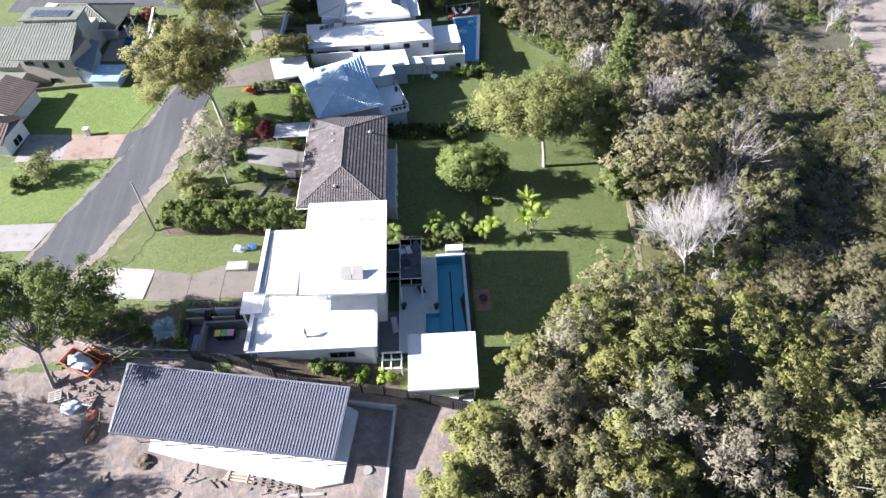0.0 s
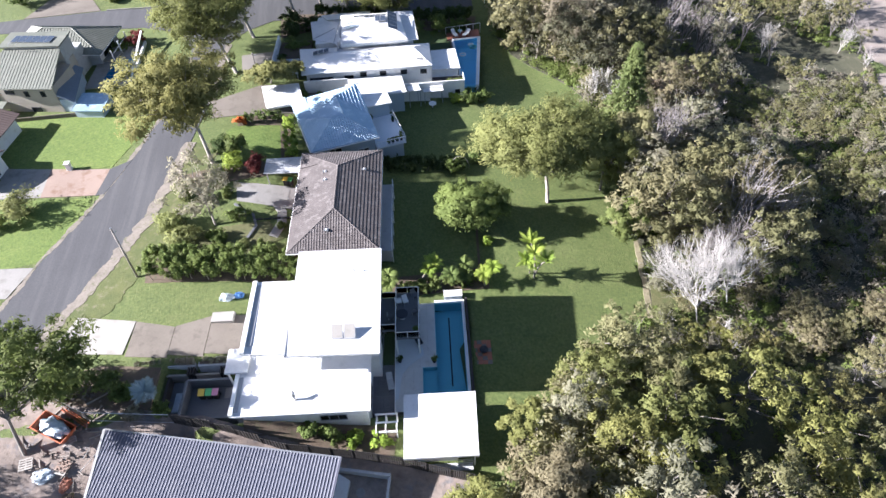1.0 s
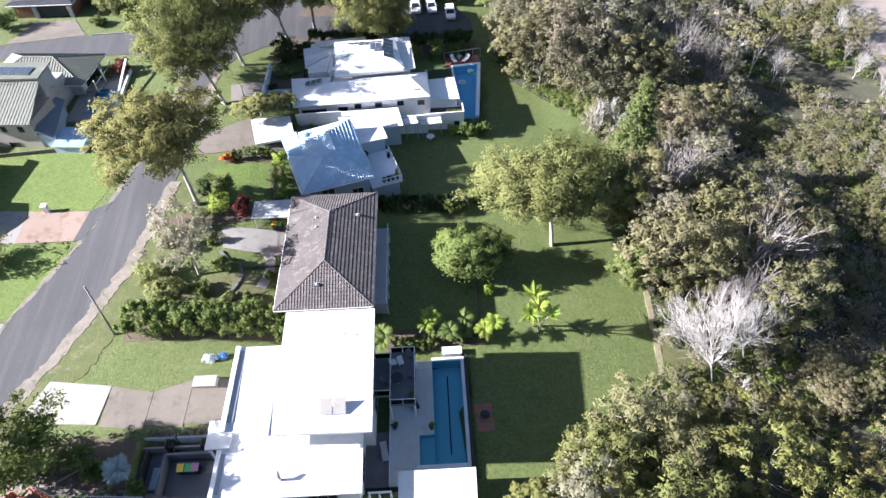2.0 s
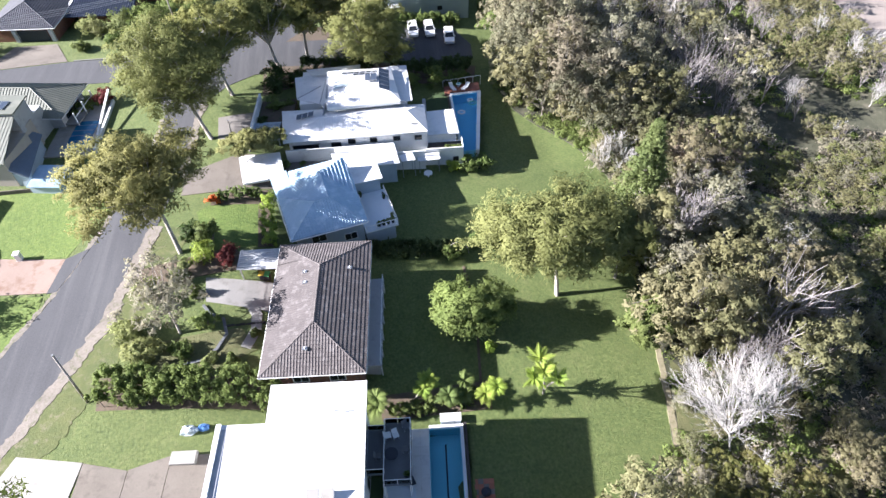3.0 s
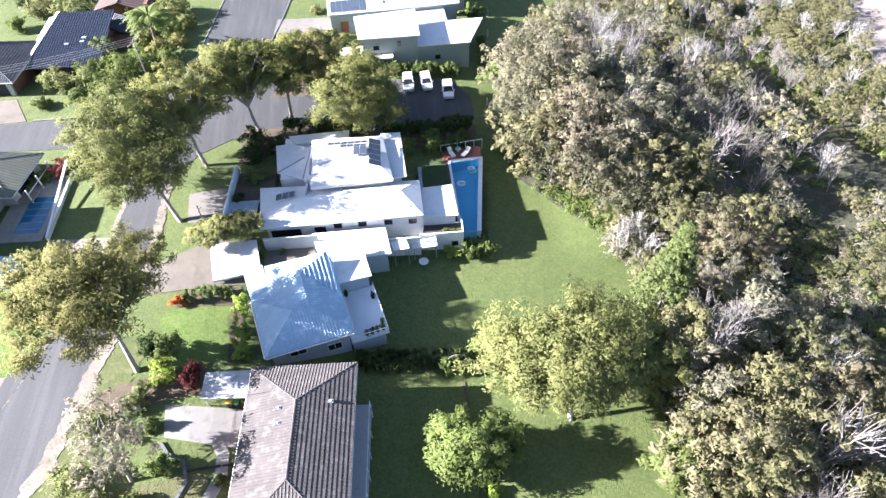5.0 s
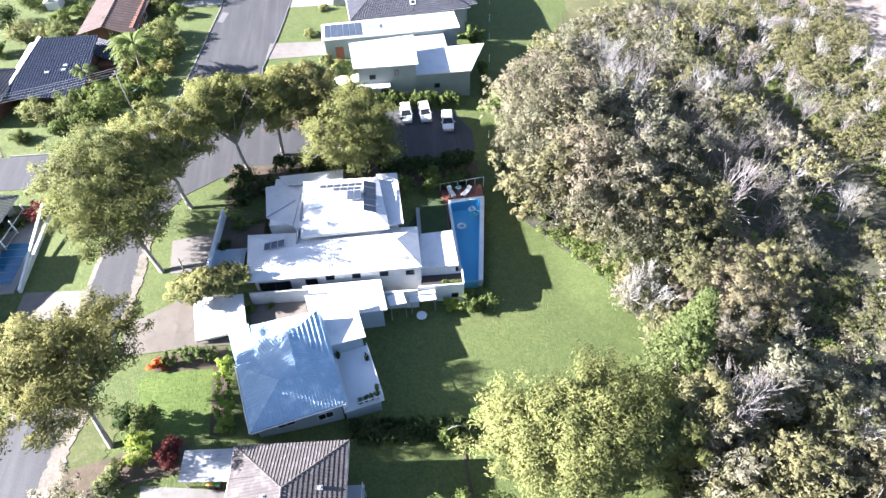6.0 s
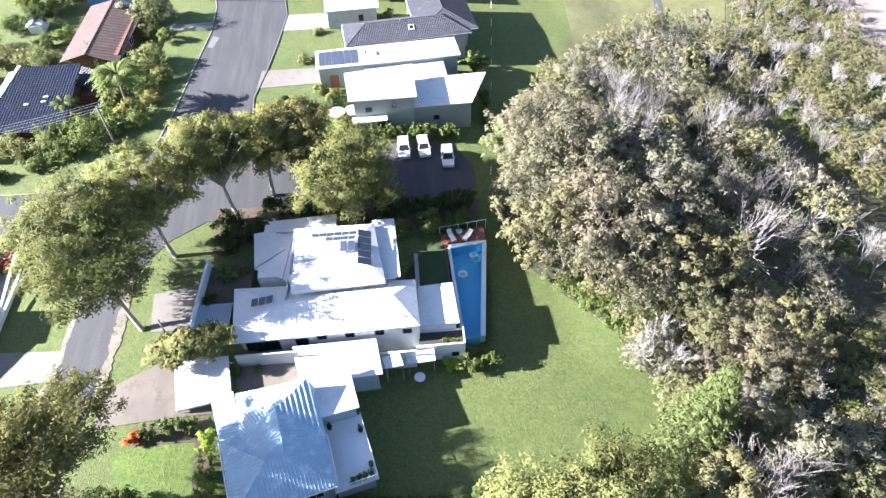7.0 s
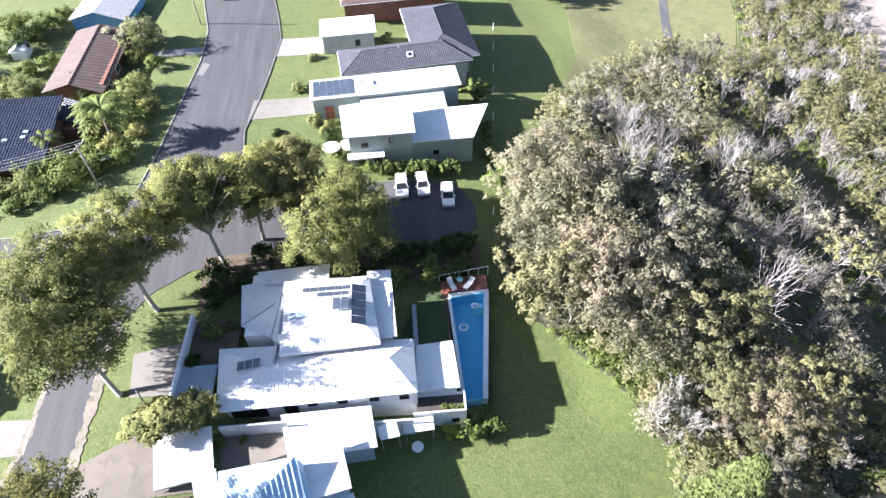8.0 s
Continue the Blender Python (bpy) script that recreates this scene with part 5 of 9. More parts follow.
for u, v, a, l in ((-23.2, 4.6, 70, 3.2), (-23.6, 5.4, 84, 2.6), (-22.9, 6.4, 30, 2.2)):
    stack("scaffold_tube", on_site(u, v, a), [(-l / 2, l / 2, -0.03, 0.03, 0.02, 0.08)], "pale metal scaffold tube lying on soil", "tube", METAL)
for u, v, a in ((-26.4, -3.0, 20), (-21.5, -4.5, 50), (-15.0, -4.6, 10), (-9.0, -6.0, 70)):
    lump("soil_mound", on_site(u, v, a), 1.6 + 0.3 * math.sin(u), 0.9, 0.22, DIRT, "low trampled mound of soil", "soil heap", u)
sk = thing("skip_bin", pose(-32.2, 36.4, gz(-32.2, 36.4), 0, 0, -32), "orange skip full of wrapped rubbish", "skip")
bm = bmesh.new()
bot = [bm.verts.new(c) for c in ((-1.3, -0.75, 0), (1.3, -0.75, 0), (1.3, 0.75, 0), (-1.3, 0.75, 0))]
top = [bm.verts.new(c) for c in ((-1.9, -0.9, 1.15), (1.9, -0.9, 1.15), (1.9, 0.9, 1.15), (-1.9, 0.9, 1.15))]
bm.faces.new(bot[::-1])
for i in range(4):
    bm.faces.new((bot[i], bot[(i + 1) % 4], top[(i + 1) % 4], top[i]))
part("body", bm, ORANGE, sk)
rm = bmesh.new()
for r in ((-1.95, 1.95, -0.97, -0.87, 1.1, 1.2), (-1.95, 1.95, 0.87, 0.97, 1.1, 1.2), (-1.97, -1.87, -0.87, 0.87, 1.1, 1.2), (1.87, 1.97, -0.87, 0.87, 1.1, 1.2)):
    box(rm, *r)
part("rim", rm, ORANGE, sk)
ld = lump("rubbish", Matrix(), 1.65, 0.8, 0.55, TARP, "", "", 9)
ld.parent, ld.matrix_world = sk, sk.matrix_world @ pose(0, 0, 0.95)

# fences between the site and the white house
def slat_fence(name, line, height, material, label, step=0.16, base=0.0):
    t = thing(name, None, label, "fence")
    L = [Vector(p) for p in line]
    for a, b in zip(L, L[1:]):
        n = max(1, round((b - a).length / 2.2))
        for i in range(n):
            p, q = a.lerp(b, i / n), a.lerp(b, (i + 1) / n)
            zp = (gz(p.x, p.y) + gz(q.x, q.y)) / 2 + base
            ang = math.degrees(math.atan2(q.y - p.y, q.x - p.x))
            ln = (q - p).length
            pn = boxes((0, ln, 0.03, 0.07, height * 0.2, height * 0.2 + 0.08), (0, ln, 0.03, 0.07, height * 0.8, height * 0.8 + 0.08))
            pn.transform(pose(p.x, p.y, zp, 0, 0, ang))
            r = part("panel", pn, material, t)
            k = int(ln / step)
            for j in range(k):
                bm = boxes((0, step * 0.62, -0.02, 0.03, -0.3, height))
                if j == 0:
                    first = None
                bm.transform(pose(p.x, p.y, zp, 0, 0, ang) @ Matrix.Translation((ln * j / k, 0, 0)))
                part("slat", bm, material, r)
            part("post", boxes((p.x - 0.05, p.x + 0.05, p.y - 0.05, p.y + 0.05, zp - 0.5, zp + height + 0.05)), material, r)
    return t


slat_fence("fence", [(-11.3, 32.5), (-5.3, 31.2), (-0.8, 29.9), (5.6, 27.6)], 1.7, DARK_TIMBER, "dark slatted timber fence stepping down a slope", 0.2, 0.2)
slat_fence("fence", [(-21.6, 35.9), (-15.9, 34.2), (-11.3, 32.5)], 1.7, DARK_TIMBER, "dark timber panel fence", 0.28, -0.2)
tf = thing("temporary_fence", None, "temporary wire fence panels on the site edge", "fence")
L = [Vector(p) for p in ((-36.0, 40.6), (-32.6, 39.0), (-29.4, 37.0), (-25.5, 36.4), (-21.6, 35.9))]
for a, b in zip(L, L[1:]):
    za, zb = gz(a.x, a.y), gz(b.x, b.y)
    bm = bmesh.new()
    for h in (0.1, 1.7):
        rod(bm, (a.x, a.y, za + h), (b.x, b.y, zb + h), 0.03)
    rod(bm, (a.x, a.y, za - 0.1), (a.x, a.y, za + 1.7), 0.03), rod(bm, (b.x, b.y, zb - 0.1), (b.x, b.y, zb + 1.7), 0.03)
    for k in range(1, 16):
        p = a.lerp(b, k / 16)
        rod(bm, (p.x, p.y, gz(p.x, p.y) + 0.1), (p.x, p.y, za + (zb - za) * k / 16 + 1.7), 0.008, n=3)
    part("panel", bm, METAL, tf)
stack("rails", pose(-30.8, 37.6, gz(-30.8, 37.6) + 0.05, 0, 0, -38), [(-1.8, 1.8, -0.3 + 0.2 * i, -0.22 + 0.2 * i, 0, 0.08) for i in range(3)], "orange timber rails on soil", "timber", ORANGE)

# offcuts, battens and rubble strewn round the slab
def debris(name, count, spans, long, wide, material, seed, label):
    rng = np.random.default_rng(seed)
    bm = bmesh.new()
    for i in range(count):
        x0, x1, y0, y1 = spans[i % len(spans)]
        p = on_site(x0 + (x1 - x0) * rng.random(), y0 + (y1 - y0) * rng.random(), 0)
        n0 = len(bm.verts)
        L, w = long * (0.4 + 0.9 * rng.random()), wide * (0.6 + 0.8 * rng.random())
        box(bm, -L / 2, L / 2, -w / 2, w / 2, -0.02, 0.06 + 0.1 * rng.random())
        bm.verts.ensure_lookup_table()
        bmesh.ops.transform(bm, matrix=p @ pose(0, 0, 0, 0, 0, 360 * rng.random()), verts=bm.verts[n0:])
    return tagged(part(name, bm, material), label, "debris", "", "stuff")


AROUND = ((-27.5, -23.5, 2.0, 9.0), (-30.0, -26.0, 3.0, 10.0), (-26.0, -22.6, 4.0, 9.5), (-14.0, -3.0, -2.9, -2.2), (-28.0, -24.0, 6.0, 10.0))
debris("timber_offcut", 30, AROUND, 1.5, 0.12, TIMBER, 71, "grey timber offcuts strewn on soil")
debris("timber_offcut", 12, AROUND, 1.6, 0.08, WOOD_POLE, 72, "pale battens strewn on soil")
debris("rubble", 60, AROUND, 0.32, 0.2, DIRT, 73, "earthy rubble strewn on soil")

# ---- brown-tiled house ----
def brown_house():
    h = thing("house", BR, "brick house with a weathered brown tiled hip roof", "house")
    part("wall", boxes((-9.7, -0.7, 0.7, 16.3, -2.2, 4.4)), BRICK_WALL, h)
    hip_roof(h, -10.3, -0.0, 0.0, 17.0, 4.55, 6.35, "y", 5.0, 4.7, BROWN_TILE, 0.30, 0.13, 0.05, 0.42)
    v = part("gable", slab(bmesh.new(), [(-10.2, 16.9, 4.62), (-6.6, 16.9, 4.62), (-6.7, 13.7, 5.85), (-10.2, 13.9, 4.75)], 0.1), BROWN_TILE, h)
    p = part("porch", boxes((-0.697, 1.15, 2.8, 14.2, 0.9, 1.1)), GREY_WALL, h, "pale raised rear verandah")
    for k in range(6):
        part("post", boxes((1.0, 1.1, 2.9 + 2.2 * k, 3.0 + 2.2 * k, -1.8, 2.1)), TRIM, p)
    part("rail", boxes((1.02, 1.08, 2.9, 14.1, 2.0, 2.08)), TRIM, p)
    part("lower_wall", boxes((-0.697, 0.9, 3.0, 14.0, -2.0, 0.9)), GREY_WALL, h)
    for u, vv, z, w, hh, f in ((-0.7, 5.0, 1.5, 1.8, 1.8, "e"), (-0.7, 9.0, 1.5, 2.4, 2.0, "e"), (-0.7, 13.0, 1.7, 1.6, 1.2, "e"), (-3.0, 0.7, 2.2, 1.6, 1.2, "s"), (-6.6, 0.7, 2.2, 1.6, 1.2, "s"), (-9.7, 4.0, 2.6, 1.8, 1.2, "w"), (-9.7, 8.0, 2.6, 1.8, 1.2, "w")):
        window(h, u, vv, z, w, hh, f)
    for u, vv in ((-6.75, 11.8), (-6.6, 10.3), (-5.9, 2.4), (-2.1, 12.5)):
        s = thing("roof_vent", BR, "small pale vent on a tiled roof", "vent")
        z = 4.55 + 1.8 * (1 - abs(u + 5.15) / 5.15) - 0.15 if vv > 5 else 4.55 + 1.8 * vv / 5 - 0.1
        part("pipe", rod(bmesh.new(), (u, vv, z), (u, vv, z + 0.45), 0.08, 0.08, 8), TRIM, s)
        part("flashing", boxes((u - 0.25, u + 0.25, vv - 0.2, vv + 0.2, z + 0.05, z + 0.3)), METAL, s)
    c = thing("carport", BR, "flat-roofed carport with a pale weathered roof", "carport")
    roof_face(c, [(-15.0, 14.2, 3.9), (-10.32, 14.0, 4.05), (-10.32, 17.0, 4.05), (-15.0, 17.1, 3.9)], PALE_SHEET, (1, 0, 0), 0.35, 0.1, 0.03)
    for u in (-14.7, -10.8):
        for vv in (14.5, 16.8):
            part("post", boxes((u - 0.06, u + 0.06, vv - 0.06, vv + 0.06, 1.5, 3.85)), TRIM, c)
    part("back_wall", boxes((-14.8, -10.4, 16.75, 16.85, 1.5, 3.8)), TIMBER, c)
    for u, l, n in ((-12.6, YELLOW, "yellow"), (-12.0, GREEN_LID, "green")):
        p = BR @ Vector((u, 14.6, 0))
        wheelie_bin(pose(p.x, p.y, gz(p.x, p.y) + 0.05, 0, 0, 170), l, f"wheelie bin with a {n} lid")


brown_house()

# ---- blue-grey roofed house ----
def deck_pot(m, leaf, seed):
    rng = np.random.default_rng(seed)
    t = thing("pot_plant", m, "dark potted plant along a deck rail", "pot plant", "deck pots")
    part("pot", rod(bmesh.new(), (0, 0, 0), (0, 0, 0.35), 0.15, 0.22, 10), BLACK, t, "dark round pot", True)
    v, f, w = leaf_cards(np.array([[0, 0, 0.5], [0.05, 0.08, 0.68]]), np.array([0.26, 0.2]), np.array([36, 30]), 0.15, rng)
    raw("foliage", v, f, leaf, t)


def blue_house():
    h = thing("house", BL, "timber house with weathered blue-grey hip roofs", "house")
    part("wall", boxes((-8.7, -0.5, 0.5, 11.2, -1.9, 3.1)), PALE_BLUE_WALL, h)
    W = dict(spacing=0.32, width=0.14, height=0.05)
    A, B = (-5.45, 3.2, 5.3), (-3.7, 3.4, 5.3)
    C, T = (-3.72, 8.0, 5.3), (-0.35, 10.2, 5.1)
    E, e = (0.05, 4.9, 3.35), 3.2
    roof_face(h, [(-9.2, -0.1, e), (0.0, -0.15, e), B, A], BLUE_ROOF, (0, 1, 0), courses=0.4, **W)
    roof_face(h, [(-9.5, 7.6, e), (-9.2, -0.1, e), A], BLUE_ROOF, (1, 0, 0), courses=0.4, **W)
    roof_face(h, [(0.0, -0.15, e), E, C, B], BLUE_ROOF, (1, 0, 0), courses=0.4, **W)
    roof_face(h, [C, E, (0.1, 10.0, 3.5), T], BLUE_ROOF, (0.07, -1, 0), 0.5, 0.3, 0.15)
    roof_face(h, [(-7.6, 7.4, 3.5), A, B, C], BLUE_ROOF, (1, 0.2, 0), **W)
    roof_face(h, [(-9.5, 7.6, e), A, (-7.6, 7.4, 3.5)], BLUE_ROOF, (1, 0, 0), **W)
    roof_face(h, [(-7.6, 7.4, 3.5), C, T, (-7.4, 12.0, 3.4)], BLUE_ROOF, (0.5, -1, 0), **W)
    roof_face(h, [(-9.9, 12.6, 2.95), (-9.55, 7.6, 3.0), (-7.5, 7.4, 3.4), (-7.6, 12.4, 3.35)], BLUE_ROOF, (1, 0, 0), **W)
    for a, b in ((A, B), (B, C), (A, (-9.2, -0.1, e)), (B, (0, -0.15, e)), (A, (-9.5, 7.6, e)), (C, T)):
        part("ridge_cap", rod(bmesh.new(), a, b, 0.07), BLUE_ROOF, h)
    for a, b in (((-9.2, -0.2, e), (0, -0.25, e)), ((0.1, -0.15, e), (0.15, 4.9, e)), ((-9.3, -0.1, e), (-9.65, 7.6, e))):
        part("gutter", rod(bmesh.new(), (a[0], a[1], a[2] - 0.1), (b[0], b[1], b[2] - 0.1), 0.07), TRIM, h)
    f = part("flat_roof", slab(bmesh.new(), [(-0.05, 6.6, 3.45), (3.75, 6.4, 3.4), (3.9, 11.4, 3.35), (-0.05, 11.3, 3.4)], 0.15), WHITE_ROOF, h, "flat white roof over a verandah")
    part("wall", boxes((-0.497, 3.4, 6.8, 11.1, -2.0, 3.2)), PALE_BLUE_WALL, h)
    part("flat_roof", slab(bmesh.new(), [(-1.3, 11.45, 2.25), (7.0, 9.9, 2.1), (7.5, 14.3, 2.1), (-1.2, 16.3, 2.25)], 0.15), WHITE_ROOF, h, "flat white rear roof")
    part("wall", prism(bmesh.new(), [(-0.9, 11.6), (6.6, 10.3), (7.0, 13.9), (-0.8, 15.7)], -2.3, 2.05), PALE_BLUE_WALL, h)
    d = part("deck", boxes((-0.4, 3.75, -0.05, 6.797, 1.0, 1.2)), surface("pale_deck_boards", (0.66, 0.70, 0.73), (0.76, 0.79, 0.81), None, 0.8, 8, 0.7), h, "pale blue-grey timber deck")
    part("under_wall", boxes((-0.3, 3.4, 0.3, 6.7, -2.4, 1.0)), PALE_BLUE_WALL, d)
    for k in range(6):
        part("post", boxes((3.66, 3.74, 0.0 + 1.28 * k, 0.08 + 1.28 * k, 1.2, 2.1)), TRIM, d)
    for k in range(4):
        part("post", boxes((-0.3 + 1.2 * k, -0.22 + 1.2 * k, -0.04, 0.04, 1.2, 2.1)), TRIM, d)
    part("rail", boxes((3.66, 3.74, 0, 6.5, 2.1, 2.16), (-0.3, 3.7, -0.04, 0.04, 2.1, 2.16), (3.68, 3.72, 0, 6.5, 1.5, 1.54), (-0.3, 3.7, -0.02, 0.02, 1.5, 1.54)), TRIM, d)
    for u, v, z, w, hh, fc in ((-2.2, 0.5, 0.2, 1.6, 1.2, "s"), (-6.0, 0.5, 1.2, 1.8, 1.2, "s"), (-0.5, 3.2, 1.25, 3.4, 2.0, "e"), (-8.7, 4.0, 1.6, 1.6, 1.2, "w")):
        window(h, u, v, z, w, hh, fc)
    for u, v, c in ((3.2, 0.5, LUSH_LEAF), (2.6, 0.45, LUSH_LEAF), (2.0, 0.4, DARK_LEAF), (3.35, 1.3, LUSH_LEAF), (1.4, 0.4, LUSH_LEAF), (3.3, 5.0, DARK_LEAF), (0.5, 6.3, DARK_LEAF)):
        deck_pot(BL @ pose(u, v, 1.2), c, int(u * 100 + v * 10))
    for a, b in ((7.5, 9.4),):
        w1 = thing("awning", BL, "small flat white awning", "awning")
        part("sheet", slab(bmesh.new(), [(7.5, 10.7, 1.55), (9.4, 10.5, 1.45), (9.45, 12.3, 1.45), (7.5, 12.1, 1.55)], 0.08), WHITE_ROOF, w1)
        for u, v in ((7.6, 10.8), (9.3, 10.7), (9.3, 12.1)):
            part("post", boxes((u - .04, u + .04, v - .04, v + .04, -2.4, 1.42)), GUTTER, w1)
    w2 = thing("awning", BL, "small flat white awning beside a house", "awning")
    part("sheet", slab(bmesh.new(), [(9.9, 11.0, 0.6), (12.9, 10.4, 0.6), (13.2, 11.8, 0.65), (10.1, 12.4, 0.65)], 0.08), WHITE_ROOF, w2)
    for u, v in ((10.1, 11.1), (12.8, 10.6), (13.0, 11.7), (10.2, 12.2)):
        part("post", boxes((u - .04, u + .04, v - .04, v + .04, -2.6, 0.55)), GUTTER, w2)
    p = BL @ Vector((10.9, 9.9, 0))
    rt = thing("round_table", pose(p.x, p.y, gz(p.x, p.y) + 0.02), "white round garden table on grass", "table")
    part("tabletop", rod(bmesh.new(), (0, 0, 0.7), (0, 0, 0.75), 0.6, 0.6, 18), TRIM, rt)
    part("pedestal", rod(bmesh.new(), (0, 0, 0), (0, 0, 0.7), 0.08, 0.06, 8), TRIM, rt)
    c = thing("carport", BL, "carport with a flat white roof", "carport")
    part("roof", slab(bmesh.new(), [(-13.3, 12.7, 2.65), (-7.95, 12.3, 2.7), (-7.7, 17.2, 2.7), (-13.1, 18.4, 2.65)], 0.15), WHITE_ROOF, c)
    part("fascia", slab(bmesh.new(), [(-13.3, 12.62, 2.6), (-7.95, 12.22, 2.65), (-7.95, 12.28, 2.65), (-13.3, 12.68, 2.6)], 0.3), TRIM, c)
    for u, v in ((-13.0, 13.0), (-8.2, 12.7), (-8.0, 17.0), (-12.8, 18.0)):
        part("post", boxes((u - .07, u + .07, v - .07, v + .07, 0.8, 2.52)), TRIM, c)
    s = thing("courtyard", BL, "narrow concrete side yard in shade", "yard", "", "structure")
    part("floor", boxes((-7.6, -1.4, 12.6, 16.8, 0.0, 1.2)), BROWN_CONCRETE, s)


blue_house()

# ---- modern white house with the blue pool ----
def panel_row(parent, o, du, dv, n, w, h, name="solar_panel"):
    """A row of framed photovoltaic modules lying on a roof."""
    o, du, dv = Vector(o), Vector(du).normalized(), Vector(dv).normalized()
    nn = du.cross(dv)
    for i in range(n):
        a = o + du * (w * i + 0.02)
        q = part(name, slab(bmesh.new(), [tuple(a + nn * 0.09), tuple(a + du * (w - 0.04) + nn * 0.09), tuple(a + du * (w - 0.04) + dv * h + nn * 0.09), tuple(a + dv * h + nn * 0.09)], 0.05), METAL, parent, "dark photovoltaic panel")
        b = a + du * 0.03 + dv * 0.03 + nn * 0.094
        part("cell_sheet", slab(bmesh.new(), [tuple(b), tuple(b + du * (w - 0.1)), tuple(b + du * (w - 0.1) + dv * (h - 0.06)), tuple(b + dv * (h - 0.06))], 0.01), SOLAR, q)


def modern_house():
    h = thing("house", VH, "modern white house with layered white roofs", "house")
    part("wall", boxes((-19.2, -0.1, 1.5, 7.6, -2.2, 3.2)), WHITE_WALL, h)
    part("wall", boxes((-14.2, -4.5, 7.6, 15.6, -1.5, 4.7)), WHITE_WALL, h)
    part("wall", boxes((-18.2, -9.6, 9.6, 18.0, -1.5, 3.3)), WHITE_WALL, h)
    part("wall", boxes((-4.497, -2.6, 8.0, 16.2, -2.0, 4.1)), WHITE_WALL, h)
    part("wall", boxes((-0.097, 4.0, 2.6, 7.5, -2.4, 1.7)), WHITE_WALL, h)
    R = lambda pts, run=(0, 1, 0), s=0.35: roof_face(h, pts, WHITE_ROOF, run, s, 0.08, 0.025)
    rz = 4.5
    R([(-19.8, 0.85, 3.35), (-0.0, 1.35, 3.35), (-2.7, 4.9, rz), (-14.6, 4.6, rz)])
    R([(-0.0, 1.35, 3.35), (-0.2, 7.7, 3.35), (-2.7, 4.9, rz)], (1, 0, 0))
    R([(-20.6, 8.2, 3.35), (-19.8, 0.85, 3.35), (-14.6, 4.6, rz)], (1, 0, 0))
    R([(-0.2, 7.7, 3.35), (-20.6, 8.2, 3.35), (-14.6, 4.6, rz), (-2.7, 4.9, rz)])
    # upper roof
    ap, ap2 = (-9.0, 11.0, 6.2), (-7.2, 11.2, 6.2)
    c = [(-13.8, 6.0, 5.0), (-3.5, 6.6, 5.0), (-4.7, 15.3, 5.0), (-13.9, 14.5, 5.0)]
    R([c[0], c[1], ap2, ap])
    R([c[1], c[2], ap2], (1, 0, 0))
    R([c[2], c[3], ap, ap2])
    R([c[3], c[0], ap], (1, 0, 0))
    part("fascia", slab(bmesh.new(), [(-13.8, 5.92, 4.95), (-3.5, 6.5, 4.95), (-3.5, 6.58, 4.95), (-13.8, 6.0, 4.95)], 0.45), TRIM, h)
    R([(-4.75, 7.3, 4.25), (-1.8, 7.6, 4.2), (-2.3, 16.7, 4.2), (-5.0, 16.7, 4.25)], (1, 0, 0))
    R([(-9.4, 16.4, 3.7), (-9.4, 18.85, 3.5), (-17.8, 18.3, 3.5), (-16.6, 16.2, 3.7)], (0, 1, 0))
    R([(-18.7, 11.0, 3.3), (-15.2, 9.0, 3.6), (-14.5, 15.0, 3.7), (-17.0, 16.9, 3.4), (-19.4, 16.6, 3.3)], (1, 0, 0))
    R([(-15.2, 9.0, 3.62), (-13.9, 6.6, 3.7), (-13.7, 15.6, 3.75), (-14.5, 15.0, 3.7)], (1, 0, 0))
    part("flat_roof", slab(bmesh.new(), [(-0.15, 2.2, 2.0), (4.35, 2.3, 1.95), (4.05, 8.0, 1.95), (0.1, 7.7, 2.0)], 0.18), WHITE_ROOF, h)
    t = part("terrace", boxes((-0.2, 4.7, 0.3, 2.2, 0.5, 0.62)), DARK_TIMBER, h, "dark brown timber balcony")
    part("wall", boxes((-0.6, 4.75, 0.1, 0.25, -2.5, 1.2), (4.65, 4.8, 0.253, 2.597, -2.5, 1.2), (-0.2, 4.647, 0.253, 2.597, -2.4, 0.497)), WHITE_WALL, t)
    rng = np.random.default_rng(11)
    v, f, w = leaf_cards(np.stack([2.4 + 2.1 * rng.random(12), 0.6 + 0.3 * rng.random(12), np.full(12, 0.9)], 1), np.full(12, 0.28), np.full(12, 26), 0.16, rng)
    raw("foliage", v, f, LUSH_LEAF, t)
    window(h, 3.7, 0.1, -1.2, 0.8, 0.8, "s", BLACK, bars=0)
    for u, z in ((-1.4, 1.9), (-4.4, 2.0), (-7.6, 2.0), (-10.6, 2.0)):
        window(h, u, 1.5, z, 1.0, 0.8, "s", BLACK, bars=0)
    for u, v, z, w, hh, fc in ((-0.1, 5.0, -1.4, 2.4, 2.2, "e"), (-2.6, 12.0, 1.2, 3.0, 2.0, "e"), (-2.6, 12.0, -1.6, 4.0, 2.2, "e"), (4.0, 5.0, -1.6, 3.2, 2.3, "e")):
        window(h, u, v, z, w, hh, fc, GUTTER, bars=2)
    for a, b in (((-18.7, 11.0, 3.32), (-15.2, 13.4, 3.72)), ((-15.2, 9.0, 3.66), (-13.6, 6.4, 3.78)), ((-15.2, 9.0, 3.64), (-14.5, 15.0, 3.74))):
        part("valley_gutter", rod(bmesh.new(), a, b, 0.07), GUTTER, h)
    # Grey strips stand in for the shadow under the upper roof's west edge.
    part("upstand", boxes((-14.12, -13.93, 8.6, 13.6, 4.3, 5.06)), GUTTER, h, "grey strip in place of a roof edge's shadow")
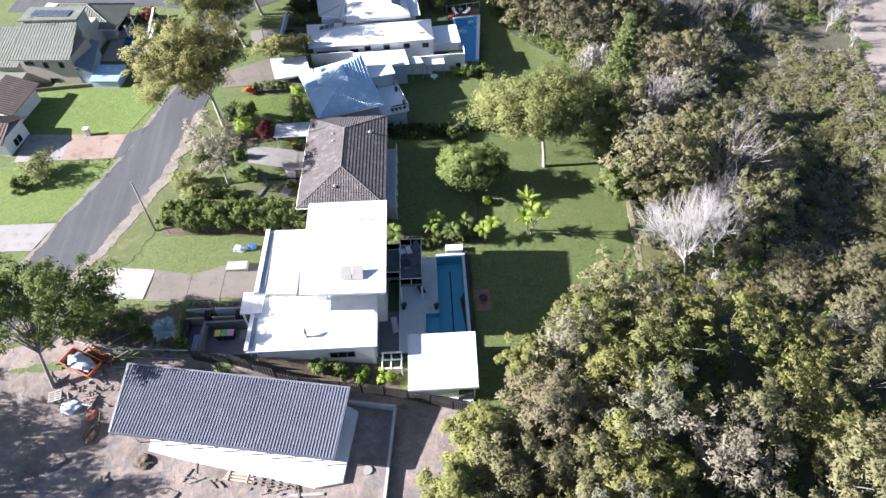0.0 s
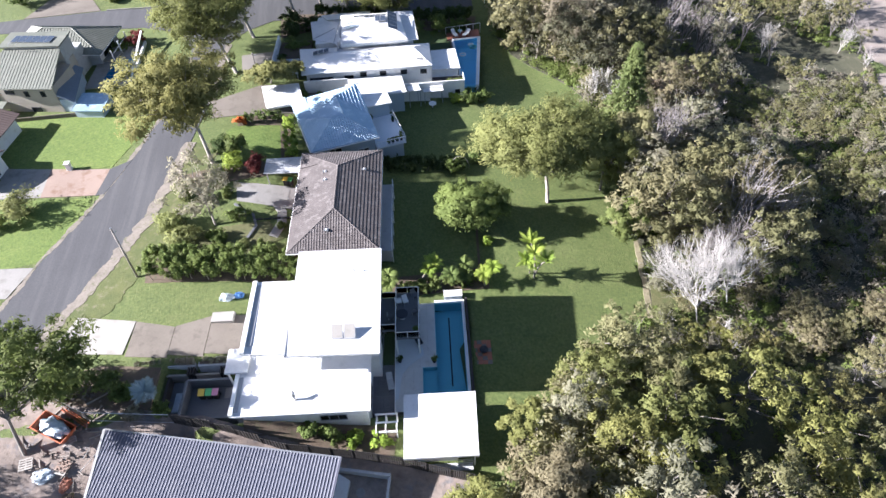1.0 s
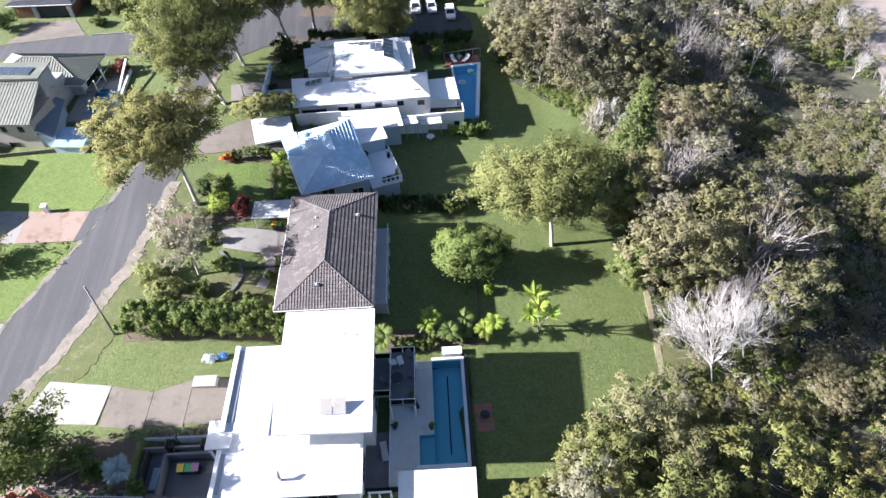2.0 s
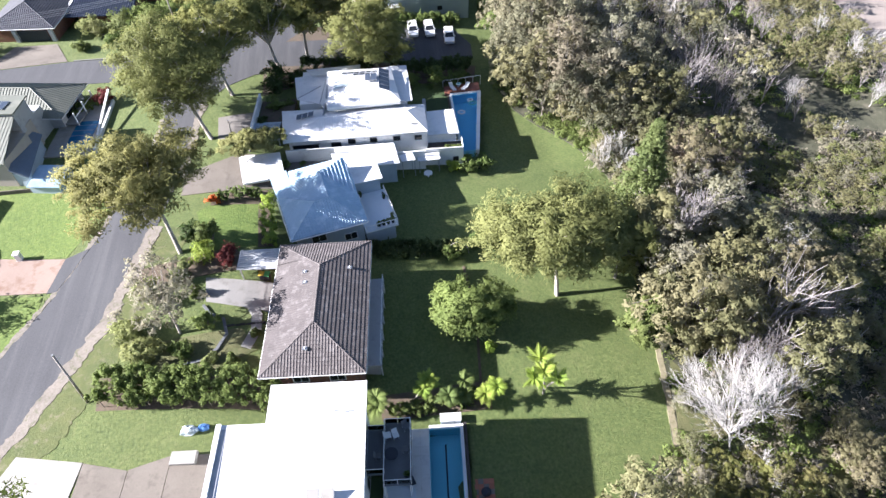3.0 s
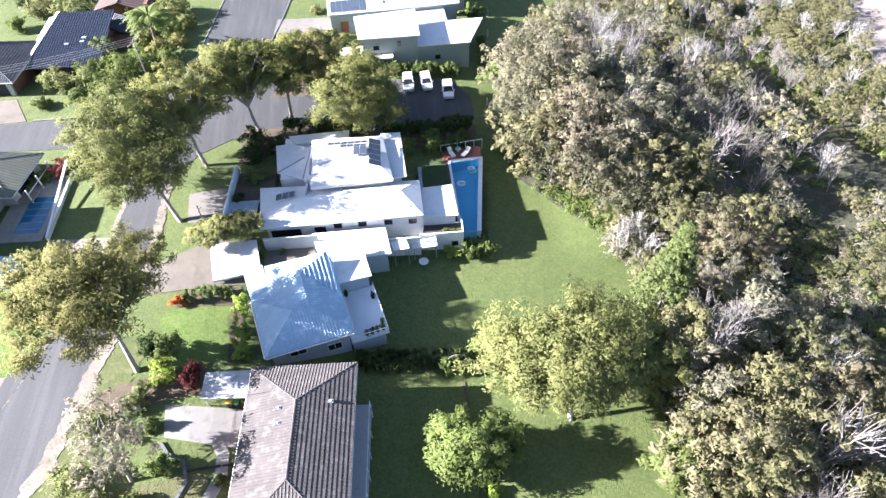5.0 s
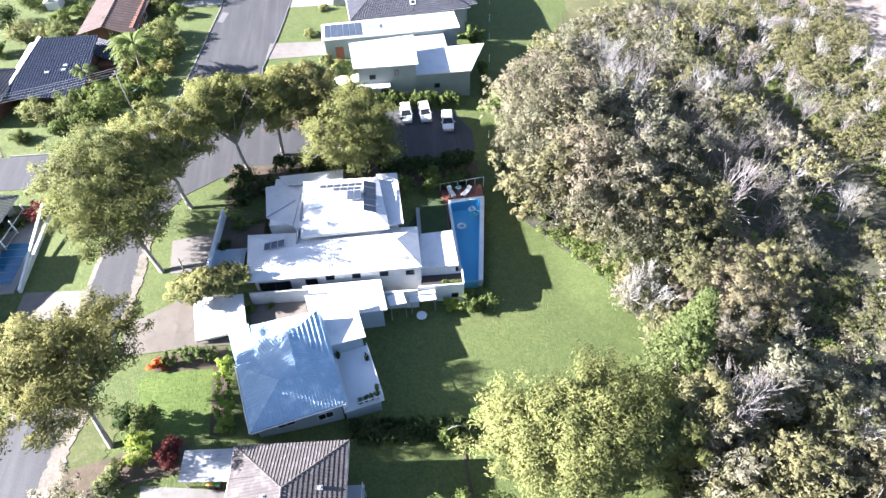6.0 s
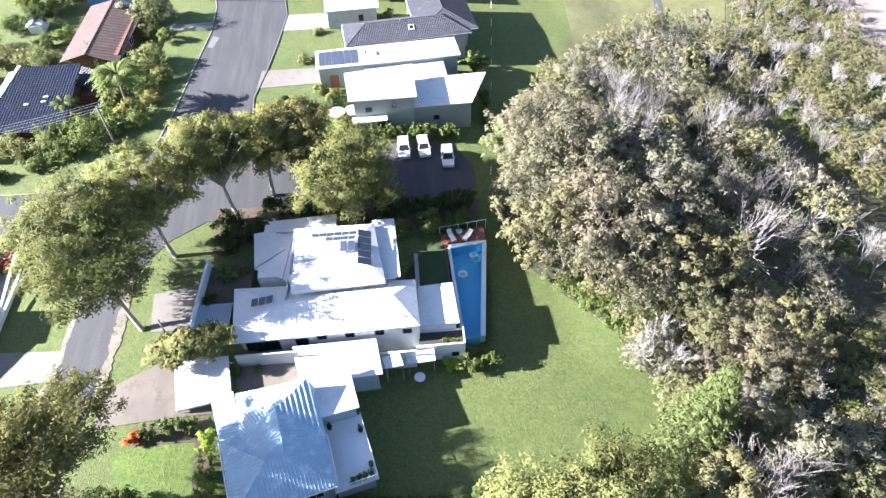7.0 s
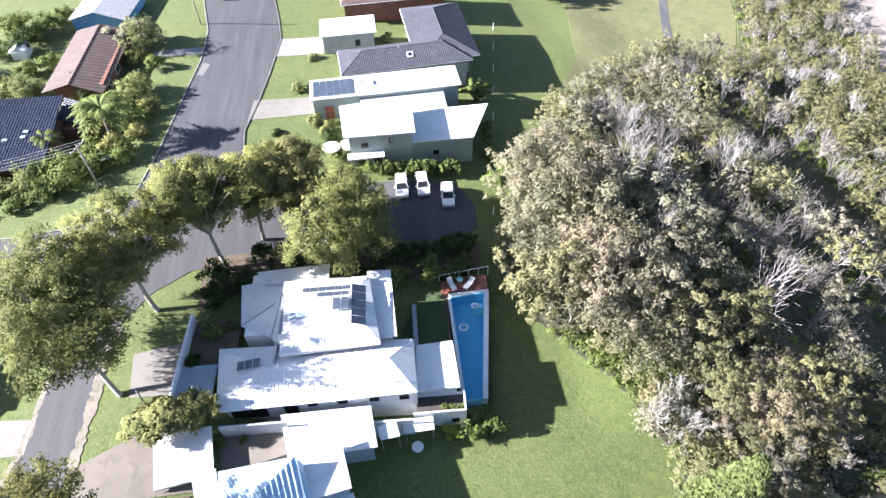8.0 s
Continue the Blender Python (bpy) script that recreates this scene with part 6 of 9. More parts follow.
    part("upstand", boxes((-14.5, -14.3, 5.4, 8.0, 3.6, 4.35)), GUTTER, h)
    for v in (9.6, 11.4):
        part("skylight", slab(bmesh.new(), [(-13.0, v, 5.42), (-11.0, v + 0.3, 5.78), (-11.0, v + 1.3, 5.78), (-13.0, v + 1.0, 5.42)], 0.06), TARP, h, "flat grey skylight")
    # Dark panes here stand in for the shaded recess of a carport opening.
    window(h, -17.0, 1.5, 0.6, 3.6, 1.7, "s", BLACK, bars=1)
    window(h, -12.8, 1.5, 0.5, 1.4, 1.9, "s", BLACK, bars=0)
    part("vent", boxes((-3.6, -3.4, 16.3, 16.5, 4.2, 4.5)), METAL, h)
    for u, v in ((-9.0, 2.6), (-1.8, 2.4)):
        part("vent", boxes((u - 0.5, u + 0.5, v - 0.06, v + 0.06, 3.85, 4.1)), METAL, h)
    s = thing("solar_array", VH, "dark solar panels on a white roof", "solar panel")
    panel_row(s, (-11.9, 13.2, 5.52), (1, 0, 0), (0, 0.95, -0.28), 6, 0.88, 0.8)
    panel_row(s, (-10.2, 12.2, 5.82), (1, 0, 0), (0, 0.95, -0.28), 4, 0.88, 0.8)
    panel_row(s, (-4.95, 8.3, 5.5), (0, 1, 0), (-0.92, 0, 0.36), 5, 1.05, 1.6)
    panel_row(s, (-8.4, 10.1, 6.22), (1, 0, 0), (0, 1, 0.04), 2, 0.85, 1.55)
    panel_row(s, (-18.2, 4.9, 4.0), (0.98, 0, 0.2), (0, 1, 0), 3, 0.85, 1.1)
    # pool
    p = thing("swimming_pool", VH, "bright blue tapering pool with floats", "swimming pool")
    out = [(4.55, 16.4), (8.75, 16.85), (6.85, 2.65), (5.0, 2.6)]
    bm = bmesh.new()
    prism(bm, out, -3.6, -3.3)
    for a, b in zip(out, out[1:] + out[:1]):
        d = (Vector(b) - Vector(a)).normalized()
        nn = Vector((d.y, -d.x)) * -0.06
        prism(bm, [a, b, (b[0] - nn.x, b[1] - nn.y), (a[0] - nn.x, a[1] - nn.y)], -3.3, -1.62)
    part("basin", bm, POOL_BRIGHT, p)
    raw("water", [(x, y, -1.74) for x, y in out[::-1]], [(0, 1, 2, 3)], WATER, p, "clear water").visible_shadow = False
    for a, b, w in ((out[0], out[3], 0.35), (out[1], out[2], -0.55)):
        bm = bmesh.new()
        prism(bm, [a, b, (b[0] - w, b[1]), (a[0] - w, a[1])], -2.9, -1.55)
        part("coping", bm, WHITE_WALL, p, "white pool coping")
    bm = bmesh.new()
    prism(bm, [(4.2, 16.42), (9.3, 16.95), (9.3, 17.3), (4.2, 17.0)], -2.9, -1.57)
    part("coping", bm, WHITE_WALL, p)
    for (u, v, r, mt_, lbl) in ((5.7, 12.0, 0.5, TRIM, "white inflatable ring in a pool"), (7.7, 14.2, 0.55, AQUA, "pale blue float in a pool"), (7.4, 15.0, 0.4, TRIM, "white float in a pool")):
        bm = bmesh.new()
        for k in range(14):
            a, b = 2 * math.pi * k / 14, 2 * math.pi * (k + 1) / 14
            rod(bm, (u + r * math.cos(a), v + r * 0.8 * math.sin(a), -1.70), (u + r * math.cos(b), v + r * 0.8 * math.sin(b), -1.70), 0.14, 0.14, 6)
        o = part("pool_float", bm, mt_, None, "", True)
        o.matrix_world = VH
        tagged(o, lbl, "pool float")
    k = thing("pool_deck", VH, "red timber deck with two white loungers", "deck", "", "structure")
    for i in range(14):
        a = 3.5 + 0.41 * i
        part("plank", boxes((a, a + 0.39, 17.3 if a > 4.2 else 16.5, 18.9 + 0.06 * i, -2.4, -1.55 - 0.004 * (i % 2))), RED_DECK, k)
    raw("screen", [(3.4, 19.2, -2.1), (9.6, 20.1, -2.1), (9.6, 20.1, -0.65), (3.4, 19.2, -0.65)], [(0, 1, 2, 3)], CLEAR, k, "glass screen").visible_shadow = False
    part("rail", rod(bmesh.new(), (3.4, 19.2, -0.62), (9.6, 20.1, -0.62), 0.05), TRIM, k, "white rail")
    for i in range(6):
        part("post", rod(bmesh.new(), (3.4 + 1.24 * i, 19.2 + 0.18 * i, -2.4), (3.4 + 1.24 * i, 19.2 + 0.18 * i, -0.62), 0.04), TRIM, k)
    lounger(VH @ pose(4.85, 18.1, -1.55, 0, 0, 20), "white sun lounger on a red deck", CLOTH)
    lounger(VH @ pose(6.95, 18.0, -1.55, 0, 0, -40), "white sun lounger on a red deck", CLOTH)
    st = thing("side_table", VH @ pose(5.9, 18.8, -1.55), "small pale blue round table on a deck", "table")
    part("tabletop", rod(bmesh.new(), (0, 0, 0.42), (0, 0, 0.5), 0.42, 0.42, 16), TARP, st)
    part("inlay", rod(bmesh.new(), (0, 0, 0.5), (0, 0, 0.52), 0.28, 0.28, 14), AQUA, st)
    part("base", rod(bmesh.new(), (0, 0, 0), (0, 0, 0.42), 0.2, 0.16, 10), TARP, st)
    c = thing("courtyard", VH, "shaded turf courtyard with a glass fence", "courtyard", "", "structure")
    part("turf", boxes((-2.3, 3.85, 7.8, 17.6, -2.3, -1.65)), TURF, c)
    part("edge", boxes((3.853, 4.1, 7.8, 16.4, -2.3, -1.5), (0.2, 3.85, 8.05, 8.25, -1.65, -1.45)), BED, c)
    part("planter", boxes((-0.2, 0.3, 9.5, 15.5, -1.65, -1.2)), GREY_WALL, c)
    # walls to the street and neighbour
    w = thing("garden_wall", VH, "white rendered garden walls beside a driveway", "wall", "", "structure")
    part("wall", slab(bmesh.new(), [(-24.5, 13.1, 3.3), (-24.9, 3.2, 3.3), (-24.65, 3.2, 3.3), (-24.25, 13.1, 3.3)], 2.2), WHITE_WALL, w)
    part("wall", boxes((-19.4, -12.9, -0.7, -0.5, 0.5, 3.2)), GREY_WALL, w)
    part("wall", boxes((-12.897, -0.62, -0.7, -0.5, -2.2, 1.6)), WHITE_WALL, w)
    for i in range(18):
        part("slat", boxes((-24.6 + 0.215 * i, -24.45 + 0.215 * i, 3.0, 6.8, 2.5, 2.62)), PALE_BLUE_WALL, w)
    part("beam", boxes((-24.6, -20.6, 2.9, 3.05, 2.3, 2.5), (-24.6, -20.6, 6.75, 6.9, 2.3, 2.5)), PALE_BLUE_WALL, w)
    for u in (-24.4, -20.8):
        for v in (3.0, 6.8):
            part("post", boxes((u - 0.06, u + 0.06, v - 0.06, v + 0.06, 0.5, 2.3)), PALE_BLUE_WALL, w)
    part("floor", boxes((-24.2, -19.2, 7.0, 13.0, 0.5, 2.0)), BED, w)


modern_house()

# ---- houses to the north ----
def green_house():
    m = pose(2.9, 128.6, 0, 0, 0, 1)
    h = thing("house", m, "sage-green boarded house with flat white roofs", "house")
    part("wall", boxes((0.9, 9.8, 0.4, 7.6, -2.0, 4.7)), SAGE_WALL, h)
    part("wall", boxes((9.803, 18.6, 0.9, 7.0, -3.0, 2.2)), SAGE_WALL, h)
    part("wall", boxes((-4.2, 18.4, 12.6, 17.0, -2.6, 2.9)), SAGE_WALL, h)
    part("wall", boxes((3.0, 16.0, 7.603, 12.597, -2.6, 2.4)), GREY_WALL, h)
    part("roof", slab(bmesh.new(), [(0.2, 0.1, 5.0), (10.2, -0.35, 5.0), (10.4, 8.2, 5.1), (-0.1, 7.4, 5.1)], 0.18), WHITE_ROOF, h)
    part("roof", slab(bmesh.new(), [(9.7, 0.7, 2.5), (18.6, 0.3, 2.5), (22.2, 7.8, 2.6), (10.42, 7.9, 2.6)], 0.18), WHITE_ROOF, h)
    part("roof", slab(bmesh.new(), [(-4.6, 12.3, 3.2), (18.9, 12.5, 3.2), (18.7, 17.9, 3.3), (-4.6, 17.5, 3.3)], 0.18), WHITE_ROOF, h)
    part("awning", boxes((0.4, 5.6, -1.0, 0.39, 1.7, 1.85)), WHITE_ROOF, h)
    for u in (0.8, 3.0, 5.4):
        part("post", boxes((u - 0.06, u + 0.06, -0.95, -0.83, -1.8, 1.7)), TRIM, h)
    part("door", boxes((-2.6, -1.2, 12.52, 12.6, -0.6, 1.6)), RUST, h, "orange-brown door")
    part("screen", boxes((14.4, 15.4, 7.3, 12.4, -2.4, 2.2)), RUST, h, "red-brown screen")
    for u, v, z, w, hh in ((3.0, 0.4, 2.6, 1.0, 0.8), (6.8, 0.4, 3.0, 0.6, 0.9), (2.2, 0.4, -0.6, 1.6, 1.0), (5.0, 0.4, -0.6, 1.8, 1.2), (13.2, 0.9, -0.4, 0.9, 0.8), (8.5, 12.6, 0.6, 2.4, 1.6)):
        window(h, u, v, z, w, hh, "s", BLACK, bars=0)
    s = thing("solar_array", m, "row of solar panels on a white roof", "solar panel")
    panel_row(s, (-4.1, 12.9, 3.22), (1, 0, 0), (0, 1, 0.02), 6, 1.05, 4.0)
    k = thing("skylight", m, "low framed skylight on a white roof", "skylight")
    part("kerb_frame", boxes((3.4, 5.4, 14.6, 14.75, 3.2, 3.5), (3.4, 5.4, 15.7, 15.85, 3.2, 3.5), (3.4, 3.55, 14.75, 15.7, 3.2, 3.5), (5.25, 5.4, 14.75, 15.7, 3.2, 3.5)), METAL, k)
    part("pane", boxes((3.55, 5.25, 14.75, 15.7, 3.4, 3.44)), TARP, k)


green_house()


def tiled_house():
    m = pose(2.9, 147.6, 0, 0, 0, 4)
    h = thing("house", m, "house with a dark grey tiled hip roof", "house")
    part("wall", boxes((0.8, 21.0, 0.9, 7.0, -3.0, 2.5)), GREY_WALL, h)
    part("wall", boxes((13.4, 22.4, 5.0, 18.4, -3.0, 2.5)), GREY_WALL, h)
    hip_roof(h, 0.1, 21.8, 0.1, 7.7, 2.6, 4.3, "x", 3.9, 4.5, SLATE_TILE, 0.3, 0.13, 0.05, 0.4)
    hip_roof(h, 12.6, 23.3, 1.2, 19.4, 2.62, 4.5, "y", 4.6, 4.6, SLATE_TILE, 0.3, 0.13, 0.05, 0.4)
    k = thing("skylight", m, "small skylight in a tiled roof", "skylight")
    part("kerb_frame", slab(bmesh.new(), [(11.2, 1.7, 3.5), (12.2, 1.7, 3.5), (12.2, 2.6, 3.9), (11.2, 2.6, 3.9)], 0.15), TRIM, k)
    part("pane", slab(bmesh.new(), [(11.35, 1.83, 3.58), (12.05, 1.83, 3.58), (12.05, 2.47, 3.87), (11.35, 2.47, 3.87)], 0.02), PANE, k)
    v = thing("roof_vent", m, "small pipe vent on a tiled roof", "vent")
    part("pipe", rod(bmesh.new(), (10.0, 3.6, 4.0), (10.0, 3.6, 4.6), 0.08, 0.08, 8), METAL, v)
    for u in (3, 7):
        window(h, u, 0.9, 0.2, 1.6, 1.2, "s")
    g = thing("garage", pose(-0.45, 159.9, 0, 0, 0, 1), "flat-roofed grey rendered garage by a driveway", "garage")
    part("wall", boxes((0.4, 9.3, 0.3, 5.8, -1.5, 2.6)), GREY_WALL, g)
    part("roof", boxes((0.0, 9.8, 0.0, 6.1, 2.62, 2.8)), WHITE_ROOF, g)
    window(g, 6.4, 0.3, 0.3, 0.9, 1.2, "s", BLACK, bars=0)
    part("door", boxes((0.34, 0.4, 1.0, 5.0, -0.6, 1.8)), TRIM, g)
    f = thing("house", pose(3.5, 171.0, 0, 0, 0, 2), "red-roofed house behind a garage", "house")
    part("wall", boxes((0.5, 19.5, 0.5, 9.0, -2.0, 2.5)), BRICK_WALL, f)
    hip_roof(f, 0.0, 20.0, 0.0, 9.5, 2.6, 4.4, "x", 4.5, 4.5, RED_TILE, 0.35, 0.14, 0.05, 0.4)


tiled_house()

# ---- houses west of the street ----
def red_house():
    m = pose(-38.9, 148.9, 0, 0, 0, -1.5)
    h = thing("house", m, "brick house with a red-brown ribbed gable roof", "house")
    part("wall", boxes((-3.2, 4.6, 0.9, 17.6, 0.5, 3.6)), BRICK_WALL, h)
    roof_face(h, [(-4.6, -0.2, 3.4), (0.0, 0.0, 4.6), (0.2, 18.4, 4.6), (-4.4, 18.6, 3.4)], RED_TILE, (1, 0, 0), 0.75, 0.22, 0.09)
    roof_face(h, [(0.0, 0.0, 4.6), (5.0, -1.2, 3.3), (5.6, 17.6, 3.3), (0.2, 18.4, 4.6)], RED_TILE, (1, 0, 0), 0.85, 0.25, 0.12)
    part("ridge_cap", rod(bmesh.new(), (0, -0.1, 4.62), (0.2, 18.5, 4.62), 0.09), RED_TILE, h)
    part("gable_wall", slab(bmesh.new(), [(-3.2, 0.9, 3.6), (4.6, 0.9, 3.4), (0, 0.9, 4.5)], 0.1), BRICK_WALL, h)
    for v in (3, 8, 13):
        window(h, 4.6, v, 1.4, 2.0, 1.2, "e")
    s = thing("garden_shed", pose(-52.4, 165.6, 0), "small white shed on a lawn", "shed")
    part("wall", boxes((-1.2, 1.2, -1.4, 1.4, 0.8, 2.5)), WHITE_WALL, s)
    hip_roof(s, -1.35, 1.35, -1.6, 1.6, 2.45, 2.9, "y", 0, 0, WHITE_ROOF, 0.3, 0.08, 0.03)
    b = thing("house", pose(-40.2, 176.5, 0, 0, 0, -8), "blue-walled house with a white ribbed gable roof", "house")
    part("wall", boxes((-4.6, 5.0, -4.2, 6, -1.0, 3.0)), BLUE_WALL, b)
    part("gable_wall", slab(bmesh.new(), [(-4.6, -4.2, 3.0), (5.0, -4.2, 3.0), (0.2, -4.2, 4.4)], 0.1), BLUE_WALL, b)
    roof_face(b, [(-5.2, -4.7, 2.9), (0.2, -4.7, 4.5), (0.2, 6.5, 4.5), (-5.2, 6.5, 2.9)], PALE_SHEET, (1, 0, 0), 0.6, 0.14, 0.06)
    roof_face(b, [(0.2, -4.7, 4.5), (5.6, -4.7, 2.9), (5.6, 6.5, 2.9), (0.2, 6.5, 4.5)], PALE_SHEET, (1, 0, 0), 0.6, 0.14, 0.06)


red_house()


def navy_house():
    m = pose(-39.2, 130.2, 0, 0, 0, -3)
    h = thing("house", m, "house with navy-black ribbed tile roofs", "house")
    part("wall", boxes((-8.6, 0.3, 0.8, 13.4, 0.5, 3.3)), BRICK_WALL, h)
    part("wall", boxes((0.603, 4.4, 9.4, 12.6, 0.5, 2.9)), BRICK_WALL, h)
    roof_face(h, [(-10.9, 0.1, 3.6), (1.2, 0.0, 3.5), (0.4, 14.2, 5.6), (-8.7, 14.0, 5.7)], NAVY_ROOF, (0, 1, 0), 0.42, 0.2, 0.08, 0.45)
    roof_face(h, [(-0.4, 11.2, 3.75), (5.4, 9.0, 3.0), (5.2, 13.6, 3.2), (-0.6, 16.0, 4.1)], NAVY_ROOF, (0.9, -0.3, 0), 0.42, 0.2, 0.08, 0.45)
    part("barge", slab(bmesh.new(), [(-11.3, 0.0, 3.7), (-10.85, 0.0, 3.7), (-8.6, 14.2, 5.85), (-9.1, 14.2, 5.85)], 0.25), TRIM, h, "white barge board")
    part("lower_roof", slab(bmesh.new(), [(-12.0, 1.0, 3.2), (-11.25, 0.4, 3.2), (-9.1, 13.5, 5.3), (-10.4, 13.5, 5.2)], 0.15), TRIM, h, "white framed translucent strip roof")
    for u, v in ((-3.0, 6.0), (-2.9, 7.0), (-5.4, 5.6)):
        k = thing("skylight", m, "small pale skylight on a dark roof", "skylight")
        z = 3.55 + 2.1 * v / 14
        part("dome", boxes((u - 0.35, u + 0.35, v - 0.22, v + 0.22, z - 0.05, z + 0.2), bevel=0.05), TARP, k)
    p = thing("spa_pool", pose(-31.3, 134.2, 0, 0, 0, 10), "small green-tinted pool beside palms", "swimming pool")
    part("basin", boxes((-1.8, 1.8, -1.3, 1.3, 0.5, 1.9), bevel=0.2), PALE_CONCRETE, p)
    part("water", boxes((-1.45, 1.45, -0.95, 0.95, 1.9, 1.93)), surface("green_water", (0.04, 0.20, 0.18), (0.07, 0.27, 0.24), None, 0.5, 3, 0.08), p)
    n = thing("house", pose(-52.3, 126.5, 0, 0, 0, -6), "brick house with charcoal hip roof and a garage", "house")
    part("wall", boxes((-9.0, 1.6, 0.8, 11.6, 0.4, 4.0)), BRICK_WALL, n)
    hip_roof(n, -9.6, 2.2, 0.2, 12.4, 4.1, 6.4, "y", 5.0, 5.0, SLATE_TILE, 0.35, 0.14, 0.05, 0.4)
    # Black panel put in for the unlit inside of the open garage.
    part("garage_door", boxes((-4.6, 0.4, 0.72, 0.797, 1.2, 3.4)), BLACK, n, "black panel for the dark inside of an open garage")
    for u in (1.15, -5.05):
        part("pier", boxes((u - 0.35, u + 0.35, 0.4, 0.797, 0.4, 3.6)), GREY_WALL, n)


navy_house()


def west_house():
    m = pose(-44.7, 87.7, 0, 0, 0, -10)
    h = thing("house", m, "two-storey beige house with grey-green metal roofs", "house")
    part("wall", boxes((-8.4, -0.4, 0.5, 6.5, 0.5, 6.1)), CREAM_WALL, h)
    part("wall", boxes((-8.4, -1.3, 6.503, 9.5, 0.5, 6.1)), CREAM_WALL, h)
    part("wall", boxes((-14.0, -8.403, 1.0, 9.5, 0.5, 4.4)), CREAM_WALL, h)
    part("wall", boxes((-13.0, 0.3, 12.8, 19.4, 0.5, 4.4)), GREY_WALL, h)
    part("wall", boxes((-8.4, -1.6, 9.503, 12.797, 0.5, 6.0)), GREY_WALL, h)
    roof_face(h, [(-9.2, -0.2, 6.3), (0.0, -0.1, 6.3), (-1.0, 6.9, 8.5), (-9.4, 6.5, 8.5)], OLIVE_ROOF, (0, 1, 0), 0.45, 0.1, 0.04)
    part("clerestory", prism(bmesh.new(), [(-9.2, 6.6), (-1.2, 7.0), (-1.6, 10.8), (-9.6, 10.4)], 5.5, 8.7), GREY_WALL, h)
    part("upper_roof", slab(bmesh.new(), [(-9.8, 6.3, 8.95), (-0.9, 6.8, 8.95), (-1.3, 11.2, 8.8), (-10.2, 10.8, 8.8)], 0.2), OLIVE_ROOF, h)
    roof_face(h, [(-14.6, 0.4, 4.7), (-9.25, 0.4, 4.7), (-9.25, 8.6, 6.8), (-14.6, 8.6, 6.8)], OLIVE_ROOF, (0, 1, 0), 0.45, 0.1, 0.04)
    part("awning", slab(bmesh.new(), [(-13.2, -1.6, 3.6), (-8.2, -1.5, 3.6), (-8.2, 0.46, 3.8), (-13.2, 0.46, 3.8)], 0.12), OLIVE_ROOF, h)
    for u in (-12.9, -8.5):
        part("post", boxes((u - .06, u + .06, -1.5, -1.38, 1.0, 3.5)), TRIM, h)
    hip_roof(h, -14.0, 1.2, 11.8, 20.4, 4.5, 6.6, "x", 5.0, 5.6, OLIVE_ROOF, 0.45, 0.14, 0.06)
    part("lower_roof", slab(bmesh.new(), [(0.0, 0.0, 5.2), (2.3, -0.2, 4.2), (-0.2, 8.6, 4.2), (-2.4, 8.6, 5.2)], 0.12), surface("blue_shade_roof", (0.10, 0.13, 0.17), (0.15, 0.18, 0.22), None, 0.5, 5, 0.5), h, "dark blue lean-to roof")
    part("side_wall", prism(bmesh.new(), [(-0.397, 0.6), (1.9, 0.5), (-0.5, 8.0), (-0.397, 8.0)], 0.5, 4.1), PALE_BLUE_WALL, h)
    part("balcony", boxes((0.303, 2.2, 13.0, 19.0, 2.4, 2.6)), CONCRETE, h)
    for v in (13.2, 16.0, 18.8):
        part("post", boxes((2.0, 2.15, v, v + 0.15, 0.5, 4.3)), TRIM, h)
    part("rail", boxes((2.05, 2.12, 13.2, 18.9, 3.5, 3.57)), TRIM, h)
    for u, z, w, hh in ((-2.2, 4.6, 0.7, 0.9), (-4.6, 4.6, 0.7, 0.9), (-7.0, 5.0, 1.4, 0.6), (-4.4, 1.9, 1.5, 0.9), (-1.2, 1.4, 0.5, 0.5), (-11.0, 1.6, 2.0, 1.2)):
        window(h, u, 0.5 if u > -8.4 else 1.0, z, w, hh, "s", BLACK, bars=0)
    window(h, 0.3, 16.0, 2.7, 4.0, 1.5, "e", BLACK, bars=2)
    s = thing("solar_array", m, "dark solar panels on a hip roof", "solar panel")
    panel_row(s, (-8.6, 7.6, 8.96), (1, 0, 0), (0, 1, -0.03), 6, 1.0, 1.9)
    a = thing("roof_aerial", m, "thin aerial on a metal roof", "aerial")
    bm = rod(bmesh.new(), (-7.2, 6.0, 8.2), (-7.2, 6.0, 9.8), 0.03)
    for k in range(5):
        rod(bm, (-7.9, 5.8 + 0.12 * k, 9.6), (-6.4, 5.8 + 0.12 * k, 9.7), 0.015, n=4)
    part("mast", bm, METAL, a)
    p = thing("swimming_pool", pose(-39.0, 98.8, 0, 0, 0, -4), "blue pool with a pale surround behind a white wall", "swimming pool")
    part("surround", boxes((-4.2, 2.0, -5.4, 6.4, 1.0, 2.2)), PALE_CONCRETE, p)
    part("water", boxes((-1.9, 1.2, -4.0, 2.4, 2.2, 2.225)), surface("deep_pool_water", (0.02, 0.11, 0.22), (0.03, 0.15, 0.28), None, 0.5, 3, 0.06), p)
    for k in range(5):
        part("mark", boxes((-1.9, 1.2, -3.4 + 1.2 * k, -3.34 + 1.2 * k, 2.226, 2.23)), PALE_CONCRETE, p)
    w = thing("garden_wall", pose(-36.6, 99.5, 0, 0, 0, 0), "smooth white garden wall on a slope", "wall", "", "structure")
    part("wall", slab(bmesh.new(), [(-0.15, -6.2, 2.6), (0.15, -6.2, 2.6), (0.15, 6.2, 4.4), (-0.15, 6.2, 4.4)], 0.2), WHITE_WALL, w)
    part("wall", boxes((-0.148, 0.148, -6.2, 6.2, 1.5, 2.6)), WHITE_WALL, w)
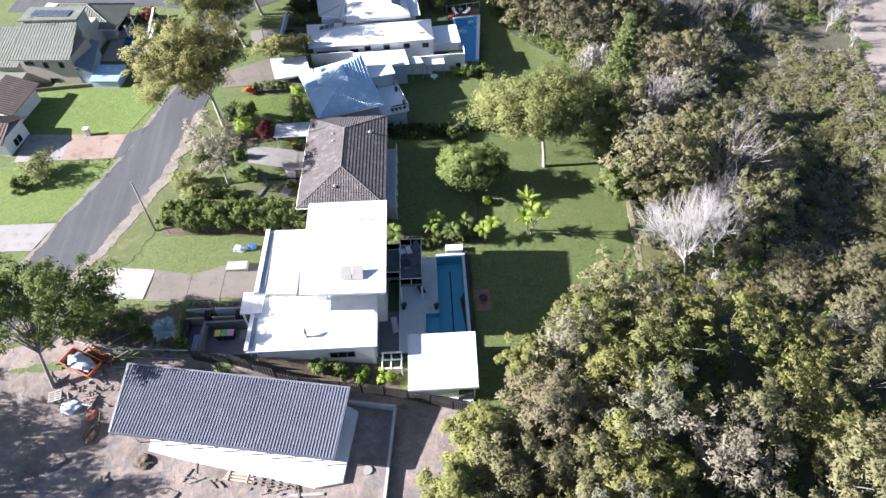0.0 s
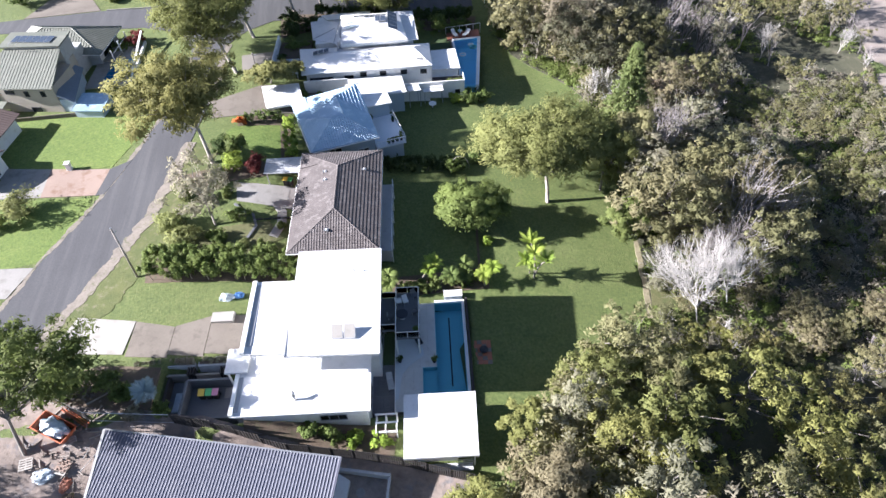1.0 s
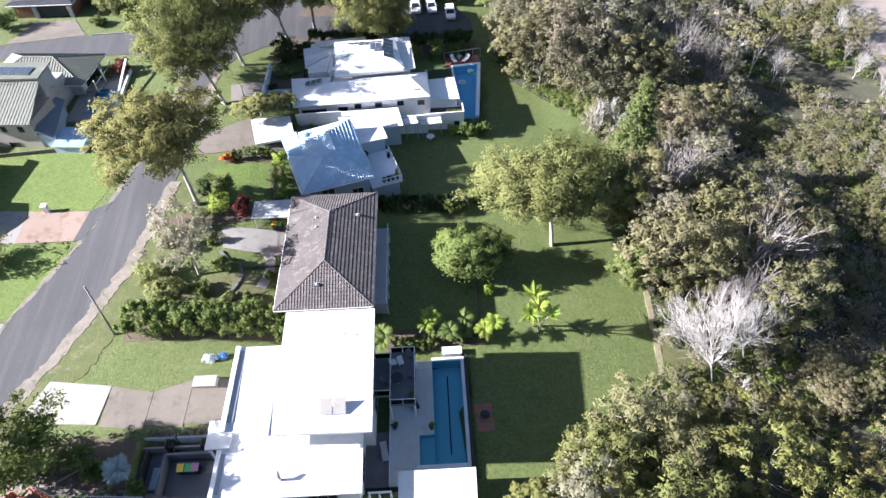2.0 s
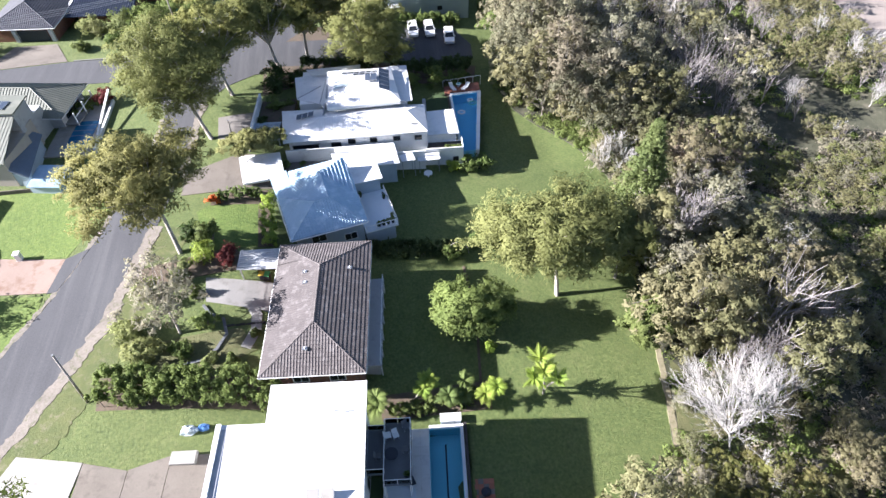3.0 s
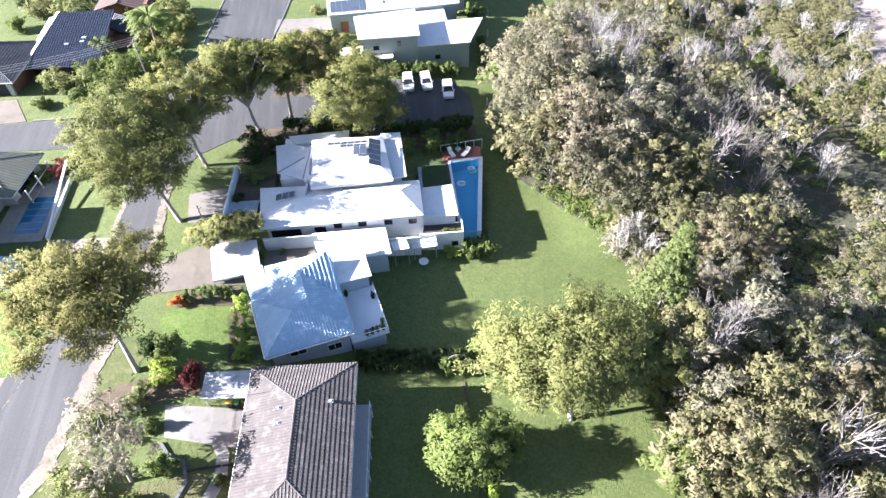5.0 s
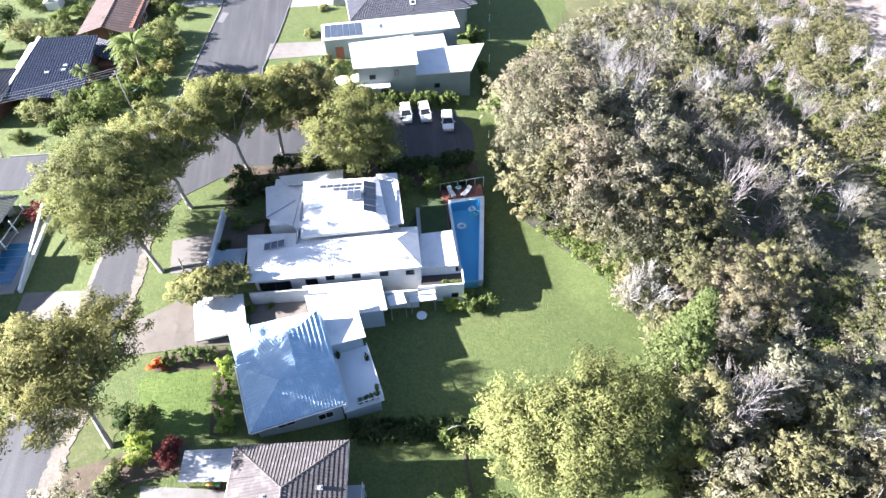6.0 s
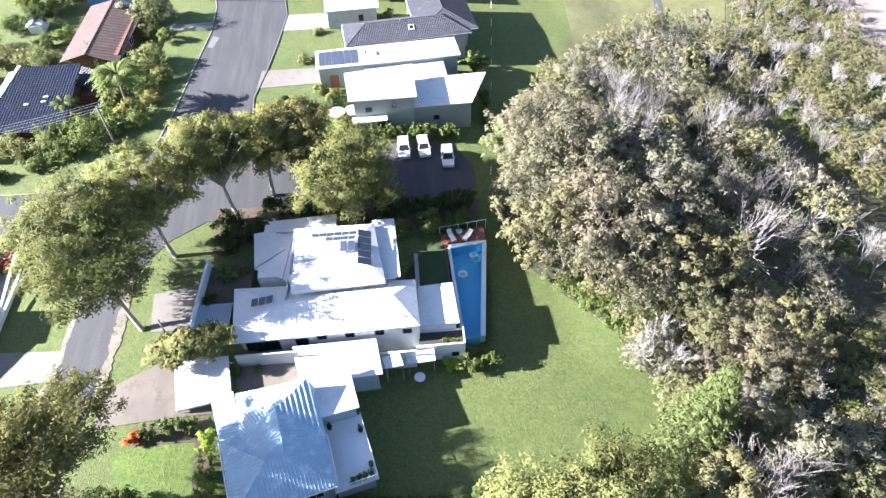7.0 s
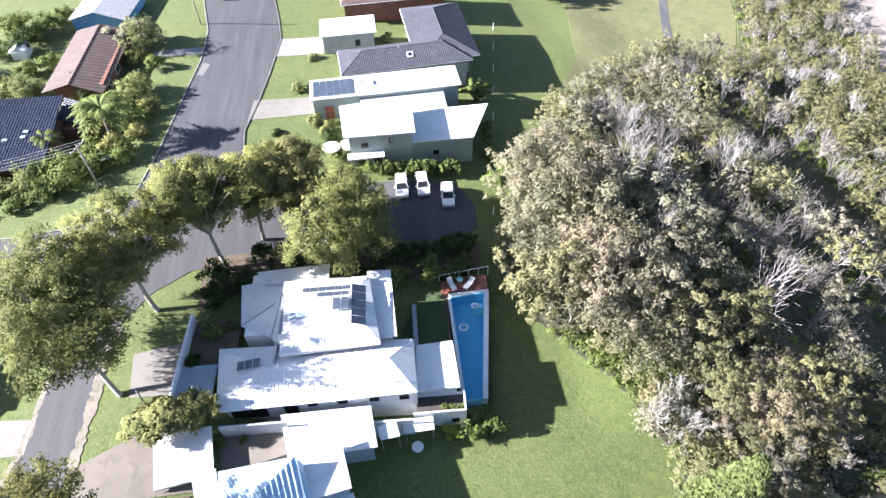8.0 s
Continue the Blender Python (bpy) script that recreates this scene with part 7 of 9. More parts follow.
    sh = thing("garden_shed", pose(-40.6, 88.0, 0, 0, 0, -10), "pale blue metal shed beside a lawn", "shed")
    part("wall", boxes((-2.0, 2.0, -1.8, 1.8, 1.5, 3.3)), PALE_BLUE_WALL, sh)
    roof_face(sh, [(-2.2, -2.0, 3.3), (2.2, -2.0, 3.3), (2.2, 2.0, 3.6), (-2.2, 2.0, 3.6)], BLUE_ROOF, (0, 1, 0), 0.3, 0.08, 0.03)
    f = thing("fence", pose(-44.5, 86.9, 0, 0, 0, 0), "low grey fence along a lawn", "fence")
    for i in range(10):
        part("panel", boxes((-9 + 1.4 * i, -7.65 + 1.4 * i, -0.05, 0.05, 1.6, 2.6)), TIMBER, f)
    h2 = thing("house", pose(-50.5, 76.5, 0, 0, 0, -12), "house with red-brown ribbed roofs and white walls", "house")
    part("wall", boxes((-8.0, 1.2, -4.6, 0.2, 1.0, 4.4)), WHITE_WALL, h2)
    part("wall", boxes((-9.0, -1.2, 0.203, 8.0, 1.0, 4.4)), WHITE_WALL, h2)
    roof_face(h2, [(-9.0, -5.2, 4.3), (1.6, -5.2, 4.3), (1.2, -1.9, 5.4), (-9.0, -1.9, 5.4)], RED_TILE, (0, 1, 0), 0.45, 0.16, 0.07)
    roof_face(h2, [(1.2, -1.9, 5.4), (-9.0, -1.9, 5.4), (-9.0, 1.0, 4.4), (1.6, 1.0, 4.4)], RED_TILE, (0, 1, 0), 0.45, 0.16, 0.07)
    roof_face(h2, [(-5.2, 1.0, 5.6), (-0.6, 1.0, 4.3), (-0.8, 9.0, 4.3), (-5.2, 9.0, 5.6)], RED_TILE, (1, 0, 0), 0.45, 0.16, 0.07)
    window(h2, 1.2, -2.2, 2.2, 1.8, 1.2, "e")


west_house()

# ---- far plain houses and trees that close the view ----
lb = thing("letterbox", pose(-40.9, 74.8, gz(-40.9, 74.8)), "white pillar letterbox on a lawn", "letterbox")
part("pillar", boxes((-0.3, 0.3, -0.3, 0.3, -0.2, 1.1), bevel=0.03), TRIM, lb)
part("cap", boxes((-0.36, 0.36, -0.36, 0.36, 1.1, 1.2), bevel=0.02), TRIM, lb)
part("slot", boxes((0.3, 0.31, -0.16, 0.16, 0.7, 0.76)), BLACK, lb)


def car(m, paint, label):
    c = thing("car", m, label, "car", "cars in the car park")
    bm = bmesh.new()
    xs = [(-2.25, .55, .62, .74), (-2.2, .35, .86, .84), (-1.3, .3, .98, .9), (-0.7, .3, 1.02, .9), (1.6, .3, 1.02, .9), (2.1, .35, .98, .86), (2.2, .5, .8, .8)]
    rings = []
    for y, z0, z1, hw in xs:
        rings.append([bm.verts.new((sx * w, y, z)) for sx, w, z in ((-1, hw - .05, z0), (-1, hw, (z0 + z1) / 2), (-1, hw - .04, z1), (1, hw - .04, z1), (1, hw, (z0 + z1) / 2), (1, hw - .05, z0))])
    for a, b in zip(rings, rings[1:]):
        for k in range(6):
            bm.faces.new((a[k], a[(k + 1) % 6], b[(k + 1) % 6], b[k]))
    bm.faces.new(rings[0][::-1]), bm.faces.new(rings[-1])
    bmesh.ops.bevel(bm, geom=bm.edges[:], offset=0.02, segments=1, affect="EDGES")
    part("body", bm, paint, c, "", False)
    g = bmesh.new()
    lo = [g.verts.new(p) for p in ((-.84, -1.1, 1.0), (.84, -1.1, 1.0), (.84, 2.0, 1.0), (-.84, 2.0, 1.0))]
    hi = [g.verts.new(p) for p in ((-.68, -.35, 1.48), (.68, -.35, 1.48), (.68, 1.65, 1.5), (-.68, 1.65, 1.5))]
    for i in range(4):
        g.faces.new((lo[i], lo[(i + 1) % 4], hi[(i + 1) % 4], hi[i]))
    g.faces.new(hi)
    part("glasshouse", g, PANE, c, "dark car windows")
    part("roof", boxes((-.7, .7, -.4, 1.68, 1.49, 1.55), bevel=.025), paint, c)
    p = bmesh.new()
    for sx in (-1, 1):
        for a, b in (((.84, -1.1, 1.0), (.68, -.35, 1.5)), ((.85, .5, 1.0), (.69, .5, 1.5)), ((.84, 1.98, 1.0), (.68, 1.63, 1.5))):
            rod(p, (sx * a[0], a[1], a[2]), (sx * b[0], b[1], b[2]), 0.05, n=5)
    part("pillars", p, paint, c)
    for sx in (-1, 1):
        part("mirror", boxes((sx * 1.0 - .1, sx * 1.0 + .1, -.85, -.7, .98, 1.12), bevel=.02), paint, c)
        part("headlight", boxes((sx * .62 - .18, sx * .62 + .18, -2.24, -2.1, .66, .78)), METAL, c)
        part("tail_light", boxes((sx * .68 - .12, sx * .68 + .12, 2.14, 2.22, .78, .95)), RUST, c, "red tail light")
        for y in (-1.4, 1.35):
            t = part("wheel", rod(bmesh.new(), (sx * .74, y, .32), (sx * .9, y, .32), .32, .32, 16), RUBBER, c)
            part("rim", rod(bmesh.new(), (sx * .89, y, .32), (sx * .912, y, .32), .2, .18, 12), METAL, t)
    part("windscreen_wiper", rod(bmesh.new(), (-.4, -1.08, 1.03), (.3, -1.0, 1.06), .012, n=4), BLACK, c)
    return c


for x, y, a, l in ((10.45, 123.9, -2, "white hatchback parked on asphalt"), (13.4, 124.2, 1, "white hatchback with roof bars, parked on asphalt"), (16.7, 121.9, -4, "white hatchback parked part in tree shade")):
    car(pose(x, y, gz(x, y) + 0.05, 0, 0, a), CAR_WHITE, l)
rc = car(pose(-19.5, 182.5, gz(-19.5, 182.5) + 0.05, 0, 0, 5), RUST, "dark red car parked on the street")


def pole(x, y, h, label, arms=True, lean=(0, 0), r=0.14):
    z = gz(x, y)
    t = thing("power_pole", pose(x, y, z), label, "power pole")
    part("mast", rod(bmesh.new(), (0, 0, -0.4), (lean[0], lean[1], h), r, r * 0.75, 8), WOOD_POLE, t, "", True)
    if arms:
        for k, hh in enumerate((h - 0.35,)):
            a = part("crossarm", boxes((-1.5, 1.5, -0.06, 0.06, hh, hh + 0.12)), WOOD_POLE, t)
            a.matrix_local = pose(lean[0], lean[1], 0, 0, 0, 68)
            for q in (-1.3, -0.5, 0.5, 1.3):
                part("insulator", rod(bmesh.new(), (q, 0, hh + 0.12), (q, 0, hh + 0.32), 0.05, 0.04, 6), TRIM, a)
    else:
        part("cap", rod(bmesh.new(), (lean[0], lean[1], h - 0.02), (lean[0], lean[1], h + 0.06), r * 0.9, r * 0.8, 8), METAL, t)
        part("bracket", rod(bmesh.new(), (lean[0] * .9, lean[1] * .9, h * 0.9), (lean[0] + 0.5, lean[1], h * 0.95), 0.04), METAL, t)
    return t


pole(-28.2, 54.05, 6.6, "leaning grey timber pole on a grass verge", False, (-0.5, 1.35), 0.13)
pole(-30.6, 127.4, 7.0, "timber power pole with a crossarm and wires", True, (0, 0.2))
pole(-22.6, 171.4, 7.5, "pale timber power pole by the street", False, (-0.2, 0.5), 0.13)
pole(-17.1, 91.1, 4.6, "dark timber post beside a driveway", False, (0, 0.4), 0.11)
wr = thing("overhead_wires", None, "thin power wires running west from a pole", "wires")
for q in (-1.3, -0.5, 0.5, 1.3):
    a = Vector((-30.6 + q * 0.37, 127.6 + q * 0.93, gz(-30.6, 127.4) + 6.95))
    b = a + Vector((-45, -9, 0.5))
    bm = polyrod(bmesh.new(), [a.lerp(b, i / 16) - Vector((0, 0, 4.8 * (i / 16) * (1 - i / 16))) for i in range(17)], 0.022, 4)
    part("wire", bm, METAL, wr)

# ---- trees and planting ----
GUM = "tall eucalypt with pale limbs and olive clumped foliage"


def gum(x, y, h, r, seed, lean=(0, 0), clumps=44, per=130, leaf=None, label=GUM, size=0.175, low=0.42, trunk=0.3, bark=None, group="street gums", clump=0.8, oval=(1.0, 1.0), dome=0.0):
    return make_tree("tree", seed, h, r, leaf or GUM_LEAF, bark or BARK, int(clumps * 1.6), int(per * 0.5), size, low, trunk, label, "tree", group, 0.8, 0.42, clump * 0.98, 0.45, pose(x, y, gz(x, y)), lean, 5, oval, dome)


gum(-22.0, 72.6, 14.6, 5.4, 101, (-2.6, 4.6), 190, 300, low=0.34, dome=0.35)
gum(-20.7, 93.8, 14.8, 6.0, 103, (-4.4, 6.0), 230, 300, low=0.24, dome=0.2)
gum(-18.8, 104.3, 13.6, 4.8, 102, (-2.6, 2.8), 160, 280, low=0.28, dome=0.2)
gum(-11.6, 110.0, 13.4, 4.9, 104, (-3.2, 4.8), 170, 300, low=0.3, dome=0.2)
gum(-7.9, 114.8, 13.0, 4.8, 105, (0.3, 2.0), 150, 280, low=0.3, dome=0.2)
gum(1.4, 111.2, 12.8, 5.4, 106, (1.2, 0.8), 200, 290, low=0.14)
gum(-3.4, 114.6, 12.4, 4.3, 120, (0.8, 3.0), 120, 280, low=0.34, dome=0.2)
for i, (x, y, h, r) in enumerate(((-49.5, 31.5, 9.0, 4.4), (-47.5, 26.0, 9.5, 4.6), (-49.0, 20.0, 10.5, 5.0), (-48.0, 13.5, 9.5, 4.6))):
    gum(x, y, h, r, 121 + i, (0, 0), 46, 220, low=0.2, label="tall eucalypt beyond the building site", group="site gums")
gum(-20.4, 61.0, 8.0, 3.4, 107, (-0.9, 2.6), 46, 70, GREYGREEN_LEAF, "open pale olive eucalypt in a front garden", 0.2, 0.4, 0.15)
gum(-35.1, 34.9, 12.2, 4.4, 108, (0.0, 4.6), 100, 220, HEDGE_LEAF, "leaning open eucalypt at the site edge", 0.2, 0.4, 0.2, GREY_BARK)
gum(46.0, 182.5, 6.0, 4.2, 117, (0, 0), 40, 180, DUNE_LEAF, "broad tree in long grass", 0.24, 0.2, 0.2, GREY_BARK, "lawn trees", 1.0)
gum(21.4, 63.6, 11.8, 6.6, 109, (0.0, 2.8), 350, 260, YELLOW_LEAF, "broad spreading tree with a pale forked trunk on a lawn", 0.18, 0.42, 0.3, BARK, "lawn trees", 0.75, (1.22, 0.82), 0.35)
gum(29.6, 56.6, 7.6, 2.5, 110, (0, 0.4), 70, 260, LUSH_LEAF, "rounded green tree at a lawn's edge", 0.2, 0.2, 0.16, GREY_BARK, "lawn trees", 0.9)
gum(29.4, 65.8, 11.2, 3.4, 118, (0, 0.6), 90, 280, YELLOW_LEAF, "spreading olive tree at a lawn's edge", 0.2, 0.35, 0.2, GREY_BARK, "lawn trees", 0.85)
gum(34.6, 67.4, 11.4, 3.8, 111, (0, 0), 90, 280, COAST_LEAF, "dense olive tree at a lawn's edge", 0.2, 0.35, 0.2, GREY_BARK, "lawn trees", 0.85)
gum(33.4, 59.6, 9.6, 3.0, 119, (0, 0), 80, 260, COAST_LEAF, "dense olive tree at a lawn's edge", 0.2, 0.3, 0.2, GREY_BARK, "lawn trees", 0.85)
gum(11.2, 59.6, 6.2, 2.9, 112, (-0.8, 1.0), 170, 260, LUSH_LEAF, "low dense round-leaved tree on a lawn", 0.18, 0.22, 0.16, GREY_BARK, "lawn trees", 1.15, (1.1, 0.95), 0.2)
gum(26.3, 124.0, 5.2, 3.0, 113, (0, 0), 50, 160, LUSH_LEAF, "low rounded pale green tree", 0.24, 0.2, 0.14, GREY_BARK, "lawn trees", 1.0)
gum(-15.4, 90.8, 3.8, 2.9, 114, (1.0, -1.4), 70, 220, YELLOW_LEAF, "leafy vine-covered tree over a carport", 0.2, 0.5, 0.12, GREY_BARK, "garden trees", 0.9, (1.25, 0.8))
gum(-31.4, 165.5, 5.5, 3.4, 115, (0, 0), 34, 140, GREYGREEN_LEAF, "rounded grey-green street tree", 0.28, 0.3, 0.16, GREY_BARK, "street gums")
gum(25.0, 146.5, 3.2, 1.8, 116, (0, 0), 20, 140, LUSH_LEAF, "small bright green tree by a house", 0.24, 0.2, 0.1, GREY_BARK, "garden trees", 1.0)


def pine(x, y, h, r, seed, label):
    rng = np.random.default_rng(seed)
    t = thing("tree", pose(x, y, gz(x, y)), label, "tree")
    segs, cl, rad = [(np.array([0, 0, -0.4]), np.array([0, 0, h * 0.95]), 0.2, 0.03)], [], []
    k = 1.6
    while k < h:
        R = r * (1 - (k / h) ** 1.3) + 0.25
        m = 8
        for i in range(m):
            a = 2 * math.pi * (i + rng.random()) / m
            tip = np.array([R * math.cos(a), R * math.sin(a), k - 0.12 * R])
            segs.append((np.array([0, 0, k]), tip, 0.05, 0.015))
            for f in np.linspace(0.35, 1.0, 4):
                cl.append(np.array([0, 0, k]) + (tip - [0, 0, k]) * f)
                rad.append(0.34 + 0.1 * R * (1 - f))
        k += 0.8
    v, f = tube_net(segs, 4)
    raw("trunk", v, f, GREY_BARK, t)
    v, f, w = leaf_cards(np.array(cl), np.array(rad), np.full(len(cl), 20), 0.22, rng, 0.4, 0.2, 2.5, 0.5)
    raw("crown", v, f, PINE_LEAF, t, "", True, w)


pine(34.6, 74.9, 17.2, 3.9, 120, "dark green conical pine among scrub")

# dead trees
for x, y, h, wd, st, kd, s_ in ((34.0, 43.0, 12.0, 1.0, 12, 5, 131), (38.8, 45.4, 8.6, 0.9, 8, 5, 132)):
    bare_tree("dead_tree", s_, h, DEAD_WOOD, st, kd, 3, 0.075, wd, 0.2, "bleached leafless dead tree with dense branches", "", "tree", pose(x, y, gz(x, y), -22, -10, 0) @ Matrix.Diagonal((1.15, 1.15, 1.0, 1)), 3)
for x, y, h, s in ((49.0, 52.6, 7.2, 133), (29.9, 43.2, 2.6, 134), (36.4, 41.2, 2.8, 135)):
    bare_tree("dead_tree", s, h, DEAD_WOOD, 6, 4, 2, 0.07, 0.6, 0.05, "bleached leafless small tree in scrub", "", "tree", pose(x, y, gz(x, y)), 3)

# pale grey twiggy shrubs along the dune's edge
for i, (x, y, r, h) in enumerate(((33.8, 86.0, 2.6, 6.4), (36.6, 84.4, 2.4, 5.6), (37.0, 88.2, 2.2, 5.0), (43.6, 78.6, 2.2, 5.0), (47.0, 82.0, 2.4, 5.4), (50.4, 84.4, 2.4, 5.0), (52.4, 80.6, 2.0, 4.2))):
    t = bush("shrub", x, y, r, h, GREYGREEN_LEAF, 560 + i, "pale grey twiggy shrub at the dune's edge", 18, 22, 0.17)
    v, f = tube_net(bare_segments(np.random.default_rng(570 + i), h, 0.55, 0.07, 6, 4, 3, 0.08), 3)
    v[:, 2] *= h * 1.05 / v[:, 2].max()
    v[v[:, 2] < 0.05, 2] -= 0.3
    raw("twig", v, f, DEAD_WOOD if i < 3 else TWIG, t, "bare pale twigs")

# palms
palm("palm", 141, 5.4, 1.7, BRIGHT_LEAF, 9, 0.1, "bright green clumping palm on a lawn", pose(16.6, 51.0, gz(16.6, 51.0)), "garden palms", 0.3, 0.6, 3, 0.1)
palm("palm", 151, 3.0, 1.6, BRIGHT_LEAF, 9, 0.08, "bright green young palm on a lawn", pose(16.2, 51.7, gz(16.2, 51.7)), "garden palms", 0.3, 0.6, 2, 0.12)
for i, (x, y, h, lf) in enumerate(((0.4, 51.0, 2.2, LUSH_LEAF), (3.2, 51.4, 2.6, BRIGHT_LEAF), (6.3, 50.9, 2.3, LUSH_LEAF), (8.4, 52.0, 1.6, LUSH_LEAF), (10.5, 50.4, 2.6, BRIGHT_LEAF))):
    palm("palm", 160 + i, h, 1.5, lf, 11, 0.09, "leafy palm in a bed between gardens", pose(x, y, gz(x, y)), "garden palms", 0.6, 0.7, 2)
palm("palm", 171, 5.6, 4.8, LUSH_LEAF, 34, 0.18, "tall feathery palm by the street", pose(-31.0, 137.6, gz(-31, 137.6)), "street palms", 0.7, 0.5, 1)
palm("palm", 172, 3.0, 2.8, LUSH_LEAF, 18, 0.13, "small feathery palm beside a dark roof", pose(-39.0, 136.5, gz(-39, 136.5)), "street palms", 0.7, 0.5, 1)
palm("palm", 173, 1.3, 1.5, SILVER_LEAF, 22, 0.2, "silver-blue fan palm in a garden bed", pose(-24.3, 38.5, gz(-24.3, 38.5)), "garden palms", 0.35, 0.8, 1)
palm("palm", 174, 3.4, 1.9, BRIGHT_LEAF, 13, 0.12, "single palm among dune scrub", pose(52.5, 92.5, gz(52.5, 92.5)), "dune palms", 0.6, 0.6, 1)

# hedges and shrubs
hedge("hedge", [(-27.2, 55.0), (-9.6, 53.0)], 3.7, 2.8, HEDGE_LEAF, 201, "dense green leafy hedge on a lawn", 84, 0.18)
hedge("hedge", [(5.4, 127.2), (19.6, 127.0)], 2.0, 2.2, LUSH_LEAF, 202, "bright green hedge behind a car park", 50)
hedge("hedge", [(24.3, 129.5), (24.9, 138.0)], 1.4, 1.8, LUSH_LEAF, 203, "green hedge beside a house", 50)
hedge("hedge", [(-18.6, 81.3), (-13.2, 82.0)], 1.4, 1.2, HEDGE_LEAF, 204, "low green garden hedge", 46, 0.18)
hedge("hedge", [(-11.7, 72.6), (-12.4, 81.0)], 1.5, 1.5, BRIGHT_LEAF, 205, "yellow-green shrubs along a house", 40, 0.2)
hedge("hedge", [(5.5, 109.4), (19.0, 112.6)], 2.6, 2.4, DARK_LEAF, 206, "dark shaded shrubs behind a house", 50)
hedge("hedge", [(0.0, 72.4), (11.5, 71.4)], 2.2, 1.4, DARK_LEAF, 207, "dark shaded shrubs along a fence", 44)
hedge("hedge", [(0.6, 50.4), (11.0, 51.4)], 1.6, 1.1, LUSH_LEAF, 208, "leafy green planting in a bed", 44, 0.24)
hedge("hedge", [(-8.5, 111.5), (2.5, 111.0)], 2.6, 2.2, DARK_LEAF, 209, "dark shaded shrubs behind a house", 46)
hedge("hedge", [(-42.0, 103.2), (-38.4, 105.6)], 2.0, 1.4, HEDGE_LEAF, 210, "low garden shrubs behind a wall", 40)

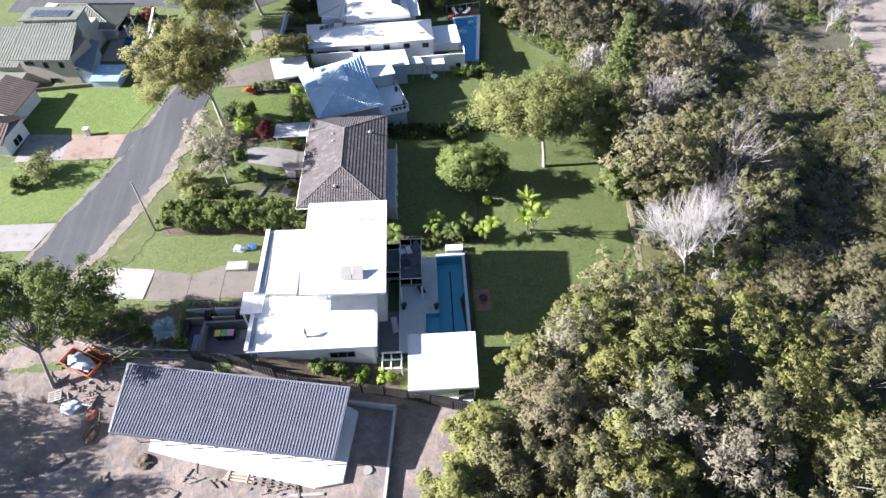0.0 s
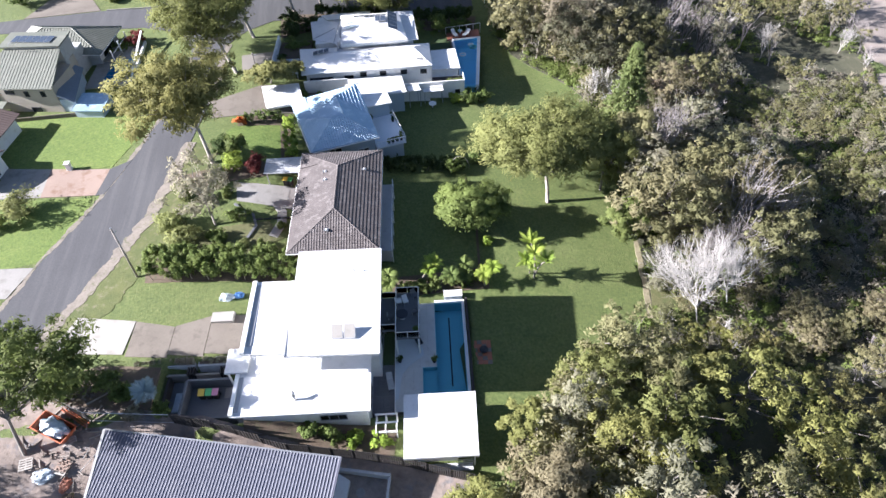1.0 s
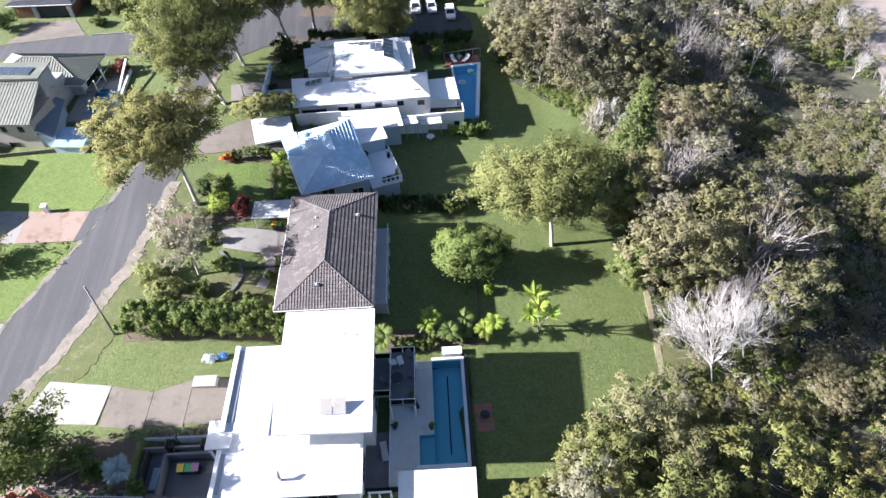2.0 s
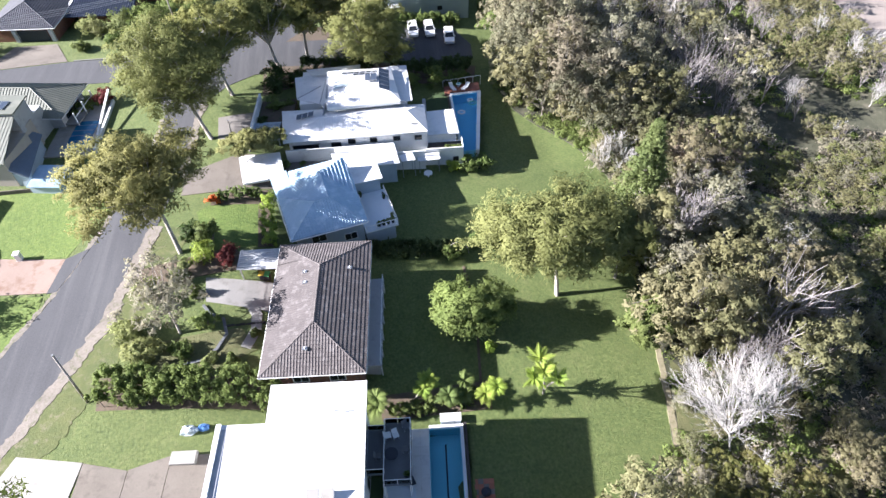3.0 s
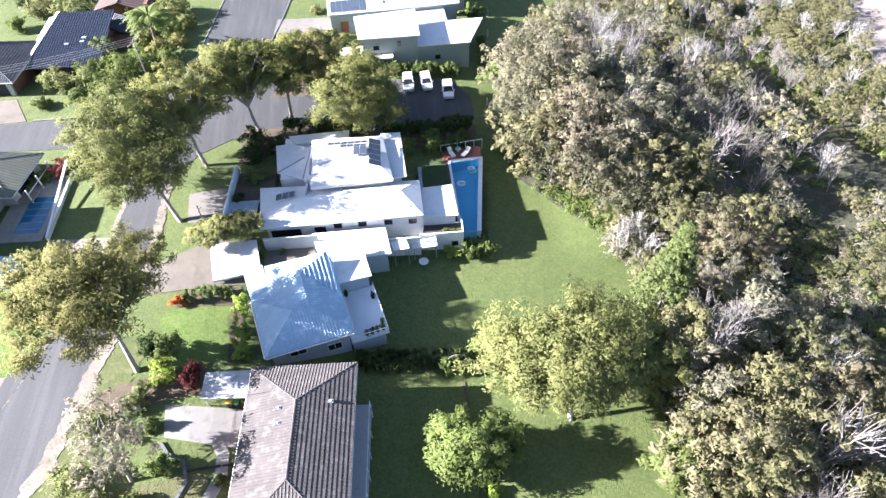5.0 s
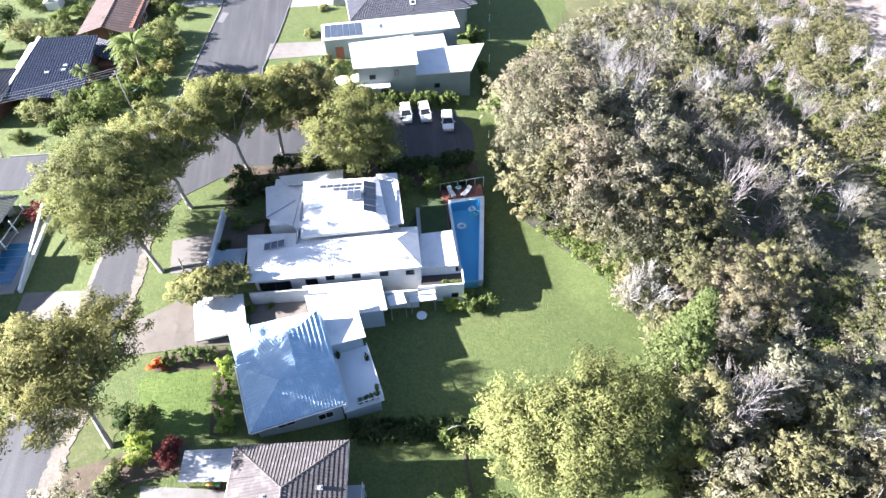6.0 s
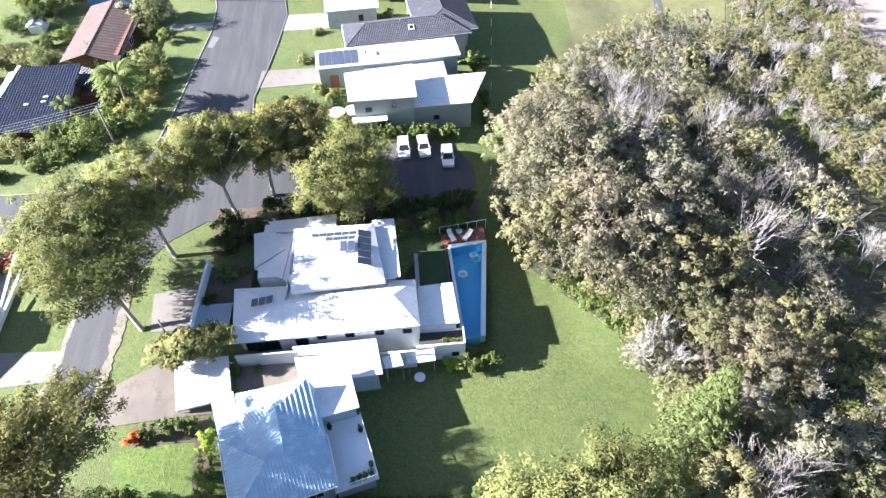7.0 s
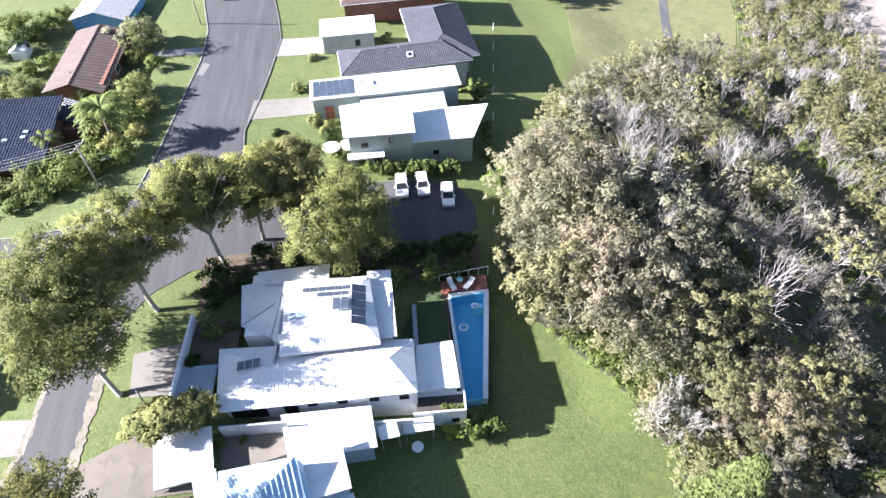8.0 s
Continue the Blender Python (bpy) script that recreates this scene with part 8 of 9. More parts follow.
n = 300
for x, y, r, h, lf, lb_ in (
        (-39.0, 152.6, 2.3, 2.8, HEDGE_LEAF, "dense green shrub beside a red-brown roof"), (-31.3, 146.6, 1.9, 2.4, DUNE_LEAF, "grey-green shrub between two houses"), (-28.8, 150.2, 2.1, 3.0, DUNE_LEAF, "grey-green shrub on a verge"), (-26.6, 144.8, 1.5, 2.0, GUM_LEAF, "olive shrub on a verge"), (-30.8, 163.4, 3.2, 5.0, DUNE_LEAF, "tall grey-green shrub on a verge"), (-28.1, 157.0, 1.5, 2.0, HEDGE_LEAF, "green shrub on a verge"),
        (-33.3, 135.0, 1.8, 2.2, HEDGE_LEAF, "green shrub below palms"), (-31.0, 131.5, 1.8, 2.2, LUSH_LEAF, "leafy green shrub below palms"), (-29.2, 134.8, 1.8, 2.6, GUM_LEAF, "olive shrub below palms"), (-40.6, 131.2, 2.2, 2.6, HEDGE_LEAF, "dense green shrub against a dark-roofed house"), (-36.8, 131.6, 2.2, 2.6, HEDGE_LEAF, "dense green shrub against a dark-roofed house"), (-45.6, 128.9, 2.1, 2.4, DUNE_LEAF, "broad grey-green shrub on a lawn"), (-40.7, 124.8, 1.6, 1.6, HEDGE_LEAF, "low green shrub on a lawn"), (-37.2, 126.6, 2.0, 2.2, HEDGE_LEAF, "green shrub on a lawn"),
        (-50.3, 154.3, 2.1, 2.6, DUNE_LEAF, "grey-green shrub in a back garden"), (-52.2, 166.9, 2.2, 3.0, DARK_LEAF, "dark leafy shrub in a back garden"), (-56.0, 173.4, 2.4, 3.4, HEDGE_LEAF, "dense green shrub in a back garden"), (-56.8, 165.6, 2.2, 2.8, HEDGE_LEAF, "dense green shrub in a back garden"), (-51.1, 170.6, 2.0, 2.6, LUSH_LEAF, "leafy green shrub in a back garden"), (-48.0, 175.6, 2.0, 2.6, HEDGE_LEAF, "dense green shrub in a back garden"), (-57.0, 148.8, 1.8, 2.2, HEDGE_LEAF, "green shrub beside a dark roof"), (-58.6, 159.0, 2.4, 3.2, DARK_LEAF, "dark leafy shrub in a back garden"),
        (0.2, 137.3, 1.6, 1.8, GUM_LEAF, "olive shrub at a house front"), (-7.2, 137.4, 0.8, 0.6, DARK_LEAF, "low dark shrub in a front bed"), (-27.4, 138.4, 1.5, 1.8, GUM_LEAF, "olive shrub beside palms"), (-33.6, 140.4, 2.2, 2.6, GUM_LEAF, "olive shrub below palms"), (-30.0, 142.6, 2.0, 2.4, HEDGE_LEAF, "green shrub below palms"),
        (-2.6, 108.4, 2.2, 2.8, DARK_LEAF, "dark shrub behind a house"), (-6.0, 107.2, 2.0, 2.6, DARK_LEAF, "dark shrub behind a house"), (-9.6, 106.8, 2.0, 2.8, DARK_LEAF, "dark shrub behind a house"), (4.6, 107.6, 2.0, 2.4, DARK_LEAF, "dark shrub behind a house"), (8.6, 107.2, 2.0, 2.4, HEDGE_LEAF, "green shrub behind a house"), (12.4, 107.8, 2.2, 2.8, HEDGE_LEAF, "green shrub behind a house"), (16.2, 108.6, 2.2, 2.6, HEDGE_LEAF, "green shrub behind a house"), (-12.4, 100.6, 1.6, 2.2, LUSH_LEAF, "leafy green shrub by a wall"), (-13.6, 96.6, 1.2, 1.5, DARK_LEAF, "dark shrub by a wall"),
        (-31.8, 40.6, 2.3, 3.0, HEDGE_LEAF, "rounded olive shrub by a driveway"), (-28.4, 40.6, 1.9, 2.4, LUSH_LEAF, "rounded green shrub by a driveway"), (-26.6, 39.0, 1.2, 1.2, HEDGE_LEAF, "low green garden shrub"),
        (-22.8, 36.9, 1.0, 0.9, LUSH_LEAF, "low green garden shrub"), (-25.4, 37.0, 1.0, 0.8, GREYGREEN_LEAF, "low grey-green ground cover"),
        (-9.4, 33.9, 1.0, 1.7, LUSH_LEAF, "bright leafy shrub along a fence"), (-7.2, 33.3, 1.1, 1.9, LUSH_LEAF, "bright leafy shrub along a fence"), (-5.0, 32.8, 1.0, 1.5, BRIGHT_LEAF, "yellow-green shrub along a fence"), (-2.6, 32.4, 1.1, 1.6, BRIGHT_LEAF, "yellow-green shrub along a fence"),
        (-16.1, 70.8, 1.6, 2.3, RED_LEAF, "dark red-leaved shrub in a garden bed"), (-19.0, 71.5, 1.7, 1.9, BRIGHT_LEAF, "yellow-green shrub in a garden bed"), (-18.6, 74.2, 1.7, 2.6, HEDGE_LEAF, "dense green shrub in a garden bed"), (-21.2, 74.6, 1.6, 2.4, DARK_LEAF, "dark green shrub under a tree"),
        (-37.6, 105.6, 1.7, 2.6, RED_LEAF, "dark red-leaved shrub beside a wall"), (-19.0, 81.0, 0.9, 1.2, ORANGE_LEAF, "shrub covered in orange flowers"),
        (-12.3, 105.2, 2.3, 3.4, DARK_LEAF, "large dark shrub beside a house"), (-12.6, 108.6, 2.4, 3.0, DARK_LEAF, "large dark shrub beside a house"), (-10.2, 101.0, 1.1, 1.6, LUSH_LEAF, "leafy green shrub by a wall"), (-10.4, 87.9, 0.7, 1.0, LUSH_LEAF, "small shrub in a narrow bed"), (-8.2, 88.0, 0.6, 1.0, LUSH_LEAF, "small shrub in a narrow bed"),
        (14.3, 87.2, 1.5, 1.9, LUSH_LEAF, "leafy shrub below a balcony"), (16.4, 87.4, 1.7, 2.2, LUSH_LEAF, "spreading shrub below a pool"), (12.4, 87.0, 1.1, 1.5, BRIGHT_LEAF, "yellow-green shrub below a balcony"),
        (-44.6, 67.2, 3.0, 3.2, DUNE_LEAF, "rounded grey-green shrub by a driveway"), (-47.0, 65.0, 1.6, 1.6, HEDGE_LEAF, "green shrub by a driveway"),
        (-30.2, 148.0, 2.4, 3.2, DUNE_LEAF, "grey-green shrub on a verge"), (-31.6, 159.6, 1.8, 2.0, DUNE_LEAF, "low rounded verge shrub"), (-34.4, 129.0, 2.6, 3.0, LUSH_LEAF, "dense green shrub below wires"), (-39.6, 128.4, 2.6, 2.6, DUNE_LEAF, "broad grey-green shrub on a lawn"), (-43.4, 127.4, 2.0, 2.4, DUNE_LEAF, "broad grey-green shrub on a lawn"), (-28.8, 141.6, 2.0, 2.4, LUSH_LEAF, "leafy shrub under palms"), (-28.2, 133.2, 1.8, 2.0, LUSH_LEAF, "leafy shrub under palms"), (-33.6, 145.6, 2.0, 2.6, HEDGE_LEAF, "green shrub between roofs"), (-37.6, 147.0, 1.9, 2.4, DARK_LEAF, "dark shrub between roofs"),
        (-47.4, 152.0, 2.6, 2.6, DUNE_LEAF, "grey-green shrub in a back garden"), (-49.6, 158.4, 2.0, 2.2, HEDGE_LEAF, "rounded green shrub in a back garden"), (-46.0, 160.4, 1.8, 2.2, LUSH_LEAF, "leafy green shrub in a back garden"), (-54.4, 172.0, 3.0, 4.0, HEDGE_LEAF, "tall green shrub in a back garden"), (-48.4, 172.4, 2.4, 3.4, LUSH_LEAF, "leafy green shrub in a back garden"), (-55.4, 154.6, 2.4, 2.4, DUNE_LEAF, "grey-green shrub in a back garden"),
        (-62.0, 124.5, 3.0, 3.4, HEDGE_LEAF, "dense green shrub by a road"), (-45.6, 122.6, 1.6, 1.4, HEDGE_LEAF, "green shrub by a driveway"),
        (-1.6, 139.4, 1.6, 2.0, DUNE_LEAF, "shrub at a house front"), (0.6, 135.2, 1.8, 2.2, DARK_LEAF, "dark shrub at a house front"), (1.6, 131.4, 1.6, 1.8, HEDGE_LEAF, "green shrub at a house front"), (-4.6, 149.4, 1.5, 0.8, DUNE_LEAF, "low shrub on a lawn"), (-2.2, 159.0, 1.3, 0.7, DUNE_LEAF, "low shrub by a driveway"), (11.2, 164.0, 1.3, 1.2, DUNE_LEAF, "shrub beside a garage"),
        (9.4, 70.6, 1.4, 1.9, LUSH_LEAF, "rounded shrub on a lawn corner"), (12.2, 57.0, 0.9, 0.9, BRIGHT_LEAF, "small shrub at a bed's end"), (13.2, 72.6, 1.4, 1.5, LUSH_LEAF, "shrub at a lawn's edge"),
        (-23.4, 58.6, 2.2, 2.2, DUNE_LEAF, "spreading grey-green front garden shrub"), (-25.2, 61.6, 2.4, 2.0, DUNE_LEAF, "spreading grey-green front garden shrub"), (-20.0, 58.4, 1.5, 1.0, HEDGE_LEAF, "low front garden shrub"), (-17.6, 61.8, 1.3, 1.8, LUSH_LEAF, "leafy front garden shrub"), (-24.6, 66.4, 1.9, 2.4, DUNE_LEAF, "grey-green shrub under a tree"), (-14.6, 57.0, 0.9, 0.9, LUSH_LEAF, "small front garden shrub"), (-17.0, 57.2, 0.9, 0.8, DUNE_LEAF, "small front garden shrub"), (-12.6, 60.2, 0.6, 0.8, LUSH_LEAF, "small shrub by a path"), (-21.0, 69.0, 1.6, 2.0, DUNE_LEAF, "grey-green shrub under a tree"), (-19.4, 66.0, 1.0, 1.2, HEDGE_LEAF, "green shrub beside a drive")):
    n += 1
    if y > 125 and x < -25:
        r, h = r * 1.25, h * 1.2
    bush("shrub", x, y, r, h, lf, n, lb_, max(6, int(5 * r)), 62, 0.2)

# garden edging, paths and beds
patch("garden_bed", [(-27.6, 56.6), (-9.8, 54.8), (-9.6, 51.2), (-27.2, 53.0)], BED, 0.055, "structure", "bare soil under a hedge", "garden bed")
patch("garden_bed", [(-0.2, 52.6), (11.3, 53.2), (11.0, 49.9), (-0.2, 49.8)], BED, 0.055, "structure", "planted bed between two gardens", "garden bed")
patch("garden_bed", [(-26.0, 70.6), (-16.0, 72.8), (-14.4, 71.2), (-15.2, 69.4), (-22, 68.2), (-26.2, 67.6)], BED, 0.055, "structure", "shrub bed beside a carport", "garden bed")
patch("garden_bed", local(H1, [(-28.3, 3.4), (-22.2, 2.8), (-22.2, -2.2), (-32, -0.4), (-32, 2.6)]), BED, 0.055, "structure", "planted bed below a driveway", "garden bed")
patch("garden_bed", [(-14.8, 112.2), (5, 113.6), (20, 113.2), (19, 109.0), (4, 107), (-10, 106.6), (-14.4, 104)], BED, 0.055, "structure", "leaf-littered bed under trees", "garden bed")
patch("garden_bed", [(-19.6, 82.2), (-12.6, 82.8), (-11.4, 73.0), (-13.2, 72.8), (-13.6, 80.2), (-19.4, 80.2)], BED, 0.055, "structure", "curved flower bed round a lawn", "garden bed")
patch("garden_bed", [(-11.6, 120.6), (4.5, 122.0), (6.2, 126.4), (3, 128.2), (-8.6, 125.0)], BED, 0.055, "structure", "leaf-littered bed under trees", "garden bed")
patch("garden_bed", [(-22.5, 60.2), (-14.2, 61.2), (-12.4, 58.4), (-16.2, 56.2), (-23.0, 56.6)], LONG_GRASS, 0.05, "structure", "patchy front garden grass", "garden bed")
strip("garden_path", [(-13.6, 64.6), (-12.7, 62.8), (-12.7, 60.8), (-13.6, 58.6)], 1.1, PALE_CONCRETE, 0.075, 0, "pale curved garden path", "path")
strip("garden_edge", [(-18.4, 64.4), (-17.6, 63.2), (-16.1, 62.4), (-15.6, 60.4), (-16.4, 58.6), (-17.7, 57.4), (-20.4, 56.8)], 0.3, DARK_PAVE, 0.05, 0.15, "rough stone garden edging", "edging")
strip("garden_edge", [(11.0, 69.0), (11.4, 62), (10.8, 57), (10.3, 52.6)], 0.3, BED, 0.05, 0.06, "low edge along a lawn", "edging")
for k in range(5):
    x, y = -15.4 + 1.05 * k, 61.5 + 0.08 * k
    sl = thing("sleeper", pose(x, y, gz(x, y), 0, 0, 4), "dark timber sleeper step in a garden slope", "sleeper", "garden sleepers")
    part("beam", boxes((-0.5, 0.5, -0.1, 0.1, -0.1, 0.16), bevel=0.02), DARK_TIMBER, sl)
sg = thing("slatted_gate", pose(-11.3, 60.4, gz(-11.3, 60.4), 0, 0, 90), "low dark slatted garden gate", "gate")
part("frame", boxes((-1.0, 1.0, -0.04, 0.04, 0.1, 0.18), (-1.0, 1.0, -0.04, 0.04, 0.95, 1.03)), DARK_TIMBER, sg)
for k in range(9):
    part("slat", boxes((-0.98 + 0.235 * k, -0.88 + 0.235 * k, -0.06, -0.042, 0.0, 1.1)), DARK_TIMBER, sg)
hp = thing("garden_arch", pose(10.6, 71.0, gz(10.6, 71.0)), "thin pale hoop arch over a shrub", "arch")
bm = polyrod(bmesh.new(), [(1.4 * math.cos(math.pi * k / 12), 0, 2.4 * math.sin(math.pi * k / 12) - 0.05) for k in range(13)], 0.035)
part("hoop", bm, TWIG, hp)
for x, y in ((1.0, 131.4), (3.4, 131.9)):
    u = thing("patio_umbrella", pose(x, y, gz(x, y)), "open cream patio umbrella", "umbrella", "patio umbrellas")
    part("pole", rod(bmesh.new(), (0, 0, -0.1), (0, 0, 2.2), 0.03), METAL, u)
    part("canopy", rod(bmesh.new(), (0, 0, 1.9), (0, 0, 2.35), 1.35, 0.06, 12), CANVAS, u)
fe = thing("wire_fence", None, "post and wire fence along a lawn", "fence")
for i in range(8):
    x, y = 22.6 + 1.35 * i, 118.5 + 7.2 * i
    p = part("post", rod(bmesh.new(), (x, y, gz(x, y) - 0.3), (x, y, gz(x, y) + 1.5), 0.06), TRIM, fe)

# ---- dune woodland ----
def inside(x, y, poly):
    c = False
    for (x0, y0), (x1, y1) in zip(poly, poly[1:] + poly[:1]):
        if (y0 > y) != (y1 > y) and x < (x1 - x0) * (y - y0) / (y1 - y0) + x0:
            c = not c
    return c


def canopy(x, y):
    """Height of the woodland: tall along the lawns and in the north, low on the open dune."""
    a = float(np.interp(x, (5, 12, 18, 28, 36, 44, 52, 60), (8.5, 10.0, 11.0, 9.8, 9.2, 7.0, 4.0, 3.4)))
    b = float(np.interp(x, (30, 38, 43, 48, 52, 58, 80), (9.6, 11.0, 10.2, 8.8, 6.4, 3.0, 3.4)))
    m = float(np.interp(x, (30, 36, 44, 52, 62, 80), (6.4, 6.0, 4.4, 3.3, 2.8, 3.2)))
    c = float(np.interp(x, (24, 30, 46, 58, 66, 72, 90), (11.0, 11.6, 11.4, 10.6, 8.6, 6.4, 5.4)))
    k1, km, k2 = step01(y, 36, 46), step01(y, 68, 76), step01(y, 88, 98)
    c *= 1 - 0.45 * step01(y, 117, 142) * (1 - step01(x, 46, 58))
    return (a * (1 - k1) + (b * (1 - km) + m * km) * k1) * (1 - k2) + c * k2


# open gullies between the ridges of wind-sheared trees, running to the south-east, and low clearings
GULLIES = (([(63, 143), (66, 137), (69.5, 127), (72, 118), (73.5, 110), (77, 100), (82, 93)], 3.2),
           ([(42.5, 125), (46.3, 119.3), (49.5, 111.6), (52.0, 105.0), (55.5, 97.0)], 2.4),
           ([(39.5, 109), (43.2, 99), (45.4, 95)], 1.9),
           ([(53, 124), (57.5, 115), (61, 106), (64.5, 97), (68, 90)], 2.2))
CLEARINGS = ([(47.5, 80.2), (61, 80), (69, 74), (66, 67), (60, 66.5), (50.5, 73.5)],
             [(44, 44.6), (46.8, 50.5), (54.5, 57.0), (63, 63.5), (68, 58), (60, 45), (48.5, 42.4)],
             [(24, 36.4), (34, 35.6), (43.5, 37.4), (45.2, 44.5), (42.0, 49.5), (36.5, 52.0), (31, 53.5), (29.5, 46)])


def gully(x, y):
    """Signed distance east of the nearest gully, in widths of it."""
    best = 99.0
    for line, w in GULLIES:
        for (x0, y0), (x1, y1) in zip(line, line[1:]):
            dx, dy = x1 - x0, y1 - y0
            f = min(max(((x - x0) * dx + (y - y0) * dy) / (dx * dx + dy * dy), 0), 1)
            d = math.hypot(x - x0 - f * dx, y - y0 - f * dy) / w
            if d < abs(best):
                best = d if dx * (y - y0) - dy * (x - x0) > 0 else -d
    return best


FRONT = ((17.9, 27.4, 4.4), (10.9, 23.8, 3.9), (4.9, 22.4, 3.2), (17.5, 34.0, 3.4), (23.8, 33.2, 3.2), (11.1, 29.6, 2.5), (29.0, 33.6, 2.7), (6.8, 18.6, 3.6), (16.7, 21.4, 3.2), (20.4, 17.8, 2.4), (12.3, 18.6, 3.2), (1.6, 17.4, 3.0), (3.0, 13.0, 3.4))
for i, (x, y, r) in enumerate(FRONT):
    gum(x, y, 7.6 + 0.5 * r, 0.9 * r, 601 + i, (0.3, 0.4), int(6 + 14 * r), 330, COAST_LEAF if i % 3 == 1 else GUM_LEAF, "broad-crowned olive tree at the dune's edge", 0.165, 0.12, 0.16, GREY_BARK, "dune woodland", 0.95)

COASTAL = "wind-shaped coastal tree with olive foliage"
kinds = []
for i in range(6):
    kinds.append(("olive" if i < 4 else "gold", make_tree("tree", 400 + i, 8.0, 2.1, COAST_LEAF if i < 4 else GUM_LEAF, GREY_BARK, 92, 36, 0.132, 0.2, 0.13, COASTAL, "tree", "dune woodland", 1.2, 0.2, 0.66, sides=3)))
for i in range(2):
    kinds.append(("green", make_tree("tree", 410 + i, 8.0, 2.1, DUNE_LEAF, GREY_BARK, 84, 36, 0.135, 0.15, 0.12, "leafy green tree of the coastal dune", "tree", "dune woodland", 1.1, 0.2, 0.68, sides=3)))
for i in range(2):
    kinds.append(("feathery", make_tree("tree", 415 + i, 8.0, 2.1, FEATHER_LEAF, GREY_BARK, 110, 34, 0.11, 0.12, 0.12, "tall feathery brown-olive tree by a lawn", "tree", "dune woodland", 1.5, 0.2, 0.62, sides=3)))
for i in range(2):
    kinds.append(("grey", make_tree("tree", 420 + i, 8.0, 2.1, GREYGREEN_LEAF, GREY_BARK, 84, 36, 0.13, 0.25, 0.13, "grey-green tree of the coastal dune", "tree", "dune woodland", 1.1, 0.2, 0.66, sides=3)))
kinds.append(("brown", make_tree("tree", 430, 8.0, 2.1, BROWN_LEAF, GREY_BARK, 80, 36, 0.13, 0.25, 0.12, "coastal tree with browned foliage", "tree", "dune woodland", 1.0, 0.2, 0.8, sides=3)))
for i in range(3):
    t = bare_tree("tree", 450 + i, 8.0, DEAD_WOOD if i == 0 else TWIG, 5, 3, 2, 0.08, 0.32, 0.16, "half-bare coastal tree with pale stems and leafy tops", "dune woodland")
    rg = np.random.default_rng(460 + i)
    cl, rad = crown_clumps(rg, 26, 2.0, 5.2, 8.2, 1.0, (1, 1), 0.5)
    v, f, w = leaf_cards(cl, rad * 0.85, np.full(26, 46), 0.17, rg, 0.8, 0.2, 2.5, 0.4)
    raw("foliage", v, f, GREYGREEN_LEAF if i == 1 else COAST_LEAF, t, "", True, w)
    kinds.append(("half", t))
for i in range(4):
    kinds.append(("twig", bare_tree("tree", 440 + i, 8.0, DEAD_WOOD if i < 2 else TWIG, 6, 4, 3 if i % 2 else 2, 0.066, 0.4, 0.12, "leafless grey-stemmed coastal tree", "dune woodland")))
by = {}
for k, t in kinds:
    by.setdefault(k, []).append(t)
used, spots = set(), []
rng = np.random.default_rng(77)
tries = 0
while len(spots) < 780 and tries < 60000:
    tries += 1
    x, y = 2 + 104 * rng.random(), 6 + 182 * rng.random()
    if not inside(x - 1.2, y, WOODS) or not inside(x + 1.0, y, WOODS):
        continue
    h = canopy(x, y) * ((0.9 + 0.17 * rng.random()) if y > 88 else (0.82 + 0.28 * rng.random()))
    if 38.5 < x < 53 and 84 < y < 94:
        h = 6.0 + 1.4 * rng.random()
    if any(math.hypot(x - a, y - b) < q + 0.4 for a, b, q in FRONT) or math.hypot(x - 34.6, y - 74.9) < 3.4 or (x < 41 and 80 < y < 99 and 0.64 * x + 0.77 * y < 96.4):
        continue
    if any(inside(x, y, c) for c in CLEARINGS):
        if rng.random() < (0.35 if y < 42 else 0.9):
            continue
        h = 1.5 + (1.6 if y < 42 else 1.0) * rng.random()
    elif 19 < x < 33 and 38 < y < 54:
        continue
    elif 43 < x < 62 and 36 < y < 47:
        h = 1.8 + 1.6 * rng.random()
    g = gully(x, y)
    if (-2.5 if x > 58 else -2.1) < g < 1.0:
        continue
    if x > 21 and y < 38 and noise.noise((x * 0.2, y * 0.2, 5)) < 0.08:
        continue
    r = 2.3 * (h / 8.0) ** 0.7
    gap = 0.8 if x > 23 and y < 38 else 0.72 if y > 95 and x > 73 else 0.5 if y > 88 else 0.56
    if any((x - a) ** 2 + (y - b) ** 2 < (gap * (r + q)) ** 2 for a, b, q, *_ in spots):
        continue
    spots.append((x, y, r, h, g))
spots.sort(key=lambda s: s[0] + 0.15 * s[1])
rest = []
